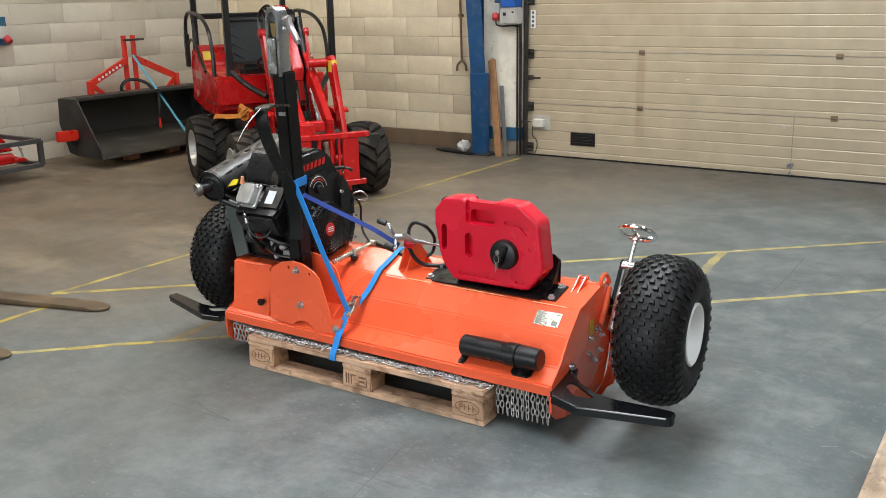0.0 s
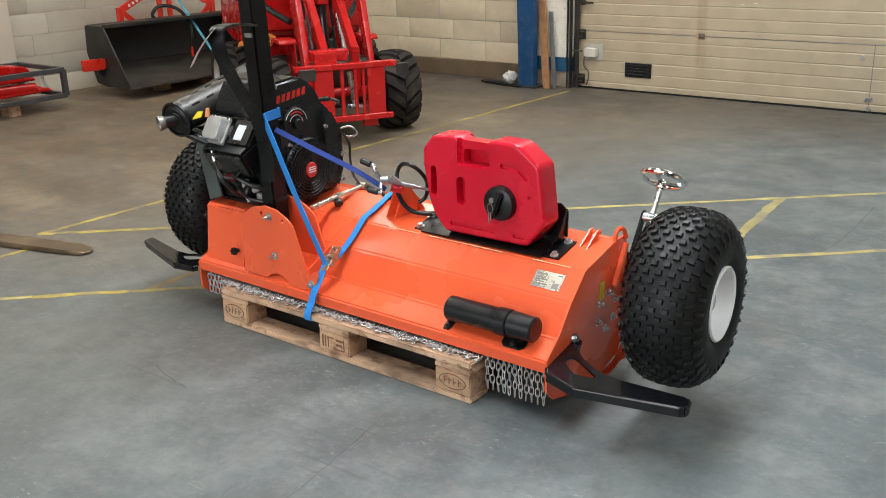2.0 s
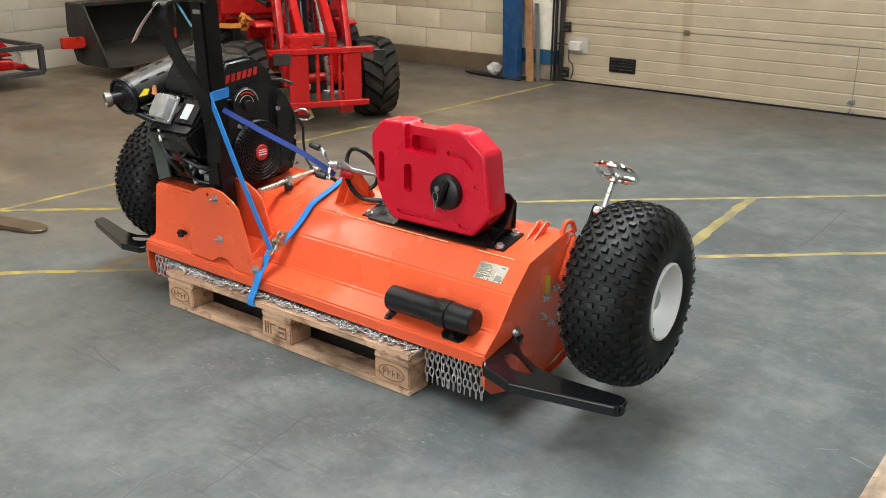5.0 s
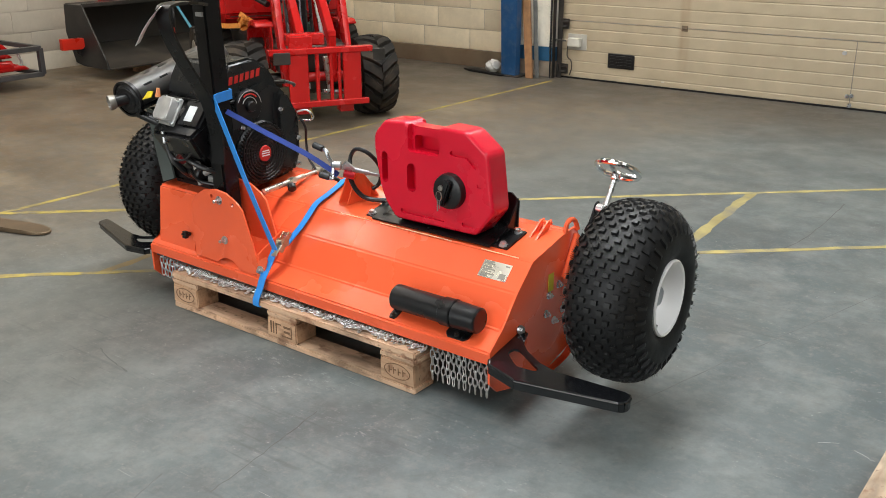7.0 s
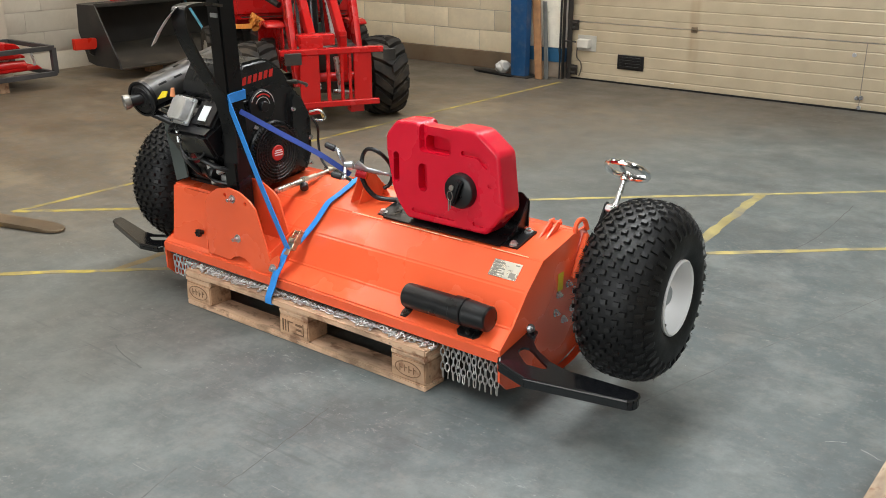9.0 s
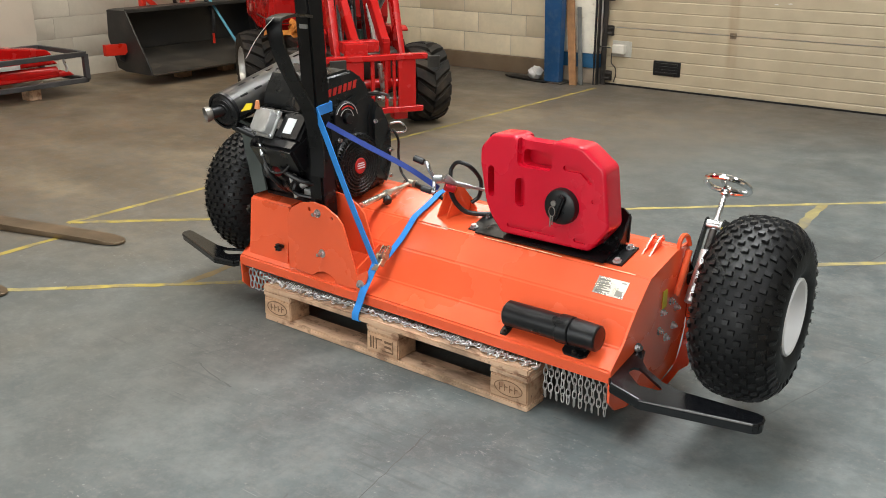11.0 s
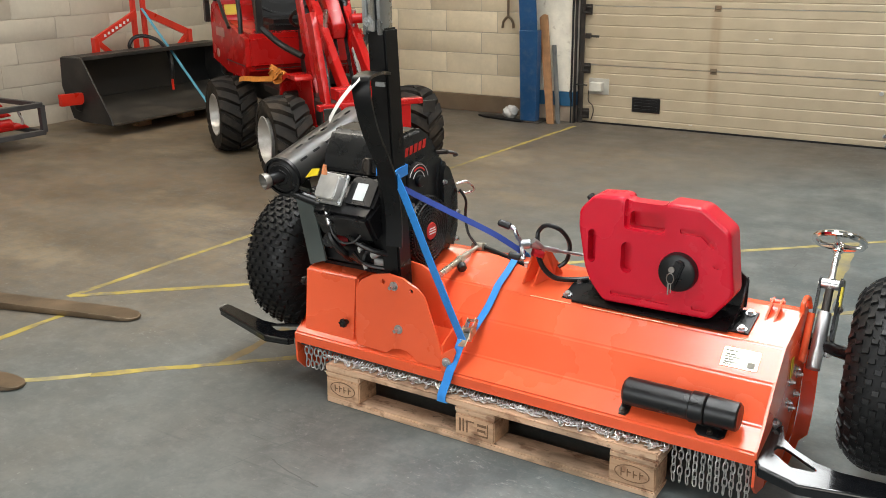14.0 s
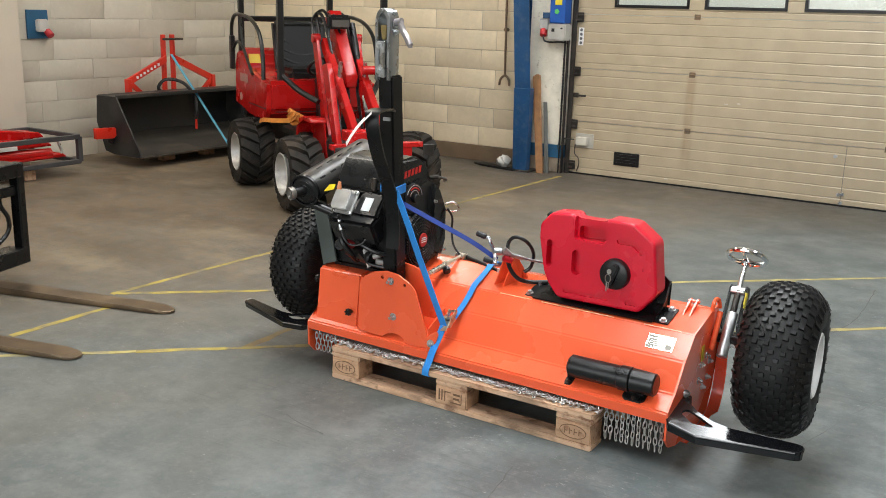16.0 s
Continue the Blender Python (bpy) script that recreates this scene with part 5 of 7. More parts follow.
cyl(bm, LK0 + (LK1 - LK0) * 0.70, LK1, 0.0075, 12)
cyl(bm, LK1 - Vector((0.022, 0.0, 0.0)), LK1 + Vector((0.022, 0, 0)), 0.014, 14)
cyl(bm, LK0 + (LK1 - LK0) * 0.46, LK0 + (LK1 - LK0) * 0.54, 0.015, 6)
adj_link = part("adjusting_link", bm, mat("pale_zinc", (0.66, 0.62, 0.52), 0.3, 0.85), mower, "pale zinc adjusting link")
bm = BM()
cyl(bm, (0.365, 0.31, 0.480), (0.383, 0.295, 0.468), 0.016, 14, bev=0.004)
part("knob", bm, M_BLACK_PLASTIC, adj_link, "black ball knob")
bm = BM()
cyl(bm, (0.345, 0.50, 0.488), (0.56, 0.425, 0.474), 0.0095, 12)
part("gas_strut", bm, M_BLACK, mower, "thin black strut")
for t in (0.0, 1.0, 0.72):
    bm = BM()
    p = Vector((0.345, 0.50, 0.488)).lerp(Vector((0.56, 0.425, 0.474)), t)
    cyl(bm, p - Vector((0, 0, 0.012)), p + Vector((0, 0, 0.012)), 0.011, 10)
    part("strut_joint", bm, M_ZINC, mower, "zinc strut joint")

# can carrier
bm = BM()
def on_top(y):
    return 0.431 + (y - 0.262) * (0.474 - 0.431) / 0.193
for x0, x1 in ((0.758, 0.815), (1.285, 1.350)):
    slab(bm, [(x0, 0.285, on_top(0.285) + 0.005), (x1, 0.285, on_top(0.285) + 0.005), (x1, 0.40, on_top(0.40) + 0.005), (x0, 0.40, on_top(0.40) + 0.005)], 0.006)
slab(bm, [(0.80, 0.268, 0.444), (1.295, 0.268, 0.444), (1.295, 0.42, 0.474), (0.80, 0.42, 0.474)], 0.006)
slab(bm, [(0.80, 0.412, 0.474), (1.308, 0.412, 0.474), (1.308, 0.416, 0.56), (1.28, 0.416, 0.585), (0.82, 0.416, 0.585)], 0.006)
slab(bm, [(1.298, 0.30, 0.45), (1.298, 0.412, 0.474), (1.305, 0.414, 0.57), (1.302, 0.37, 0.50)], 0.005)
carrier = part("can_carrier", bm, M_BLACK, mower, "black folded sheet carrier for the fuel can")
for x, y in ((1.328, 0.298), (1.328, 0.385), (0.772, 0.302), (0.772, 0.385)):
    bm = BM()
    bolt(bm, (x, y, on_top(y) + 0.008), (0, -0.2, 1), 0.010, False)
    part("bolt", bm, M_ZINC, carrier, "zinc bolt")

# chain curtain
LINK = smooth_path([(0.0056, 0, 0.0095), (0, 0, 0.0155), (-0.0056, 0, 0.0095), (-0.0056, 0, -0.0095), (0, 0, -0.0155), (0.0056, 0, -0.0095)], 3, True)


def chain_link(bm, m):
    pipe(bm, [m @ p for p in LINK], 0.0022, 6, closed=True, smooth=1)


M_CHAIN = mat("zinc_chain", (0.68, 0.68, 0.67), 0.36, 0.95, 0.2, 60)
rnd = random.Random(11)
nch = 76
for i in range(nch):
    x = X0 + 0.03 + (X1 - X0 - 0.045) * i / (nch - 1)
    bm = BM()
    turn = rnd.uniform(-25, 25)
    if x < 0.0 or x > 1.215:
        for k in range(5):
            z = 0.160 - 0.0245 * k + (0.012 if x < 0.5 else 0)
            if z < (0.095 if x < 0.5 else 0.055):
                break
            chain_link(bm, pose(x + rnd.uniform(-0.001, 0.001), 0.052 + rnd.uniform(-0.002, 0.002), z, rnd.uniform(-4, 4), rnd.uniform(-3, 3), (42 if k % 2 else -42) + turn + rnd.uniform(-12, 12)))
    else:
        chain_link(bm, pose(x, 0.043, 0.163, -62 + rnd.uniform(-12, 12), rnd.uniform(-8, 8), rnd.uniform(-25, 25)))
        px, py = x, 0.042
        a = rnd.uniform(-2.2, -0.4)
        for k in range(3):
            a += rnd.uniform(-0.9, 0.9)
            chain_link(bm, pose(px, min(max(py, 0.020), 0.055), 0.149 + rnd.uniform(0.0, 0.008), 90 + rnd.uniform(-14, 14), 0, math.degrees(a) + 90) @ pose(0, 0, 0, 0, 0, (80 if k % 2 else 15) + rnd.uniform(-25, 25)) @ Matrix.Diagonal((1.0, 1.0, 0.78, 1.0)))
            px += 0.016 * math.cos(a)
            py += 0.013 * math.sin(a)
    part("chain", bm, M_CHAIN, mower)
bm = BM()
box(bm, X0 + 0.01, X1 - 0.01, 0.046, 0.058, 0.168, 0.182)
part("chain_rail", bm, M_STEEL_DARK, mower)

bm = BM()
strap(bm, [(0.318, -0.156, 1.165), (0.290, -0.175, 1.13), (0.262, -0.190, 1.09), (0.240, -0.205, 1.045)], (0.044, -0.048, 0.0), 0.0012, 4)
part("paper_tag", bm, mat("white_paper", (0.72, 0.70, 0.68), 0.8), mower, "white paper tag on the handle")


# ---- engine on the deck ----
M_ENG = mat("engine_black", (0.006, 0.006, 0.007), 0.30, 0, 0.2, 14, 0.06, 180)
M_SHROUD = mat("satin_black_shroud", (0.010, 0.0105, 0.011), 0.28, 0, 0.15, 9, 0.05, 260)
M_ALU = mat("cast_aluminium", (0.56, 0.555, 0.54), 0.42, 0.6, 0.15, 22, 0.15, 120)
M_RED_PRINT = mat("red_print", (0.55, 0.02, 0.015), 0.45)
bm = BM()
box(bm, -0.13, 0.24, 0.12, 0.46, 0.47, 0.72, 0.02, None, 2)
box(bm, -0.10, 0.20, 0.14, 0.44, 0.455, 0.48, 0.004)
engine = part("engine", bm, M_ENG, mower, "black V-twin petrol engine with a silver valve cover")
# fan housing on the side away from the guard
FC = Vector((0.255, 0.275, 0.594))
bm = BM()
cyl(bm, (0.20, FC.y, FC.z), (0.262, FC.y, FC.z), 0.121, 48, bev=0.01)
prism(bm, [(0.12, 0.55), (0.13, 0.72), (0.19, 0.84), (0.30, 0.86), (0.40, 0.83), (0.455, 0.74), (0.46, 0.60), (0.42, 0.50), (0.28, 0.46), (0.18, 0.48)], "x", 0.13, 0.238, bev=0.012, seg=2)
part("fan_housing", bm, M_SHROUD, engine, "black fan housing")
bm = BM()
for r in (0.028, 0.042, 0.054, 0.066, 0.078, 0.090, 0.102):
    ring = [(0.267, FC.y + r * math.cos(a), FC.z + r * math.sin(a)) for a in [2 * math.pi * k / 40 for k in range(40)]]
    pipe(bm, ring, 0.0035, 6, closed=True, smooth=1)
for k in range(30):
    a = 2 * math.pi * k / 30
    d1 = Vector((0, math.cos(a), math.sin(a)))
    d2 = Vector((0, math.cos(a + 0.25), math.sin(a + 0.25)))
    pipe(bm, [Vector((0.266, FC.y, FC.z)) + d1 * 0.028, Vector((0.266, FC.y, FC.z)) + d2 * 0.102], 0.0028, 5, smooth=0)
for k in range(56):
    a = 2 * math.pi * k / 56
    d1 = Vector((0, math.cos(a), math.sin(a)))
    cyl(bm, Vector((0.245, FC.y, FC.z)) + d1 * 0.114, Vector((0.268, FC.y, FC.z)) + d1 * 0.112, 0.004, 6)
part("fan_grille", bm, M_BLACK_PLASTIC, engine, "black ring grille over the fan")
bm = BM()
cyl(bm, (0.262, FC.y, FC.z), (0.274, FC.y, FC.z), 0.030, 28, bev=0.003)
part("fan_badge", bm, M_RED_PRINT, engine, "round red badge")
bm = BM()
for z, w in ((0.010, 0.017), (0.002, 0.020), (-0.007, 0.019)):
    box(bm, 0.2742, 0.2750, FC.y - w, FC.y + w, FC.z + z - 0.0022, FC.z + z + 0.0022)
part("badge_print", bm, M_WHITE, engine)
# control dial above the fan
bm = BM()
dc = Vector((0.242, 0.235, 0.775))
cyl(bm, dc - Vector((0.01, 0, 0)), dc + Vector((0.006, 0, 0)), 0.062, 32, bev=0.003)
cyl(bm, dc, dc + Vector((0.022, 0, 0)), 0.020, 18, bev=0.003)
part("dial", bm, M_BLACK_PLASTIC, engine)
bm = BM()
for r, a0, a1 in ((0.045, 0.7, 2.2),):
    pts = [dc + Vector((0.007, r * math.cos(a), r * math.sin(a))) for a in [a0 + (a1 - a0) * k / 14 for k in range(15)]]
    pipe(bm, pts, 0.0028, 5, smooth=0)
part("dial_print", bm, M_RED_PRINT, engine)
bm = BM()
for r in (0.056, 0.034):
    pts = [dc + Vector((0.0072, r * math.cos(a), r * math.sin(a))) for a in [0.15 + 2.6 * k / 12 for k in range(13)]]
    pipe(bm, pts, 0.0015, 5, smooth=0)
part("dial_marks", bm, mat("grey_print", (0.5, 0.5, 0.5), 0.5), engine)
# air cleaner cover
bm = BM()
TOPC = [(0.105, 0.805), (0.115, 0.860), (0.165, 0.935), (0.285, 0.945), (0.36, 0.900), (0.40, 0.835), (0.39, 0.795)]
prism(bm, TOPC, "x", -0.060, 0.228, bev=0.014, seg=3)
part("air_cleaner_cover", bm, M_SHROUD, engine, "matt black air cleaner cover with red lettering bars")
bm = BM()
box(bm, -0.065, 0.232, 0.108, 0.39, 0.792, 0.802, 0.002)
part("cover_seam", bm, M_ENG, engine)
bm = BM()
for i in range(6):
    y = 0.160 + 0.026 * i
    z = 0.858 + 0.003 * i
    slant = 0.006
    prism(bm, [(y, z), (y + 0.017, z + 0.002), (y + 0.017 + slant, z + 0.030), (y + slant, z + 0.028)], "x", 0.2282, 0.2295)
part("cover_badge", bm, M_RED_PRINT, engine, "red raised badge bars")
bm = BM()
box(bm, -0.012, 0.012, -0.012, 0.004, -0.028, 0.028, 0.003, pose(0.135, 0.112, 0.835, -8, 0, 0))
pipe(bm, [(0.13, 0.098, 0.862), (0.13, 0.086, 0.845), (0.132, 0.09, 0.822), (0.135, 0.098, 0.815)], 0.003, 6)
part("cover_clip", bm, M_STEEL_DARK, engine, "dark wire clip")
bm = BM()
for k in range(5):
    y = 0.27 + 0.022 * k
    cyl(bm, (0.232, y, 0.805), (0.236, y, 0.803), 0.004, 8)
part("print_dots", bm, M_RED_PRINT, engine)
# right hand housing (blower outlet) behind the fan
bm = BM()
prism(bm, [(0.35, 0.52), (0.355, 0.78), (0.375, 0.82), (0.42, 0.80), (0.475, 0.70), (0.475, 0.56), (0.44, 0.48)], "x", 0.02, 0.262, bev=0.016, seg=2)
part("blower_housing", bm, M_SHROUD, engine, "black blower housing")
bm = BM()
pipe(bm, [(0.225, 0.41, 0.845), (0.255, 0.42, 0.84), (0.27, 0.44, 0.83), (0.25, 0.46, 0.82)], 0.006, 8)
cyl(bm, (0.20, 0.40, 0.835), (0.255, 0.41, 0.842), 0.008, 8)
part("throttle_linkage", bm, M_STEEL_DARK, engine, "dark steel throttle linkage")
for y, z in ((0.37, 0.745), (0.455, 0.62), (0.20, 0.70), (0.45, 0.52), (0.17, 0.475)):
    bm = BM()
    bolt(bm, (0.262 if y > 0.35 else 0.24, y, z), (1, 0, 0), 0.006, False)
    part("housing_screw", bm, M_ZINC, engine)
bm = BM()
pipe(bm, [(0.27, 0.46, 0.70), (0.29, 0.47, 0.66), (0.285, 0.475, 0.60), (0.30, 0.47, 0.54), (0.33, 0.475, 0.50)], 0.005, 8)
part("choke_cable", bm, M_BLACK_PLASTIC, engine, "black cable")
bm = BM()
pipe(bm, [(0.262, 0.455, 0.72), (0.285, 0.485, 0.725), (0.305, 0.50, 0.70), (0.29, 0.49, 0.685), (0.265, 0.46, 0.69)], 0.004, 8)
part("lift_ring", bm, M_ZINC, engine)
# front cylinder: head shroud, valve cover
bm = BM()
box(bm, -0.03, 0.20, -0.11, 0.09, -0.055, 0.055, 0.012, pose(0.02, 0.10, 0.705, 30, 0, 0), 2)
box(bm, 0.075, 0.195, -0.055, 0.055, -0.06, 0.05, 0.010, pose(0.02, 0.085, 0.735, 52, 0, 0), 2)
part("cylinder_shroud", bm, M_ENG, engine, "black cylinder shroud with a white label")
bm = BM()
box(bm, -0.020, 0.022, -0.030, 0.030, 0, 0.0012, 0, pose(0.150, 0.0445, 0.7665, 52, 0, 0))
part("label", bm, mat("white_label", (0.72, 0.74, 0.75), 0.5, 0, 0.05), engine, "white paper label")
def round_rect(hx, hy, r):
    """The outline of a rectangle with rounded corners, about its middle."""
    out = []
    for sx, sy, a0 in ((1, 1, 0), (-1, 1, 90), (-1, -1, 180), (1, -1, 270)):
        out += [(sx * (hx - r) + r * math.cos(radians(a0 + 22.5 * k)), sy * (hy - r) + r * math.sin(radians(a0 + 22.5 * k))) for k in range(5)]
    return out


VC = pose(0.050, 0.030, 0.768, 60, 0, -6)
bm = BM()
box(bm, -0.050, 0.050, -0.052, 0.052, -0.012, 0.002, 0.004, VC)
part("cover_flange", bm, M_ALU, engine)
bm = BM()
prism(bm, round_rect(0.044, 0.043, 0.016), "z", 0.0, 0.034, 0.010, VC, 3)
part("valve_cover", bm, M_ALU, engine, "cast aluminium valve cover")
for x, y in ((-0.045, -0.045), (0.045, -0.045), (-0.045, 0.045), (0.045, 0.045)):
    bm = BM()
    p = VC @ Vector((x, y, 0.002))
    bolt(bm, p, VC.to_3x3() @ Vector((0, 0, 1)), 0.006, False)
    part("cover_screw", bm, M_ZINC, engine)
# rear cylinder, seen in part behind the cover
bm = BM()
box(bm, -0.10, 0.16, -0.09, 0.10, -0.05, 0.05, 0.012, pose(0.02, 0.44, 0.70, -38, 0, 0), 2)
part("rear_cylinder", bm, M_ENG, engine)
# spark plug boot and lead, wiring
bm = BM()
pipe(bm, [(0.055, -0.005, 0.665), (0.075, -0.01, 0.625), (0.10, 0.0, 0.60), (0.14, 0.01, 0.605), (0.165, 0.02, 0.63)], 0.0045, 8)
pipe(bm, [(0.10, 0.03, 0.62), (0.15, 0.02, 0.60), (0.21, 0.04, 0.575), (0.25, 0.08, 0.56)], 0.009, 8)
pipe(bm, [(0.0, 0.06, 0.66), (0.03, 0.03, 0.60), (0.06, 0.06, 0.54), (0.04, 0.12, 0.50)], 0.012, 8)
pipe(bm, [(0.10, 0.06, 0.55), (0.16, 0.05, 0.52), (0.22, 0.07, 0.51)], 0.007, 8)
part("wiring", bm, M_BLACK_PLASTIC, engine, "black leads and hoses")
bm = BM()
cyl(bm, (0.040, 0.0, 0.705), (0.058, -0.008, 0.655), 0.009, 12, bev=0.003)
part("plug_boot", bm, M_ZINC, engine, "bright spark plug boot")
bm = BM()
box(bm, 0.16, 0.205, 0.085, 0.12, 0.50, 0.532, 0.004, None)
cyl(bm, (0.10, 0.09, 0.53), (0.13, 0.07, 0.575), 0.013, 12)
cyl(bm, (0.165, 0.075, 0.545), (0.195, 0.075, 0.56), 0.012, 12)
cyl(bm, (0.12, 0.065, 0.57), (0.15, 0.06, 0.50), 0.008, 10)
part("carburettor", bm, M_ALU, engine, "aluminium carburettor parts")
bm = BM()
cyl(bm, (0.0, 0.12, 0.545), (0.16, 0.075, 0.535), 0.032, 18, bev=0.006)
cyl(bm, (-0.04, 0.13, 0.56), (-0.03, 0.09, 0.56), 0.026, 14, bev=0.005)
part("oil_filter", bm, M_ENG, engine)
bm = BM()
cyl(bm, (0.03, 0.075, 0.585), (0.06, 0.06, 0.58), 0.016, 12)
part("drain_cap", bm, mat("dark_red_plastic", (0.22, 0.01, 0.012), 0.5), engine, "dark red cap")
# muffler with slotted heat shield
MA, MB = Vector((-0.128, -0.016, 0.797)), Vector((-0.180, 0.46, 0.897))
d, u, v = basis(MB - MA)
L = (MB - MA).length
bm = BM()
lathe(bm, [(0, -0.006), (0.050, -0.006), (0.058, 0.0), (0.060, 0.012), (0.060, L), (0.0, L)], MA, d, 36, close=False)
muffler = part("muffler", bm, M_ENG, engine, "black muffler with a slotted shield and a short pipe")
bm = BM()
seg, rows = 32, 24
grid = {}
up = Vector((0, 0, 1))
w = (up - d * up.dot(d)).normalized()
q = d.cross(w)
for i in range(rows + 1):
    for j in range(seg + 1):
        a = -1.9 + 3.8 * j / seg
        grid[i, j] = bm.verts.new(MA + d * (0.006 + (L - 0.01) * i / rows) + (w * math.cos(a) + q * math.sin(a)) * 0.0675)
slots = {(i, j) for j in (5, 11, 17, 23) for i in range(2, rows - 1) if (i + (2 if j in (11, 23) else 0)) % 4 in (0, 1)}
for i in range(rows):
    for j in range(seg):
        if (i, j) not in slots:
            bm.faces.new((grid[i, j], grid[i + 1, j], grid[i + 1, j + 1], grid[i, j + 1]))
bmesh.ops.solidify(bm, geom=bm.faces[:], thickness=0.0016)
part("heat_shield", bm, mat("satin_heat_shield", (0.22, 0.215, 0.21), 0.42, 0.8, 0.2, 6, second=(0.26, 0.165, 0.10), amount=0.5, second_scale=5), engine, "slotted satin heat shield")
bm = BM()
lathe(bm, [(0.0605, -0.004), (0.0685, -0.004), (0.0685, 0.010), (0.0605, 0.010)], MA, d, 36, close=False)
lathe(bm, [(0.040, -0.0075), (0.034, -0.0075)], MA, d, 36, close=False)
for r in (0.026, 0.044):
    ring = [MA - d * 0.006 + (u * math.cos(a) + v * math.sin(a)) * r for a in [2 * math.pi * k / 28 for k in range(28)]]
    pipe(bm, ring, 0.0025, 6, closed=True, smooth=1)
part("muffler_rim", bm, M_ENG, engine)
bm = BM()
pe = MA - d * 0.006 + u * 0.010 - v * 0.010 + Vector((-0.014, 0.014, -0.006))
pd = Vector((-0.35, -0.92, -0.15)).normalized()
lathe(bm, [(0.021, -0.015), (0.022, 0.056), (0.019, 0.056), (0.0, 0.03)], pe, pd, 24, close=False)
tail = part("tail_pipe", bm, M_ENG, engine, "black tail pipe with a bare steel rim")
bm = BM()
lathe(bm, [(0.0225, 0.050), (0.0270, 0.058), (0.0275, 0.074), (0.0255, 0.074), (0.0250, 0.062), (0.018, 0.050), (0.0, 0.048)], pe, pd, 24, close=False)
part("tail_rim", bm, mat("blued_pipe_steel", (0.34, 0.32, 0.29), 0.45, 0.85, 0.2, 12), engine, "bare steel rim")
bm = BM()
pipe(bm, [MA + d * 0.10 + q * -0.071 - w * 0.02, MA + d * 0.33 + q * -0.071 - w * 0.02], 0.004, 8, smooth=0)
part("shield_rod", bm, M_ZINC, engine)
bm = BM()
cyl(bm, (-0.12, 0.02, 0.74), (-0.02, 0.06, 0.70), 0.018, 12)
part("exhaust_pipe", bm, M_ENG, engine)
bm = BM()
cyl(bm, (-0.15, 0.35, 0.83), (-0.10, 0.36, 0.72), 0.018, 12)
part("exhaust_pipe", bm, M_ENG, engine)
bm = BM()
slab(bm, [(-0.008, -0.036, 0.812), (0.042, -0.036, 0.826), (0.044, -0.026, 0.846), (0.014, -0.026, 0.842)], 0.004)
part("yellow_tag", bm, mat("yellow_tag", (0.80, 0.62, 0.02), 0.4), engine, "yellow tag")
bm = BM()
cyl(bm, (0.052, -0.014, 0.826), (0.054, -0.012, 0.856), 0.010, 10, r1=0.006)
part("filler_cap", bm, mat("orange_cap", (0.75, 0.28, 0.12), 0.45), engine, "orange filler cap")

# ---- pallet under the mower ----
def pallet(name, label, at, turn=0, marks=True, wood=None):
    p = thing(name, label=label, category="pallet", local=pose(*at, 0, 0, turn))
    rnd = random.Random(hash(at[0]) % 97)

    def board(x0, x1, y0, y1, z0, z1, nm="board"):
        bm = BM()
        box(bm, x0, x1, y0, y1, z0, z1, 0.004, None, 2)
        for v in bm.verts:
            v.co += Vector((rnd.uniform(-1, 1), rnd.uniform(-1, 1), rnd.uniform(-0.6, 0.6))) * 0.0016
        return part(nm, bm, wood or (M_PALLET_BLOCK if nm == "block" else M_WOOD), p)
    for y0, w in ((0.0, 0.145), (0.1925, 0.10), (0.3275, 0.145), (0.5075, 0.10), (0.655, 0.145)):
        board(0, 1.2, y0, y0 + w, 0.122, 0.144, "deck_board")
    for x0 in (0.0, 0.5275, 1.055):
        board(x0, x0 + 0.145, 0.001, 0.799, 0.100, 0.1215, "cross_board")
        for y0, w in ((0.001, 0.10), (0.3275, 0.145), (0.699, 0.10)):
            board(x0 + 0.001, x0 + 0.144, y0, y0 + w, 0.022, 0.0995, "block")
    for y0, w in ((0.0, 0.10), (0.3275, 0.145), (0.70, 0.10)):
        board(0, 1.2, y0, y0 + w, 0.0, 0.0215, "bottom_board")
    if marks:
        burn = mat("burnt_mark", (0.19, 0.105, 0.055), 0.85)
        for x in (0.073, 1.128):
            bm = BM()
            ring = [(x + 0.052 * math.cos(a), -0.0004, 0.062 + 0.026 * math.sin(a)) for a in [2 * math.pi * k / 28 for k in range(28)]]
            pipe(bm, ring, 0.0016, 5, closed=True, smooth=1)
            for k in range(4):
                xx = x - 0.034 + 0.019 * k
                box(bm, xx, xx + 0.003, -0.0012, 0.0006, 0.050, 0.074)
                box(bm, xx, xx + 0.012, -0.0012, 0.0006, 0.060 + 0.004 * (k % 2), 0.063 + 0.004 * (k % 2))
            part("burnt_mark", bm, burn, p, "oval burnt-in maker's mark")
        bm = BM()
        for x0, x1, z0, z1 in ((0.545, 0.551, 0.04, 0.085), (0.558, 0.563, 0.04, 0.085), (0.572, 0.60, 0.078, 0.082), (0.572, 0.576, 0.04, 0.08), (0.612, 0.645, 0.072, 0.080),
                               (0.612, 0.64, 0.054, 0.062), (0.60, 0.65, 0.038, 0.042), (0.648, 0.651, 0.04, 0.085)):
            box(bm, x0, x1, -0.0012, 0.0006, z0, z1)
        part("burnt_stamp", bm, burn, p, "square burnt-in stamp")
    return p


pallet("pallet", "weathered pale wooden pallet carrying the orange mower", (0, 0, 0))
pallet("pallet", "bare pale wooden pallet lying on the floor", (2.512, 0.448, 0), -90, False, M_WOOD_PALE)

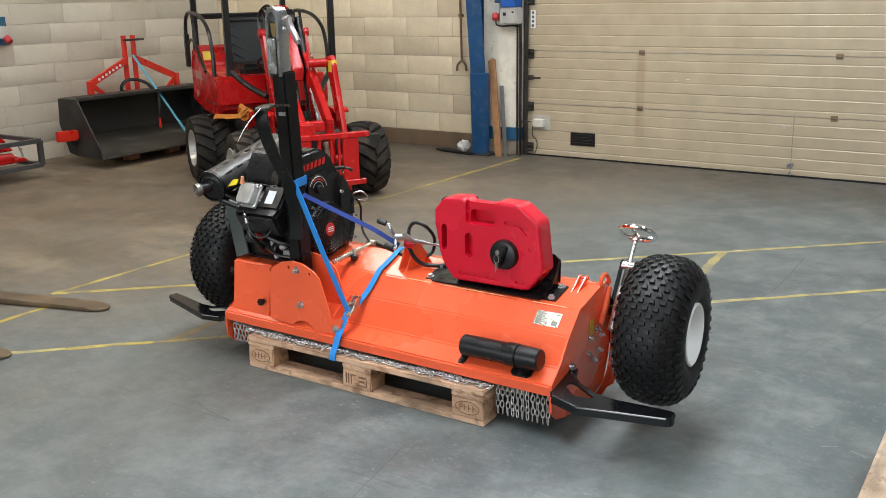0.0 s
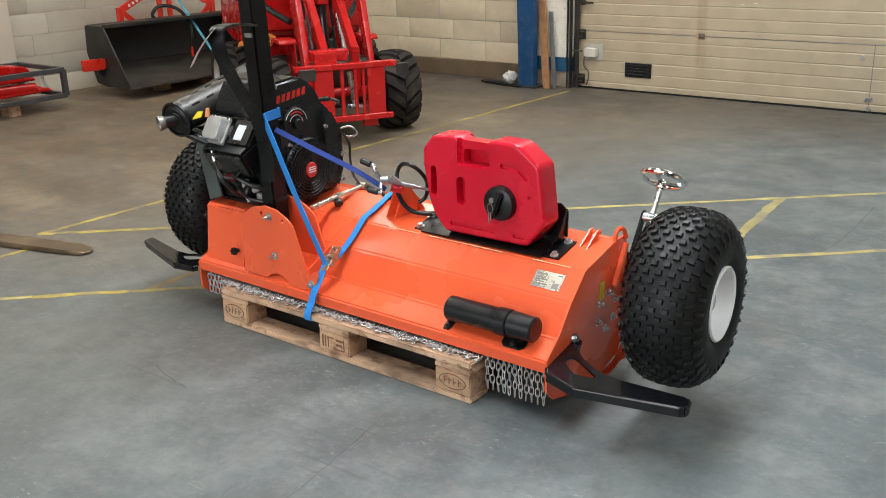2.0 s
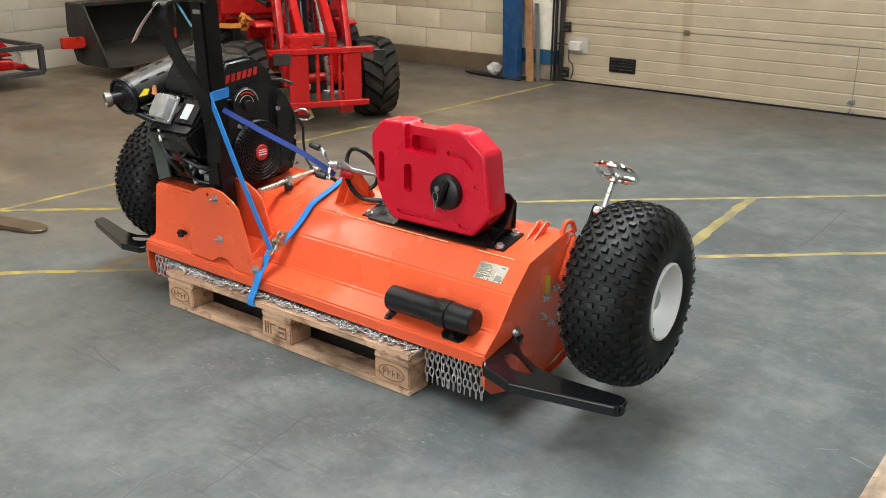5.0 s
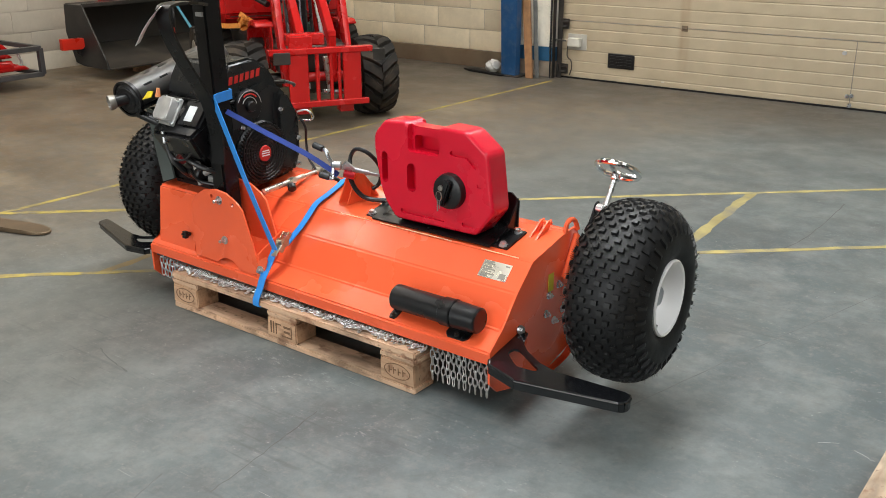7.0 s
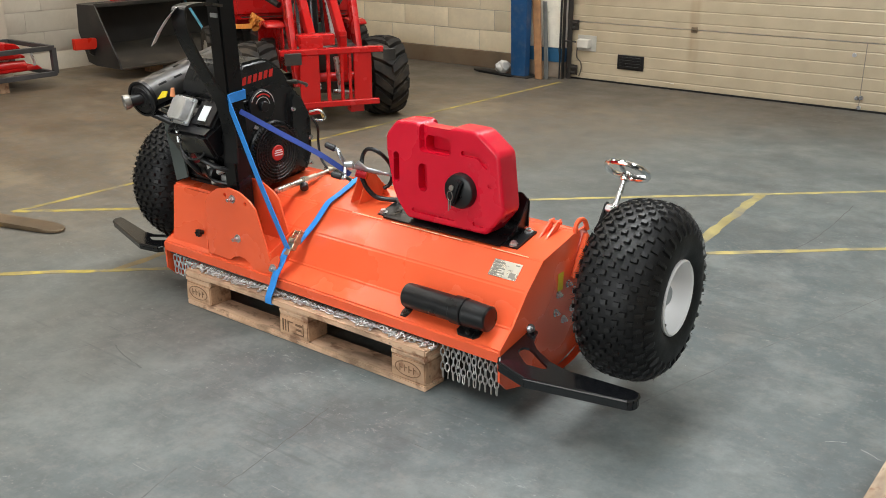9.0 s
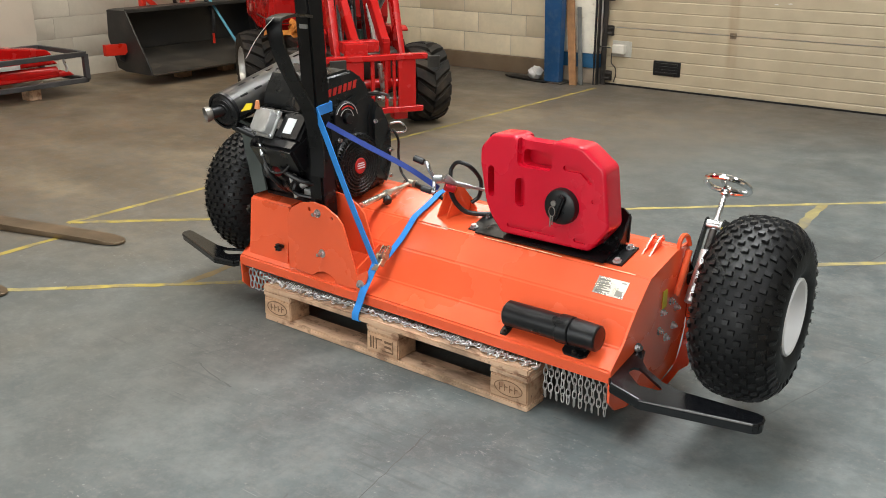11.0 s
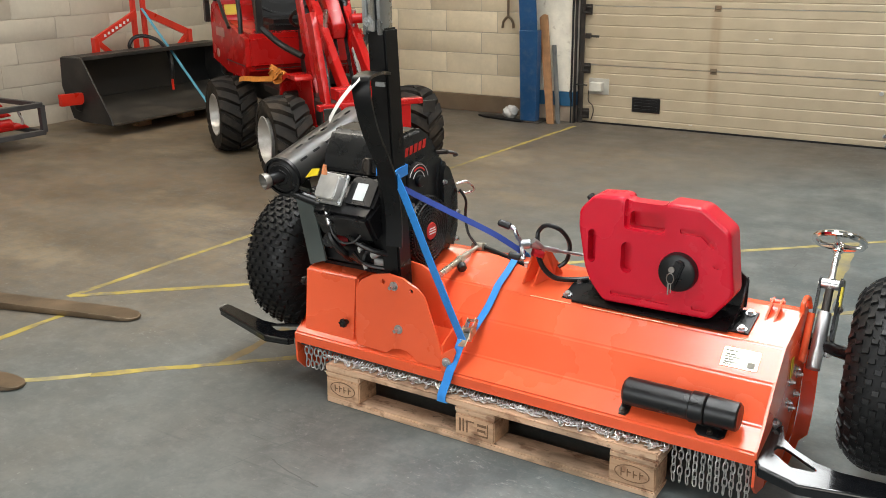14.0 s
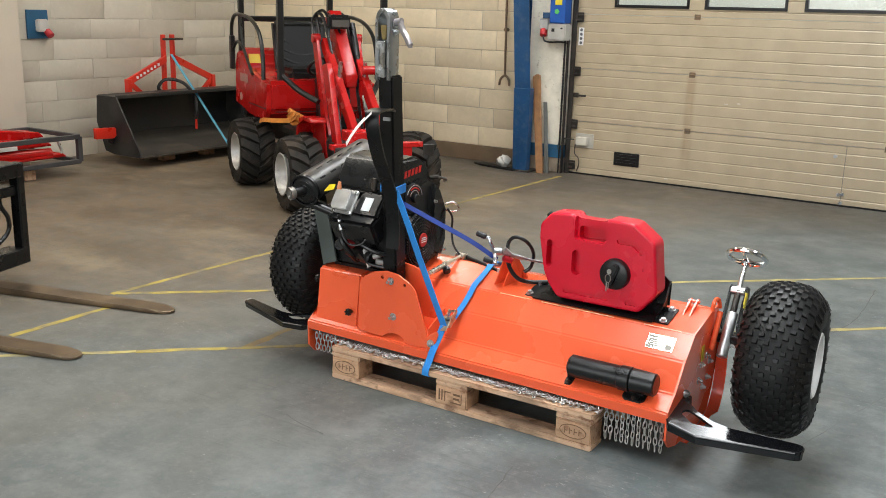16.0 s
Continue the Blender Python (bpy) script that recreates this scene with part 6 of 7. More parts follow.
# ---- lashing straps ----
bm = BM()
loop = [(0.204, 0.062, 0.84), (0.204, 0.09, 0.84), (0.206, 0.136, 0.84), (0.24, 0.136, 0.84), (0.274, 0.134, 0.838), (0.277, 0.10, 0.836), (0.280, 0.066, 0.834), (0.292, 0.040, 0.832)]
strap(bm, loop, (0, 0, 0.034), 0.004, 1)
strap(bm, [(0.302, 0.026, 0.842), (0.345, 0.026, 0.76), (0.425, 0.045, 0.55), (0.512, 0.075, 0.318)], (0.032, -0.009, 0.011), 0.003, 4)
strap(bm, [(0.512, 0.072, 0.318), (0.506, 0.040, 0.265), (0.498, 0.020, 0.226), (0.490, 0.012, 0.19), (0.482, -0.003, 0.150), (0.481, -0.004, 0.125)], (0.030, 0, 0), 0.003, 4)
strap(bm, [(0.481, -0.003, 0.125), (0.481, 0.02, 0.119), (0.481, 0.09, 0.118)], (0.036, 0, 0), 0.003, 2)
lash = solid("lashing_strap", bm, M_STRAP, "light blue lashing strap round the post, down to the pallet", "strap", at=(0.481, 0, 0.12))
bm = BM()
strap(bm, [(0.522, 0.118, 0.330), (0.535, 0.185, 0.385), (0.540, 0.225, 0.423), (0.538, 0.265, 0.452), (0.528, 0.33, 0.465), (0.516, 0.40, 0.480), (0.505, 0.455, 0.491), (0.500, 0.52, 0.486), (0.498, 0.56, 0.45)], (0.025, 0, 0), 0.003, 4)
part("strap_end", bm, M_STRAP, lash)
bm = BM()
RC = pose(0.522, 0.108, 0.338, 48, -12, -10)
box(bm, -0.019, -0.0155, -0.036, 0.042, -0.004, 0.015, 0.002, RC)
box(bm, 0.0155, 0.019, -0.036, 0.042, -0.004, 0.015, 0.002, RC)
for y in (-0.032, 0.0, 0.035):
    cyl(bm, RC @ Vector((-0.022, y, 0.007)), RC @ Vector((0.022, y, 0.007)), 0.005 if y else 0.009, 12)
box(bm, -0.0155, 0.0155, -0.036, 0.010, -0.003, 0.000, 0.001, RC)
box(bm, -0.0165, 0.0165, -0.060, -0.014, 0.012, 0.0155, 0.0015, RC)
for x in (-0.0175, 0.0175):
    cyl(bm, RC @ Vector((x - 0.0015, 0.0, 0.007)), RC @ Vector((x + 0.0015, 0.0, 0.007)), 0.016, 18)
part("ratchet", bm, mat("yellow_zinc_ratchet", (0.60, 0.52, 0.38), 0.32, 0.9, 0.15, 20), lash, "zinc ratchet buckle")
bm = BM()
strap(bm, [(0.280, 0.10, 0.782), (0.40, 0.160, 0.714), (0.52, 0.235, 0.640), (0.585, 0.280, 0.588), (0.615, 0.303, 0.560)], (-0.005, 0.006, 0.017), 0.003, 4)
solid("lashing_strap", bm, M_STRAP_DARK, "dark blue lashing strap from the post to the winch", "strap", at=(0.288, 0.10, 0.806))

# ---- fuel can ----
M_STEEL_KEY = mat("dull_key_steel", (0.34, 0.32, 0.29), 0.45, 0.9, 0.2, 30)
CY0, CY1 = 0.276, 0.376
can = thing("jerrycan", (1.06, 0.335, 0.462), "flat red plastic fuel can with a black screw cap", "fuel can")
OUT = [(0.832, 0.560), (0.808, 0.690), (0.810, 0.740), (0.856, 0.790), (0.944, 0.796), (0.966, 0.780), (1.072, 0.780), (1.088, 0.795), (1.190, 0.793), (1.274, 0.732), (1.296, 0.545),
       (1.231, 0.463), (0.897, 0.461), (0.854, 0.512)]


def fillet(pts, d):
    """Rounds each corner over a distance d."""
    out = []
    for i, p in enumerate(pts):
        p, a, b = Vector(p), Vector(pts[i - 1]), Vector(pts[(i + 1) % len(pts)])
        p0 = p + (a - p).normalized() * min(d, (a - p).length * 0.45)
        p1 = p + (b - p).normalized() * min(d, (b - p).length * 0.45)
        for k in range(5):
            t = k / 4
            out.append(tuple(p0 * (1 - t) ** 2 + p * 2 * t * (1 - t) + p1 * t * t))
    return out


def pillow(bm, pts, y0, y1, r):
    """A flat moulding with rounded rims, between two planes."""
    n = len(pts)
    nrm = []
    for i in range(n):
        a, b = Vector(pts[i - 1]), Vector(pts[(i + 1) % n])
        d = (b - a).normalized()
        nrm.append(Vector((-d.y, d.x)))
    area = sum(pts[i][0] * pts[(i + 1) % n][1] - pts[(i + 1) % n][0] * pts[i][1] for i in range(n))
    sg = 1 if area > 0 else -1
    rows = []
    steps = 5
    levels = [(r * (1 - math.sin(k * math.pi / 2 / steps)), y0 + r * (1 - math.cos(k * math.pi / 2 / steps))) for k in range(steps + 1)]
    levels += [(a, y0 + y1 - y) for a, y in reversed(levels)]
    for inset, y in levels:
        rows.append([bm.verts.new((p[0] + q.x * inset * sg, y, p[1] + q.y * inset * sg)) for p, q in zip(pts, nrm)])
    for a, b in zip(rows, rows[1:]):
        for i in range(n):
            k = (i + 1) % n
            bm.faces.new((a[i], a[k], b[k], b[i]))
    bm.faces.new(rows[0])
    bm.faces.new(rows[-1])


def stadium(x0, x1, z0, z1, r):
    out = []
    for cx, cz, a0 in ((x1 - r, z1 - r, 0), (x0 + r, z1 - r, 90), (x0 + r, z0 + r, 180), (x1 - r, z0 + r, 270)):
        out += [(cx + r * math.cos(radians(a0 + 18 * k)), cz + r * math.sin(radians(a0 + 18 * k))) for k in range(6)]
    return out


bm = BM()
pillow(bm, fillet(OUT, 0.016), CY0, CY1, 0.012)
cuts = []


def cutter(x0, x1, z0, z1, y0, y1, r, m=None):
    c = BM()
    prism(c, stadium(x0, x1, z0, z1, r), "y", y0, y1, 0, m)
    cuts.append(c)


cutter(0.956, 1.086, 0.698, 0.850, 0.2, CY0 + 0.024, 0.016)      # grip set back on both faces
cutter(0.956, 1.086, 0.698, 0.850, CY1 - 0.024, 0.5, 0.016)
cutter(0.966, 1.076, 0.700, 0.752, 0.2, CY1 - 0.036, 0.014)      # finger pocket under the grip
cutter(0.951, 0.988, 0.565, 0.660, 0.2, CY0 + 0.034, 0.017)     # upright recess
cutter(0.843, 0.868, 0.580, 0.684, 0.2, CY0 + 0.040, 0.012)     # end slot
cutter(0.922, 1.108, 0.487, 0.502, 0.2, CY0 + 0.007, 0.007)     # moulded lines
cutter(1.176, 1.222, 0.486, 0.500, 0.2, CY0 + 0.007, 0.0065)
cutter(1.128, 1.196, 0.709, 0.727, 0.2, CY0 + 0.009, 0.0088)
cutter(-0.008, 0.052, -0.009, 0.009, 0.2, CY0 + 0.009, 0.0088, pose(1.194, 0, 0.717, 0, 42, 0))
for x, z in ((1.242, 0.628),):
    cutter(x - 0.009, x + 0.009, z - 0.006, z + 0.006, 0.2, CY0 + 0.005, 0.0055)
bm = carve(bm, cuts)
body = part("can_body", bm, M_RED_PLASTIC, can)
mod = body.modifiers.new("edge", "BEVEL")
mod.width, mod.segments, mod.limit_method, mod.angle_limit = 0.006, 4, "ANGLE", radians(40)
mod = body.modifiers.new("flat_faces", "WEIGHTED_NORMAL")
mod.weight, mod.keep_sharp = 90, True
bm = BM()
CP = Vector((1.133, CY0, 0.597))
lathe(bm, [(0.0, -0.026), (0.047, -0.026), (0.055, -0.022), (0.058, -0.012), (0.059, 0.006), (0.0, 0.006)], CP, (0, 1, 0), 40, close=False)
cap = part("screw_cap", bm, M_BLACK_PLASTIC, can, "black plastic screw cap")
bm = BM()
box(bm, -0.045, 0.045, -0.046, -0.028, -0.013, 0.013, 0.005, Matrix.Translation(CP) @ pose(0, 0, 0, 0, -70, 0), 2)
part("cap_grip", bm, M_BLACK_PLASTIC, cap)
bm = BM()
cyl(bm, CP + Vector((-0.006, -0.046, 0.018)), CP + Vector((-0.006, -0.052, 0.018)), 0.009, 14)
pipe(bm, [CP + Vector((-0.006 + 0.011 * math.cos(a), -0.058, -0.006 + 0.016 * math.sin(a))) for a in [2 * math.pi * k / 10 for k in range(10)]], 0.0016, 6, closed=True, smooth=1)
box(bm, CP.x - 0.012, CP.x - 0.008, CP.y - 0.06, CP.y - 0.058, CP.z - 0.055, CP.z - 0.02)
box(bm, CP.x - 0.004, CP.x - 0.001, CP.y - 0.060, CP.y - 0.058, CP.z - 0.047, CP.z - 0.02, 0, None)
part("key", bm, M_STEEL_KEY, cap, "small keys hanging from the cap lock")
bm = BM()
cyl(bm, (0.838, 0.335, 0.752), (0.818, 0.335, 0.774), 0.013, 14, bev=0.003)
part("vent_cap", bm, M_BLACK_PLASTIC, can, "black vent cap")
can.location.x += 0.004
can.scale = (1.004, 1.0, 1.015)

# ---- wheel loader ----
LM = pose(-2.10, 2.87, 0, 0, 0, -31.5)
loader = thing("wheel_loader", label="small red articulated wheel loader with black safety frame and seat", category="wheel loader", local=LM)
M_TRACTOR_RUBBER = mat("dusty_tractor_tyre", (0.018, 0.016, 0.014), 0.75, 0, 0.25, 9, 0.12, 120, second=(0.085, 0.062, 0.042), amount=0.7, second_scale=6, spec=0.25)
M_RIM = mat("grey_rim_paint", (0.52, 0.51, 0.49), 0.36, 0.5, 0.15, 8, second=(0.17, 0.12, 0.075), amount=0.7, second_scale=7)


def lug_tyre(bm, cx, cy, r, hw, s):
    z = r
    prof = [(0.155, -hw * 0.86), (0.18, -hw * 0.96), (0.225, -hw), (r - 0.045, -hw * 0.93), (r - 0.032, -hw * 0.6), (r - 0.028, 0)]
    prof = prof + [(a, -b) for a, b in reversed(prof[:-1])]
    lathe(bm, prof, (cx, cy, z), (0, 1, 0), 44, close=False)


def tyre_lugs(bm, cx, cy, r, hw):
    z = r
    n = 17
    for side in (-1, 1):
        for k in range(n):
            a0 = 2 * math.pi * (k + (0.5 if side > 0 else 0)) / n
            steps = 5
            ring = []
            for i in range(steps + 1):
                f = i / steps
                y = side * hw * (0.02 + 0.98 * f)
                an = a0 - 0.36 * f
                base = r - 0.028 - 0.018 * max(f - 0.55, 0) / 0.45
                w = 0.050 + 0.02 * f
                row = []
                for rad, ww in ((base - 0.012, w * 1.0), (base + 0.030 - 0.008 * f, w * 0.66)):
                    for sg in (-1, 1):
                        aa = an + sg * ww / 2 / r * 1.6
                        row.append(bm.verts.new((cx + rad * math.sin(aa), cy + y, z + rad * math.cos(aa))))
                ring.append([row[0], row[2], row[3], row[1]])
            for p, q in zip(ring, ring[1:]):
                for j in range(3):
                    bm.faces.new((p[j], q[j], q[j + 1], p[j + 1]))
            bm.faces.new(ring[0])
            bm.faces.new(ring[-1])


TR = 0.292
for wx in (0.0, -1.22):
    for s in (-1, 1):
        cy = s * (0.525 if wx < -1 else 0.472)
        THW = 0.148 if wx < -1 else 0.130
        bm = BM()
        lathe(bm, [(0.165, s * 0.140), (0.158, s * 0.144), (0.150, s * 0.132), (0.140, s * 0.06), (0.11, s * 0.02), (0.07, s * 0.035), (0.05, s * 0.06), (0, s * 0.062)], (wx, cy, TR), (0, 1, 0), 32, close=False)
        lathe(bm, [(0.16, -s * 0.115), (0.15, s * 0.11)], (wx, cy, TR), (0, 1, 0), 32, close=False)
        wheel = part("wheel", bm, M_RIM, loader, "grey steel wheel rim")
        bm = BM()
        lug_tyre(bm, wx, cy, TR, THW, s)
        part("tyre", bm, M_TRACTOR_RUBBER, wheel, "dusty black chevron tyre")
        bm = BM()
        tyre_lugs(bm, wx, cy, TR, THW)
        part("tread", bm, M_TRACTOR_RUBBER, wheel, "chevron tread lugs", "stuff")
    bm = BM()
    cyl(bm, (wx, -0.50, TR), (wx, 0.50, TR), 0.055, 14)
    box(bm, wx - 0.12, wx + 0.12, -0.14, 0.14, 0.20, 0.42, 0.03)
    part("axle", bm, M_STEEL_DARK, loader)
# chassis and rear body
bm = BM()
box(bm, -1.75, -0.55, -0.30, 0.30, 0.38, 0.58, 0.02)
box(bm, -0.55, 0.20, -0.26, 0.26, 0.36, 0.56, 0.02)
part("chassis", bm, M_STEEL_DARK, loader)
bm = BM()
prism(bm, [(-1.95, 0.62), (-1.93, 1.00), (-1.87, 1.12), (-1.76, 1.16), (-1.64, 1.12), (-1.58, 1.00), (-1.52, 0.965), (-0.82, 0.92), (-0.82, 0.66), (-0.95, 0.62), (-1.0, 0.56), (-1.45, 0.56), (-1.50, 0.64), (-1.62, 0.66)], "y", -0.48, 0.48, bev=0.045, seg=4)
body = part("body", bm, M_LOADER_RED, loader, "red painted engine hood")
bm = BM()
box(bm, -1.44, -0.88, -0.484, -0.4805, 0.685, 0.693)
box(bm, -0.818, -0.812, -0.42, 0.42, 0.665, 0.672)
part("panel_joint", bm, M_STEEL_DARK, body)
bm = BM()
slab(bm, [(-1.622, -0.43, 1.100), (-1.622, -0.33, 1.100), (-1.582, -0.33, 1.020), (-1.582, -0.43, 1.020)], 0.004)
part("yellow_sticker", bm, mat("yellow_warning", (0.72, 0.50, 0.02), 0.5), body)
bm = BM()
cyl(bm, (-1.70, -0.488, 0.72), (-1.70, -0.481, 0.72), 0.035, 18)
box(bm, -1.72, -1.45, -0.486, -0.482, 0.86, 0.93)
part("worn_badge", bm, mat("faded_badge", (0.42, 0.20, 0.17), 0.6), body, "faded badge bar")
bm = BM()
box(bm, -2.05, -1.93, -0.40, 0.40, 0.50, 1.0, 0.02)
part("counterweight", bm, M_BLACK, loader, "black rear counterweight")
# footwell, fenders
for s in (-1, 1):
    bm = BM()
    a = [(-0.42, 0.52), (-0.38, 0.66), (-0.24, 0.70), (-0.06, 0.70), (-0.02, 0.68), (-0.02, 0.665), (-0.22, 0.675), (-0.34, 0.63), (-0.38, 0.50)]
    prism(bm, a, "y", s * 0.24, s * 0.37, bev=0.004)
    slab(bm, [(-0.35, s * 0.26, 0.36), (0.06, s * 0.26, 0.36), (-0.02, s * 0.26, 0.67), (-0.35, s * 0.26, 0.66)], 0.01)
    part("fender", bm, M_LOADER_RED, loader)
bm = BM()
box(bm, -0.85, -0.30, -0.36, 0.36, 0.50, 0.56, 0.01)
part("footplate", bm, M_STEEL_DARK, loader)
# seat
bm = BM()
box(bm, -1.44, -0.96, -0.25, 0.25, 0.88, 1.01, 0.04, None, 3)
M_SEAT = mat("worn_seat_vinyl", (0.006, 0.006, 0.006), 0.42, 0, 0.2, 10, 0.1, 90, spec=0.35)
seat = part("seat", bm, M_SEAT, loader, "black moulded driver's seat")
bm = BM()
prism(bm, [(-1.36, 0.94), (-1.46, 0.96), (-1.58, 1.38), (-1.53, 1.41), (-1.46, 1.38)], "y", -0.24, 0.24, bev=0.03, seg=3)
part("backrest", bm, M_SEAT, seat)
for k in range(4):
    z = 1.04 + 0.08 * k
    x = -1.385 - (z - 0.94) * 0.25
    bm = BM()
    pipe(bm, [(x + 0.015, -0.20, z + 0.05), (x + 0.02, -0.10, z), (x + 0.02, 0, z - 0.012), (x + 0.02, 0.10, z), (x + 0.015, 0.20, z + 0.05)], 0.013, 6)
    part("seat_rib", bm, M_SEAT, seat)
# steering column and levers
bm = BM()
prism(bm, [(-0.62, 0.55), (-0.50, 0.55), (-0.58, 0.98), (-0.68, 0.96)], "y", -0.13, 0.13, bev=0.015)
part("steering_column", bm, M_BLACK_PLASTIC, loader)
bm = BM()
d, u, v = basis((-0.6, 0, 1))
c0 = Vector((-0.68, 0, 1.05))
pipe(bm, [c0 + (u * math.cos(a) + v * math.sin(a)) * 0.17 for a in [2 * math.pi * k / 20 for k in range(20)]], 0.013, 8, closed=True, smooth=1)
for k in range(3):
    a = 2 * math.pi * k / 3
    pipe(bm, [c0 - d * 0.03, c0 + (u * math.cos(a) + v * math.sin(a)) * 0.17], 0.010, 6, smooth=0)
cyl(bm, c0 - d * 0.12, c0 - d * 0.02, 0.02, 10)
part("steering_wheel", bm, M_BLACK_PLASTIC, loader)
# safety frame: hoops and posts
M_FRAME = mat("black_frame_paint", (0.007, 0.007, 0.007), 0.36, 0, 0.2, 9)
bm = BM()
for s in (-1, 1):
    pipe(bm, [(-1.93, s * 0.50, 1.0), (-1.95, s * 0.50, 1.22), (-1.90, s * 0.50, 1.38), (-1.72, s * 0.50, 1.44), (-1.26, s * 0.50, 1.41), (-0.98, s * 0.50, 1.30), (-0.88, s * 0.50, 1.12), (-0.87, s * 0.50, 0.93)], 0.017, 8)
    pipe(bm, [(-1.90, s * 0.50, 1.13), (-1.75, s * 0.50, 1.20), (-1.55, s * 0.50, 1.17), (-1.36, s * 0.50, 1.04), (-1.22, s * 0.50, 0.95)], 0.014, 8)
    pipe(bm, [(-1.62, s * 0.50, 1.43), (-1.54, s * 0.50, 1.18)], 0.013, 8, smooth=0)
    box(bm, -1.97, -1.90, s * 0.50 - 0.02, s * 0.50 + 0.02, 0.95, 1.25, 0.006)
part("guard_rail", bm, M_FRAME, loader, "black tubular side guard")
for px, py, top in ((-0.57, -0.44, 2.15), (-0.57, 0.44, 2.15), (-1.82, -0.44, 2.15), (-1.82, 0.40, 2.15)):
    bm = BM()
    box(bm, px - 0.028, px + 0.028, py - 0.024, py + 0.024, 0.95, top, 0.006)
    if px > -1:
        pipe(bm, [(px, py, 1.0), (px + 0.10, py * 0.75, 0.88), (px + 0.28, py * 0.5, 0.80)], 0.024, 8)
    part("frame_post", bm, M_FRAME, loader)
bm = BM()
box(bm, -1.85, -1.79, -0.44, 0.44, 1.38, 1.43, 0.01)
part("cross_bar", bm, M_FRAME, loader)
bm = BM()
box(bm, -1.86, -0.53, -0.50, 0.50, 2.15, 2.20, 0.01)
part("canopy", bm, M_FRAME, loader)
# lifting arms
for s in (-1, 1):
    bm = BM()
    prism(bm, [(-0.54, 1.27), (-0.48, 1.31), (-0.43, 1.27), (-0.21, 0.66), (-0.06, 0.44), (-0.18, 0.42), (-0.32, 0.64)], "y", s * 0.175 - 0.012, s * 0.175 + 0.012, bev=0.004)
    part("tower_plate", bm, M_LOADER_RED, loader)
    bm = BM()
    box(bm, -0.045, 0.045, -0.028, 0.028, 0, 0.98, 0.006, Matrix.Translation((-0.46, s * 0.110, 1.26)) @ pose(0, 0, 0, 0, 180 - 47, 0))
    box(bm, 0.20, 0.28, s * 0.110 - 0.026, s * 0.110 + 0.026, 0.30, 0.66, 0.006)
    part("lift_arm", bm, M_LOADER_RED, loader)
    bm = BM()
    cyl(bm, (-0.22, s * 0.10, 0.55), (-0.14, s * 0.10, 0.98), 0.034, 14)
    part("lift_cylinder", bm, M_LOADER_RED, loader)
    bm = BM()
    cyl(bm, (-0.14, s * 0.10, 0.98), (-0.10, s * 0.10, 1.12), 0.017, 10)
    part("cylinder_rod", bm, M_ZINC, loader)
    for z, x in ((1.285, -0.48), (0.46, -0.10)):
        bm = BM()
        cyl(bm, (x, s * 0.145, z), (x, s * 0.205, z), 0.036, 14)
        part("pin", bm, M_LOADER_RED, loader)
bm = BM()
prism(bm, [(-0.66, 1.40), (-0.58, 1.50), (-0.50, 1.50), (-0.44, 1.40), (-0.12, 1.02), (-0.14, 0.92), (-0.22, 0.93)], "y", -0.048, 0.048, bev=0.01)
part("boom", bm, M_LOADER_RED, loader, "red boom block")
bm = BM()
cyl(bm, (-0.42, 0.10, 1.40), (-0.20, 0.10, 0.95), 0.030, 14)
part("tilt_cylinder", bm, M_BLACK, loader, "black tilt cylinder")
bm = BM()
cyl(bm, (-0.20, 0.10, 0.95), (0.02, 0.10, 0.60), 0.016, 12)
part("cylinder_rod", bm, M_ZINC, loader)
for s in (-1, 1):
    bm = BM()
    prism(bm, [(-0.10, 1.10), (0.02, 1.12), (0.06, 1.04), (0.34, 0.30), (0.24, 0.28), (-0.04, 0.98)], "y", s * 0.235 - 0.02, s * 0.235 + 0.02, bev=0.006)
    part("front_link", bm, M_LOADER_RED, loader)
bm = BM()
cyl(bm, (-0.06, 0.06, 1.06), (-0.06, 0.27, 1.06), 0.034, 14)
part("cross_shaft", bm, M_LOADER_RED, loader)
bm = BM()
cyl(bm, (0.24, -0.20, 0.34), (0.24, 0.26, 0.34), 0.034, 14)
part("cross_shaft", bm, M_LOADER_RED, loader)
bm = BM()
box(bm, 0.30, 0.40, -0.24, 0.02, 0.58, 0.66, 0.008)
part("hitch_block", bm, M_LOADER_RED, loader)
bm = BM()
box(bm, -0.03, 0.05, 0.214, 0.260, 0.99, 1.08)
part("yellow_sticker", bm, mat("yellow_arm_label", (0.72, 0.52, 0.03), 0.5), loader)
bm = BM()
for y in (-0.12, -0.02, 0.06):
    pipe(bm, [(-0.55, y, 1.32), (-0.56, y - 0.02, 1.46), (-0.46, y, 1.44), (-0.30, y + 0.02, 1.15), (-0.15, y, 0.85), (0.0, y - 0.02, 0.62), (0.10, y, 0.45)], 0.013, 7)
pipe(bm, [(-0.50, -0.18, 1.25), (-0.58, -0.17, 1.42), (-0.50, -0.12, 1.50), (-0.40, -0.10, 1.44), (-0.34, -0.12, 1.30)], 0.012, 7)
part("hydraulic_hose", bm, M_BLACK_PLASTIC, loader, "black hydraulic hoses", "stuff")
bm = BM()
for x, y, z in ((-0.22, -0.12, 0.74), (-0.19, 0.06, 0.60), (0.0, -0.08, 0.52)):
    cyl(bm, (x, y, z), (x + 0.03, y, z + 0.07), 0.020, 8)
part("coupling", bm, mat("green_coupling", (0.10, 0.20, 0.16), 0.5, 0.4), loader)
bm = BM()
box(bm, -0.40, -0.31, -0.12, 0.06, 1.36, 1.47, 0.02, None, 2)
lamp = part("work_lamp", bm, M_BLACK_PLASTIC, loader, "black work lamp")
bm = BM()
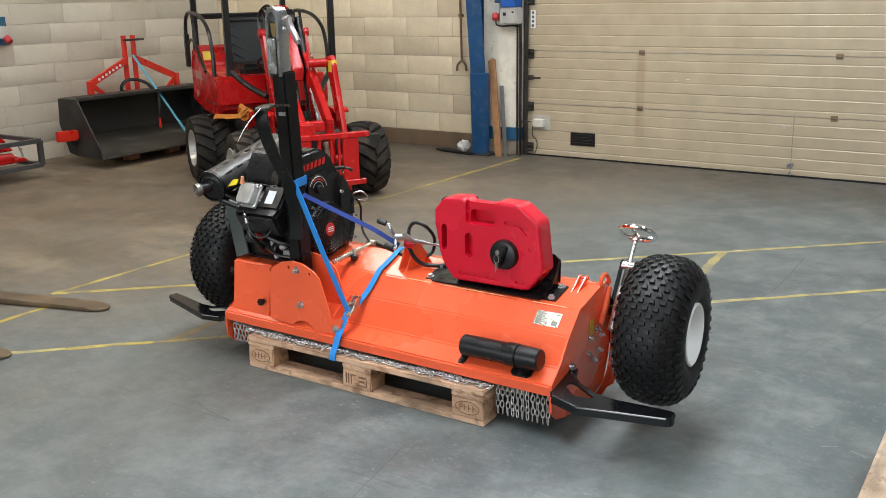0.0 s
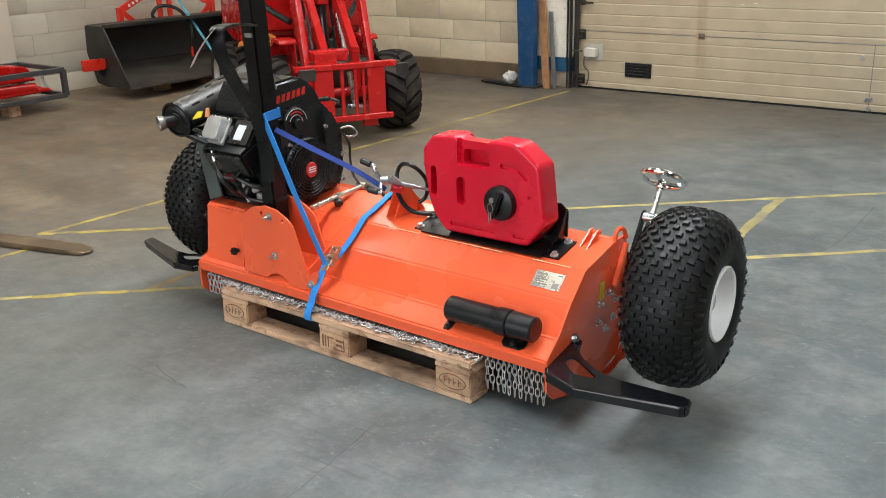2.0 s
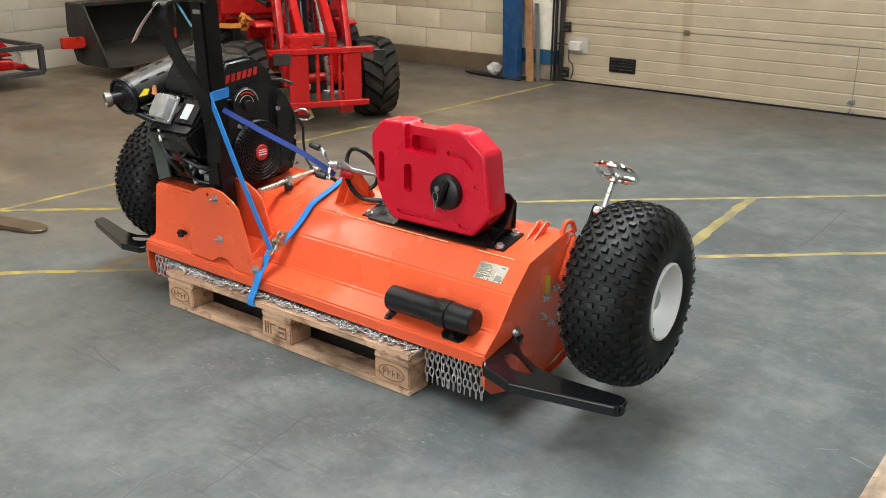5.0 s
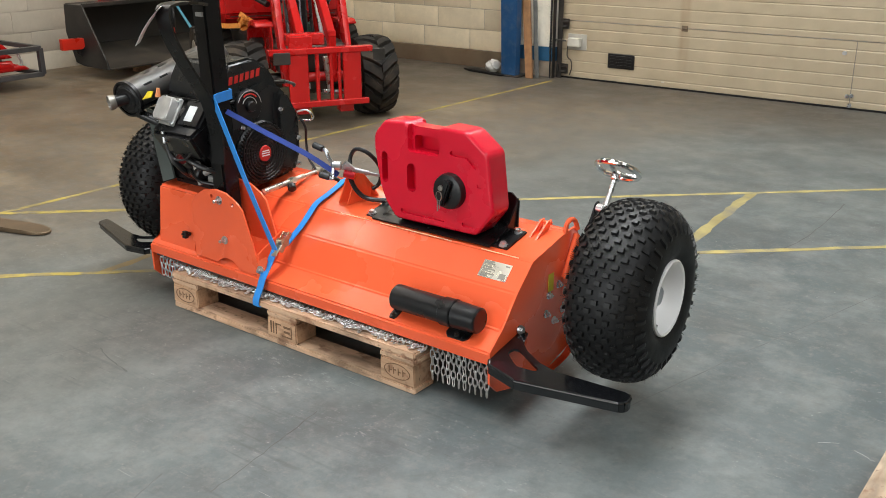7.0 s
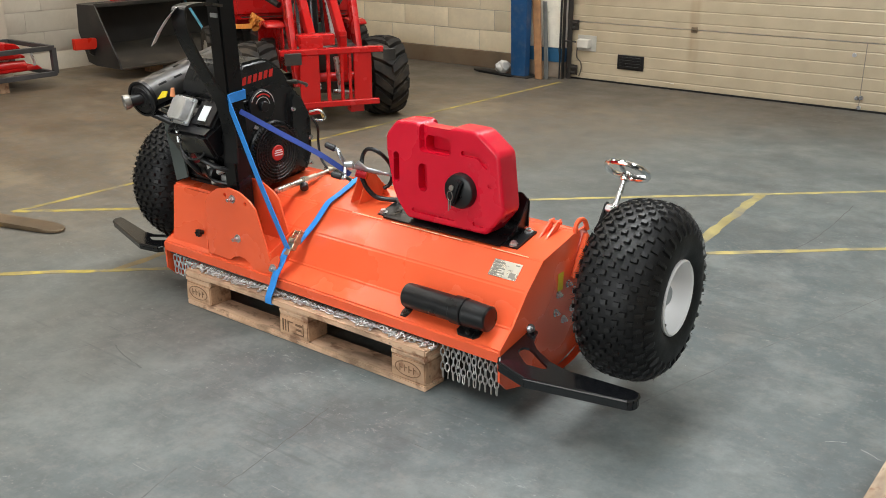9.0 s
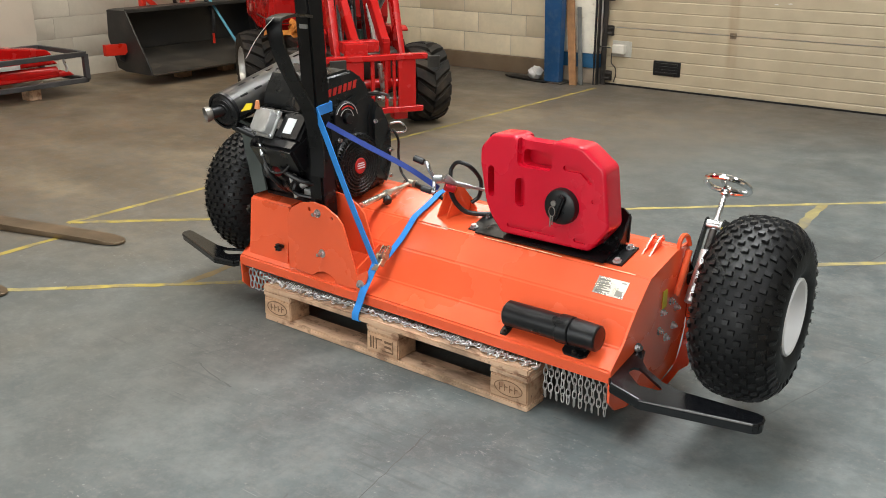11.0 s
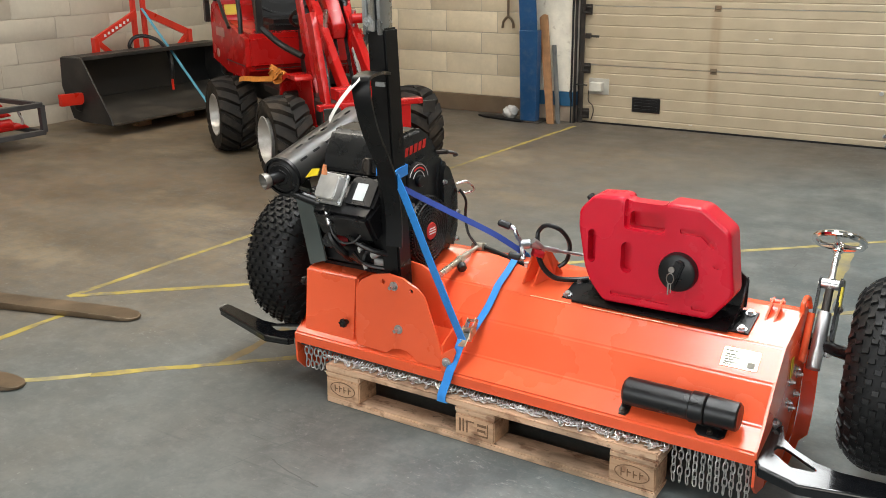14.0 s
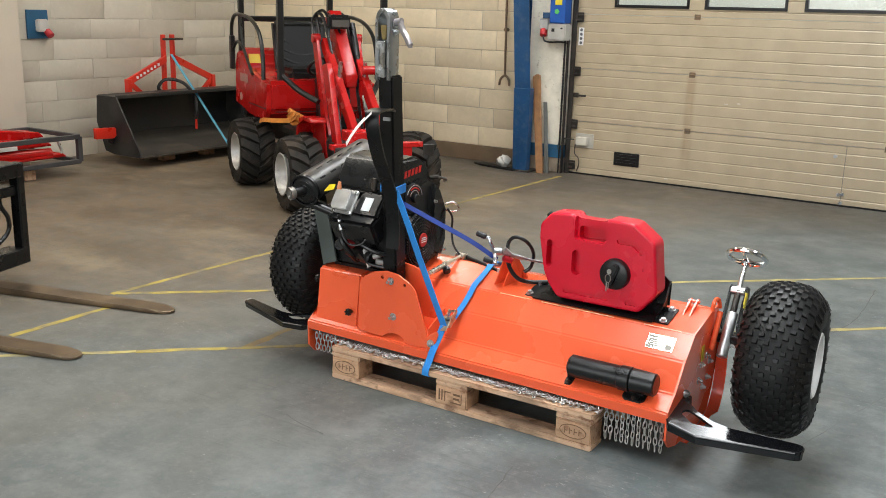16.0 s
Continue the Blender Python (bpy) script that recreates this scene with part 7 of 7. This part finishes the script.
box(bm, -0.311, -0.303, -0.10, 0.04, 1.375, 1.43, 0.003)
part("lens", bm, mat("lamp_lens", (0.12, 0.11, 0.10), 0.15, 0.3), lamp)
# fork carriage
bm = BM()
box(bm, 0.44, 0.50, -0.385, 0.335, 0.535, 0.575, 0.005)
carr = part("carriage", bm, M_LOADER_RED, loader, "red quick-hitch carriage")
for name, a in (("carriage_plate", (0.46, 0.49, -0.255, -0.120, 0.19, 0.535)), ("carriage_plate", (0.46, 0.49, 0.125, 0.250, 0.19, 0.535)), ("carriage_bar", (0.46, 0.485, -0.068, -0.043, 0.21, 0.535)),
                ("carriage_bar", (0.46, 0.485, 0.030, 0.052, 0.21, 0.535)), ("carriage_bar", (0.46, 0.485, 0.088, 0.108, 0.21, 0.535)), ("carriage_bar", (0.45, 0.50, -0.29, 0.30, 0.175, 0.215)),
                ("carriage_foot", (0.36, 0.45, -0.20, -0.10, 0.12, 0.20)), ("carriage_foot", (0.36, 0.45, 0.10, 0.20, 0.12, 0.20)), ("carriage_top", (0.40, 0.46, -0.235, -0.08, 0.56, 0.65))):
    bm = BM()
    box(bm, *a, 0.004)
    part(name, bm, M_LOADER_RED, carr)
for y0, y1 in ((-0.36, -0.245), (0.33, 0.42)):
    bm = BM()
    box(bm, 0.50, 0.512, y0, y1, 0.475, 0.555, 0.004)
    part("rubber_pad", bm, M_STEEL_DARK, carr)
bm = BM()
pipe(bm, [(0.40, -0.12, 0.52), (0.40, -0.14, 0.36), (0.42, -0.13, 0.22), (0.46, -0.10, 0.10)], 0.012, 8)
part("yellow_hose", bm, mat("dirty_yellow_hose", (0.45, 0.28, 0.08), 0.6), loader, "dirty yellow hose")
bm = BM()
cyl(bm, (0.40, 0.02, 0.50), (0.36, 0.06, 0.26), 0.020, 10)
part("hitch_rod", bm, M_ZINC, loader)
bm = BM()
cyl(bm, (0.38, 0.0, 0.26), (0.38, 0.20, 0.24), 0.016, 10)
part("hitch_pin", bm, M_ZINC, loader)
bm = BM()
box(bm, 0.40, 0.44, -0.16, -0.10, 0.29, 0.33, 0.004)
part("hitch_catch", bm, M_ZINC, loader)
# orange lashing over the chassis
rnd = random.Random(8)
bm = BM()
strap(bm, [(-1.02, -0.50, 0.575), (-0.88, -0.50, 0.60), (-0.68, -0.46, 0.615), (-0.45, -0.40, 0.64)], (0, 0.01, 0.036), 0.005, 4)
for k in range(5):
    p = [(-0.44 + rnd.uniform(-0.12, 0.12), -0.37 + rnd.uniform(-0.04, 0.05), 0.62 + rnd.uniform(0, 0.10)) for _ in range(5)]
    strap(bm, p, (0.01, 0.02, 0.026), 0.004, 4)
part("orange_strap", bm, mat("orange_webbing", (0.62, 0.22, 0.03), 0.7, 0, 0.2, 30), loader, "orange webbing strap bundled on the chassis")

# ---- loader bucket on a pallet ----
bucket = thing("loader_bucket", (-5.0, 3.75, 0.10), "large black steel loader bucket standing on a pallet", "bucket")
B0, B1 = 2.93, 4.62
PB = [(-5.01, 0.650), (-5.29, 0.645), (-5.31, 0.40), (-5.27, 0.262)]
PF = [(-5.272, 0.268), (-5.17, 0.200), (-5.03, 0.150), (-4.70, 0.110)]
bm = BM()
prism(bm, PB + list(reversed([(x + 0.010 * (1 if i else 0), z - (0.010 if i == 0 else -0.010)) for i, (x, z) in enumerate(PB)])), "y", B0, B1)
part("back_plate", bm, mat("clean_black_bucket_steel", (0.012, 0.0125, 0.014), 0.40, 0, 0.2, 5, 0.04, 90, second=(0.03, 0.027, 0.023), amount=0.5, second_scale=2.2, spec=0.4), bucket, "clean black back plate")
bm = BM()
prism(bm, PF + [(x, z - 0.010) for x, z in reversed(PF)], "y", B0, B1)
part("floor_plate", bm, mat("dusty_bucket_floor", (0.044, 0.039, 0.033), 0.55, 0, 0.3, 6, 0.1, 80, second=(0.090, 0.076, 0.058), amount=0.7, second_scale=3), bucket, "dusty scratched floor plate")
for y in (B0, B1):
    bm = BM()
    prism(bm, [(-5.01, 0.652), (-5.29, 0.648), (-5.31, 0.40), (-5.20, 0.128), (-5.08, 0.102), (-4.69, 0.10), (-4.72, 0.17)], "y", y - 0.008, y + 0.008, bev=0.003)
    part("side_plate", bm, M_BUCKET, bucket)
bm = BM()
box(bm, -5.03, -5.0, B0, B1, 0.63, 0.665, 0.004)
part("top_bar", bm, M_BUCKET, bucket)
bm = BM()
box(bm, -4.76, -4.67, B0, B1, 0.098, 0.113, 0.003)
part("cutting_edge", bm, M_STEEL_DARK, bucket)
bm = BM()
prism(bm, [(2.70, 0.37), (2.70, 0.27), (2.90, 0.262), (2.94, 0.30), (2.918, 0.362)], "x", -5.075, -5.03, bev=0.004)
part("red_beam", bm, M_RED_STEEL, bucket, "red beam end")
bm = BM()
prism(bm, [(2.86, 0.36), (2.88, 0.22), (2.92, 0.19), (2.925, 0.36)], "x", -5.12, -5.076, bev=0.004)
part("beam_bracket", bm, M_BUCKET, bucket)
bm = BM()
for y in (3.90, 4.02):
    box(bm, -5.47, -5.43, y - 0.022, y + 0.022, 0.45, 1.20, 0.005)
for s, yy in ((-1, 3.40), (1, 4.53)):
    yc = 3.90 if s < 0 else 4.02
    slab(bm, [(-5.42, yc, 0.99), (-5.42, yc, 0.92), (-5.42, yy, 0.70), (-5.42, yy, 0.77)], 0.03)
    box(bm, -5.44, -5.38, yy - 0.025, yy + 0.025, 0.48, 0.77, 0.005)
    slab(bm, [(-5.40, yy - s * 0.03, 0.75), (-5.40, yy - s * 0.03, 0.69), (-5.40, yy - s * 0.16, 0.58), (-5.40, yy - s * 0.16, 0.64)], 0.02)
box(bm, -5.46, -5.40, 3.38, 4.55, 0.50, 0.58, 0.005)
part("hitch_frame", bm, M_RED_STEEL, bucket, "red three-point hitch frame")
bm = BM()
for k in range(7):
    y = 3.50 + 0.046 * k
    box(bm, -5.404, -5.400, y, y + 0.024, 0.770 + 0.020 * k, 0.794 + 0.020 * k)
part("print", bm, M_WHITE, bucket, "plain white print bars", "stuff")
bm = BM()
cyl(bm, (-5.40, 3.86, 1.155), (-5.40, 4.12, 1.155), 0.012, 10)
part("hitch_pin", bm, M_STEEL_DARK, bucket)
bm = BM()
pipe(bm, [(-5.34, 3.84, 0.60), (-5.35, 3.73, 0.66), (-5.34, 3.78, 0.74), (-5.28, 3.86, 0.755), (-5.18, 3.93, 0.71), (-5.05, 3.93, 0.60), (-4.99, 3.90, 0.47), (-4.99, 3.89, 0.37)], 0.018, 8)
part("hose", bm, M_BLACK_PLASTIC, bucket, "black hose")
bm = BM()
cyl(bm, (-4.99, 3.89, 0.38), (-4.985, 3.885, 0.27), 0.012, 8)
part("hose_end", bm, M_RED_STEEL, bucket)
bm = BM()
strap(bm, [(-5.40, 3.96, 1.00), (-5.08, 4.0, 0.60), (-4.66, 4.06, 0.06)], (0, 0.026, 0.006), 0.004, 1)
solid("lashing_strap", bm, mat("pale_blue_webbing", (0.10, 0.36, 0.52), 0.7), "pale blue lashing strap over the bucket", "strap", at=(-5.1, 4.0, 0.6))
pb = pallet("pallet", "dark worn wooden pallet under the loader bucket", (-4.93, 3.40, -0.043), 90, False)

# ---- red implement in a steel transport frame ----
crate = thing("transport_frame", (-5.2, 1.6, 0), "dark steel transport frame holding a red implement", "transport frame")
M_FRAME_GREY = mat("grey_frame_steel", (0.075, 0.075, 0.078), 0.5, 0.4, 0.2, 8)
FX0, FX1, FY0, FY1, FZ0, FZ1 = -5.58, -4.86, 0.6, 2.38, 0.125, 0.345
for a in ((FX0, FY1), (FX1, FY1), (FX0, FY0), (FX1, FY0)):
    bm = BM()
    box(bm, a[0] - 0.022, a[0] + 0.022, a[1] - 0.022, a[1] + 0.022, FZ0, FZ1, 0.003)
    part("upright", bm, M_FRAME_GREY, crate)
for z in (FZ0, FZ1):
    for x in (FX0, FX1):
        bm = BM()
        box(bm, x - 0.022, x + 0.022, FY0, FY1, z - 0.02, z + 0.02, 0.003)
        part("rail", bm, M_FRAME_GREY, crate)
    for y in (FY0, FY1):
        bm = BM()
        box(bm, FX0, FX1, y - 0.02, y + 0.02, z - 0.018, z + 0.018, 0.003)
        part("rail", bm, M_FRAME_GREY, crate)
bm = BM()
prism(bm, [(0.7, 0.20), (1.3, 0.22), (1.9, 0.18), (2.28, 0.20), (2.33, 0.16), (0.7, 0.15)], "x", -5.45, -4.96, bev=0.01)
cyl(bm, (-5.05, 0.8, 0.23), (-5.00, 2.18, 0.205), 0.045, 14)
prism(bm, [(1.3, 0.33), (1.75, 0.42), (2.26, 0.36), (2.31, 0.31), (1.3, 0.29)], "x", -5.45, -5.25, bev=0.01)
prism(bm, [(1.2, 0.30), (1.6, 0.37), (2.15, 0.31), (2.2, 0.27), (1.2, 0.26)], "x", -5.10, -4.98, bev=0.01)
part("implement", bm, M_LOADER_RED, crate, "red painted implement")
bm = BM()
box(bm, -4.975, -4.970, 1.55, 1.85, 0.265, 0.30)
cyl(bm, (-5.02, 1.75, 0.215), (-5.0, 2.05, 0.20), 0.02, 10)
part("label_strip", bm, M_WHITE, crate)
bm = BM()
pipe(bm, [(-4.90, 2.20, 0.33), (-4.89, 2.20, 0.29), (-4.885, 2.215, 0.25), (-4.885, 2.205, 0.21)], 0.012, 8)
part("hook", bm, M_ZINC, crate)
for x, y in ((-5.0, 1.93), (-5.45, 1.93), (-5.0, 0.8)):
    bm = BM()
    box(bm, x - 0.06, x + 0.06, y - 0.055, y + 0.055, 0, 0.103, 0.004)
    part("wood_block", bm, M_WOOD, crate, "wooden bearer block")

# ---- forklift carriage with two forks ----
FD = math.degrees(math.atan2(0.30, 1.02))
fl = thing("forklift", label="black forklift mast carriage with two worn lowered forks", category="forklift", local=pose(-1.19, 0.19, 0, 0, 0, FD))
for off, shift in ((0.0, 0.0), (-0.70, -0.03)):
    bm = BM()
    side = [(-0.11, 0.054), (-0.06, 0.050), (-0.025, 0.040), (-0.006, 0.022), (0.0, 0.0)]
    prism(bm, [(-1.15, off + 0.055)] + [(x, off + y) for x, y in side] + [(x, off - y) for x, y in reversed(side[:-1])] + [(-1.15, off - 0.055)], "z", 0.004, 0.042, bev=0.0015)
    for v in bm.verts:
        if v.co.z > 0.02:
            v.co.z -= 0.028 * max(v.co.x + 0.30, 0) / 0.30
        v.co.x += shift
    part("fork", bm, M_FORK, fl, "worn brown steel fork")
    bm = BM()
    box(bm, -1.19 + shift, -1.145 + shift, off - 0.055, off + 0.055, 0.004, 0.55, 0.004)
    part("fork_shank", bm, M_FORK, fl)
for z0, z1, x0, x1 in ((0.095, 0.185, -1.19, -1.07), (0.48, 0.535, -1.22, -1.10), (0.585, 0.665, -1.24, -1.06)):
    bm = BM()
    box(bm, x0, x1, -1.02, 0.235, z0, z1, 0.006)
    part("carriage_bar", bm, M_BLACK, fl)
for y in (0.25, -0.95):
    bm = BM()
    box(bm, -1.145, -1.08, y - 0.028, y + 0.028, 0.09, 2.0 if y < -0.5 else 0.66, 0.008)
    part("mast_upright", bm, M_BLACK, fl)
bm = BM()
pipe(bm, [(-1.15, 0.15, 0.52), (-1.13, 0.13, 0.44), (-1.12, 0.17, 0.36), (-1.13, 0.17, 0.28), (-1.15, 0.10, 0.22), (-1.16, 0.0, 0.19)], 0.012, 8)
part("hose", bm, M_BLACK_PLASTIC, fl)
bm = BM()
cyl(bm, (-1.75, -0.22, 0.27), (-1.75, -0.02, 0.27), 0.27, 28, bev=0.03)
cyl(bm, (-1.75, -0.90, 0.27), (-1.75, -0.70, 0.27), 0.27, 28, bev=0.03)
part("front_tyre", bm, M_RUBBER, fl)
bm = BM()
box(bm, -2.9, -1.42, -0.75, -0.12, 0.20, 1.0, 0.05, None, 2)
part("truck_body", bm, M_BLACK, fl)
bm = BM()
cyl(bm, (-1.14, -0.03, 0.06), (-1.14, -0.03, 0.10), 0.02, 10)
part("grease_nipple", bm, M_ZINC, fl)

# ---- masonry blocks ----
def block_mesh(w, h, stone, seed):
    """One block face with worn, slightly uneven edges."""
    rnd = random.Random(seed)
    bm = BM()
    box(bm, -w / 2, w / 2, -0.004, 0, -h / 2, h / 2, 0.002)
    for v in bm.verts:
        if v.co.y < -0.001:
            v.co += Vector((rnd.uniform(-1, 1) * 0.0022, rnd.uniform(-1, 1) * 0.0002, rnd.uniform(-1, 1) * 0.0022))
    return mesh_from(bm, "block", stone)


def masonry(wall, along, start, end, face, z0, rows, loose_from, stone, pitch, course, joints):
    """Courses of blocks on a wall: singles up to a height, one joined mesh above. joints: a butt joint in even and in odd courses."""
    g = 0.009
    w, h = pitch - g, course - g
    meshes = {}
    rest = BM()
    for r in range(rows):
        z = z0 + course * r + h / 2
        x = joints[r % 2] + g / 2
        while x > start:
            x -= pitch
        n = 0
        while x < end - 0.02:
            a, b = max(x, start), min(x + w, end)
            if b - a > 0.05:
                if r < loose_from:
                    key = (round(b - a, 2), (n * 3 + r) % 5)
                    if key not in meshes:
                        meshes[key] = block_mesh(b - a, h, stone, key[1])
                    ob = new("block", meshes[key])
                    c = (a + b) / 2
                    ob.matrix_basis = pose(c, face, z) if along == "x" else pose(face, c, z, 0, 0, 90)
                    ob.parent = wall
                elif along == "x":
                    box(rest, a, b, face - 0.008, face, z - h / 2, z + h / 2)
                else:
                    box(rest, face, face + 0.008, a, b, z - h / 2, z + h / 2)
            x += pitch
            n += 1
    if rest.verts:
        part("upper_blocks", rest, stone, wall, "", "stuff")


ORIGIN[wall_west] = Vector((0, 0, 0))
ORIGIN[wall_north] = Vector((0, 0, 0))
masonry(wall_north, "x", XW, -2.03, YN + 0.076, 0.162, 23, 10, M_BLOCK_CREAM, 0.5655, 0.1963, (-3.192, -3.018))
masonry(wall_west, "y", 2.425, YN + 0.06, XW - 0.006, -0.0148, 24, 11, M_BLOCK, 0.606, 0.1948, (2.670, 2.848))
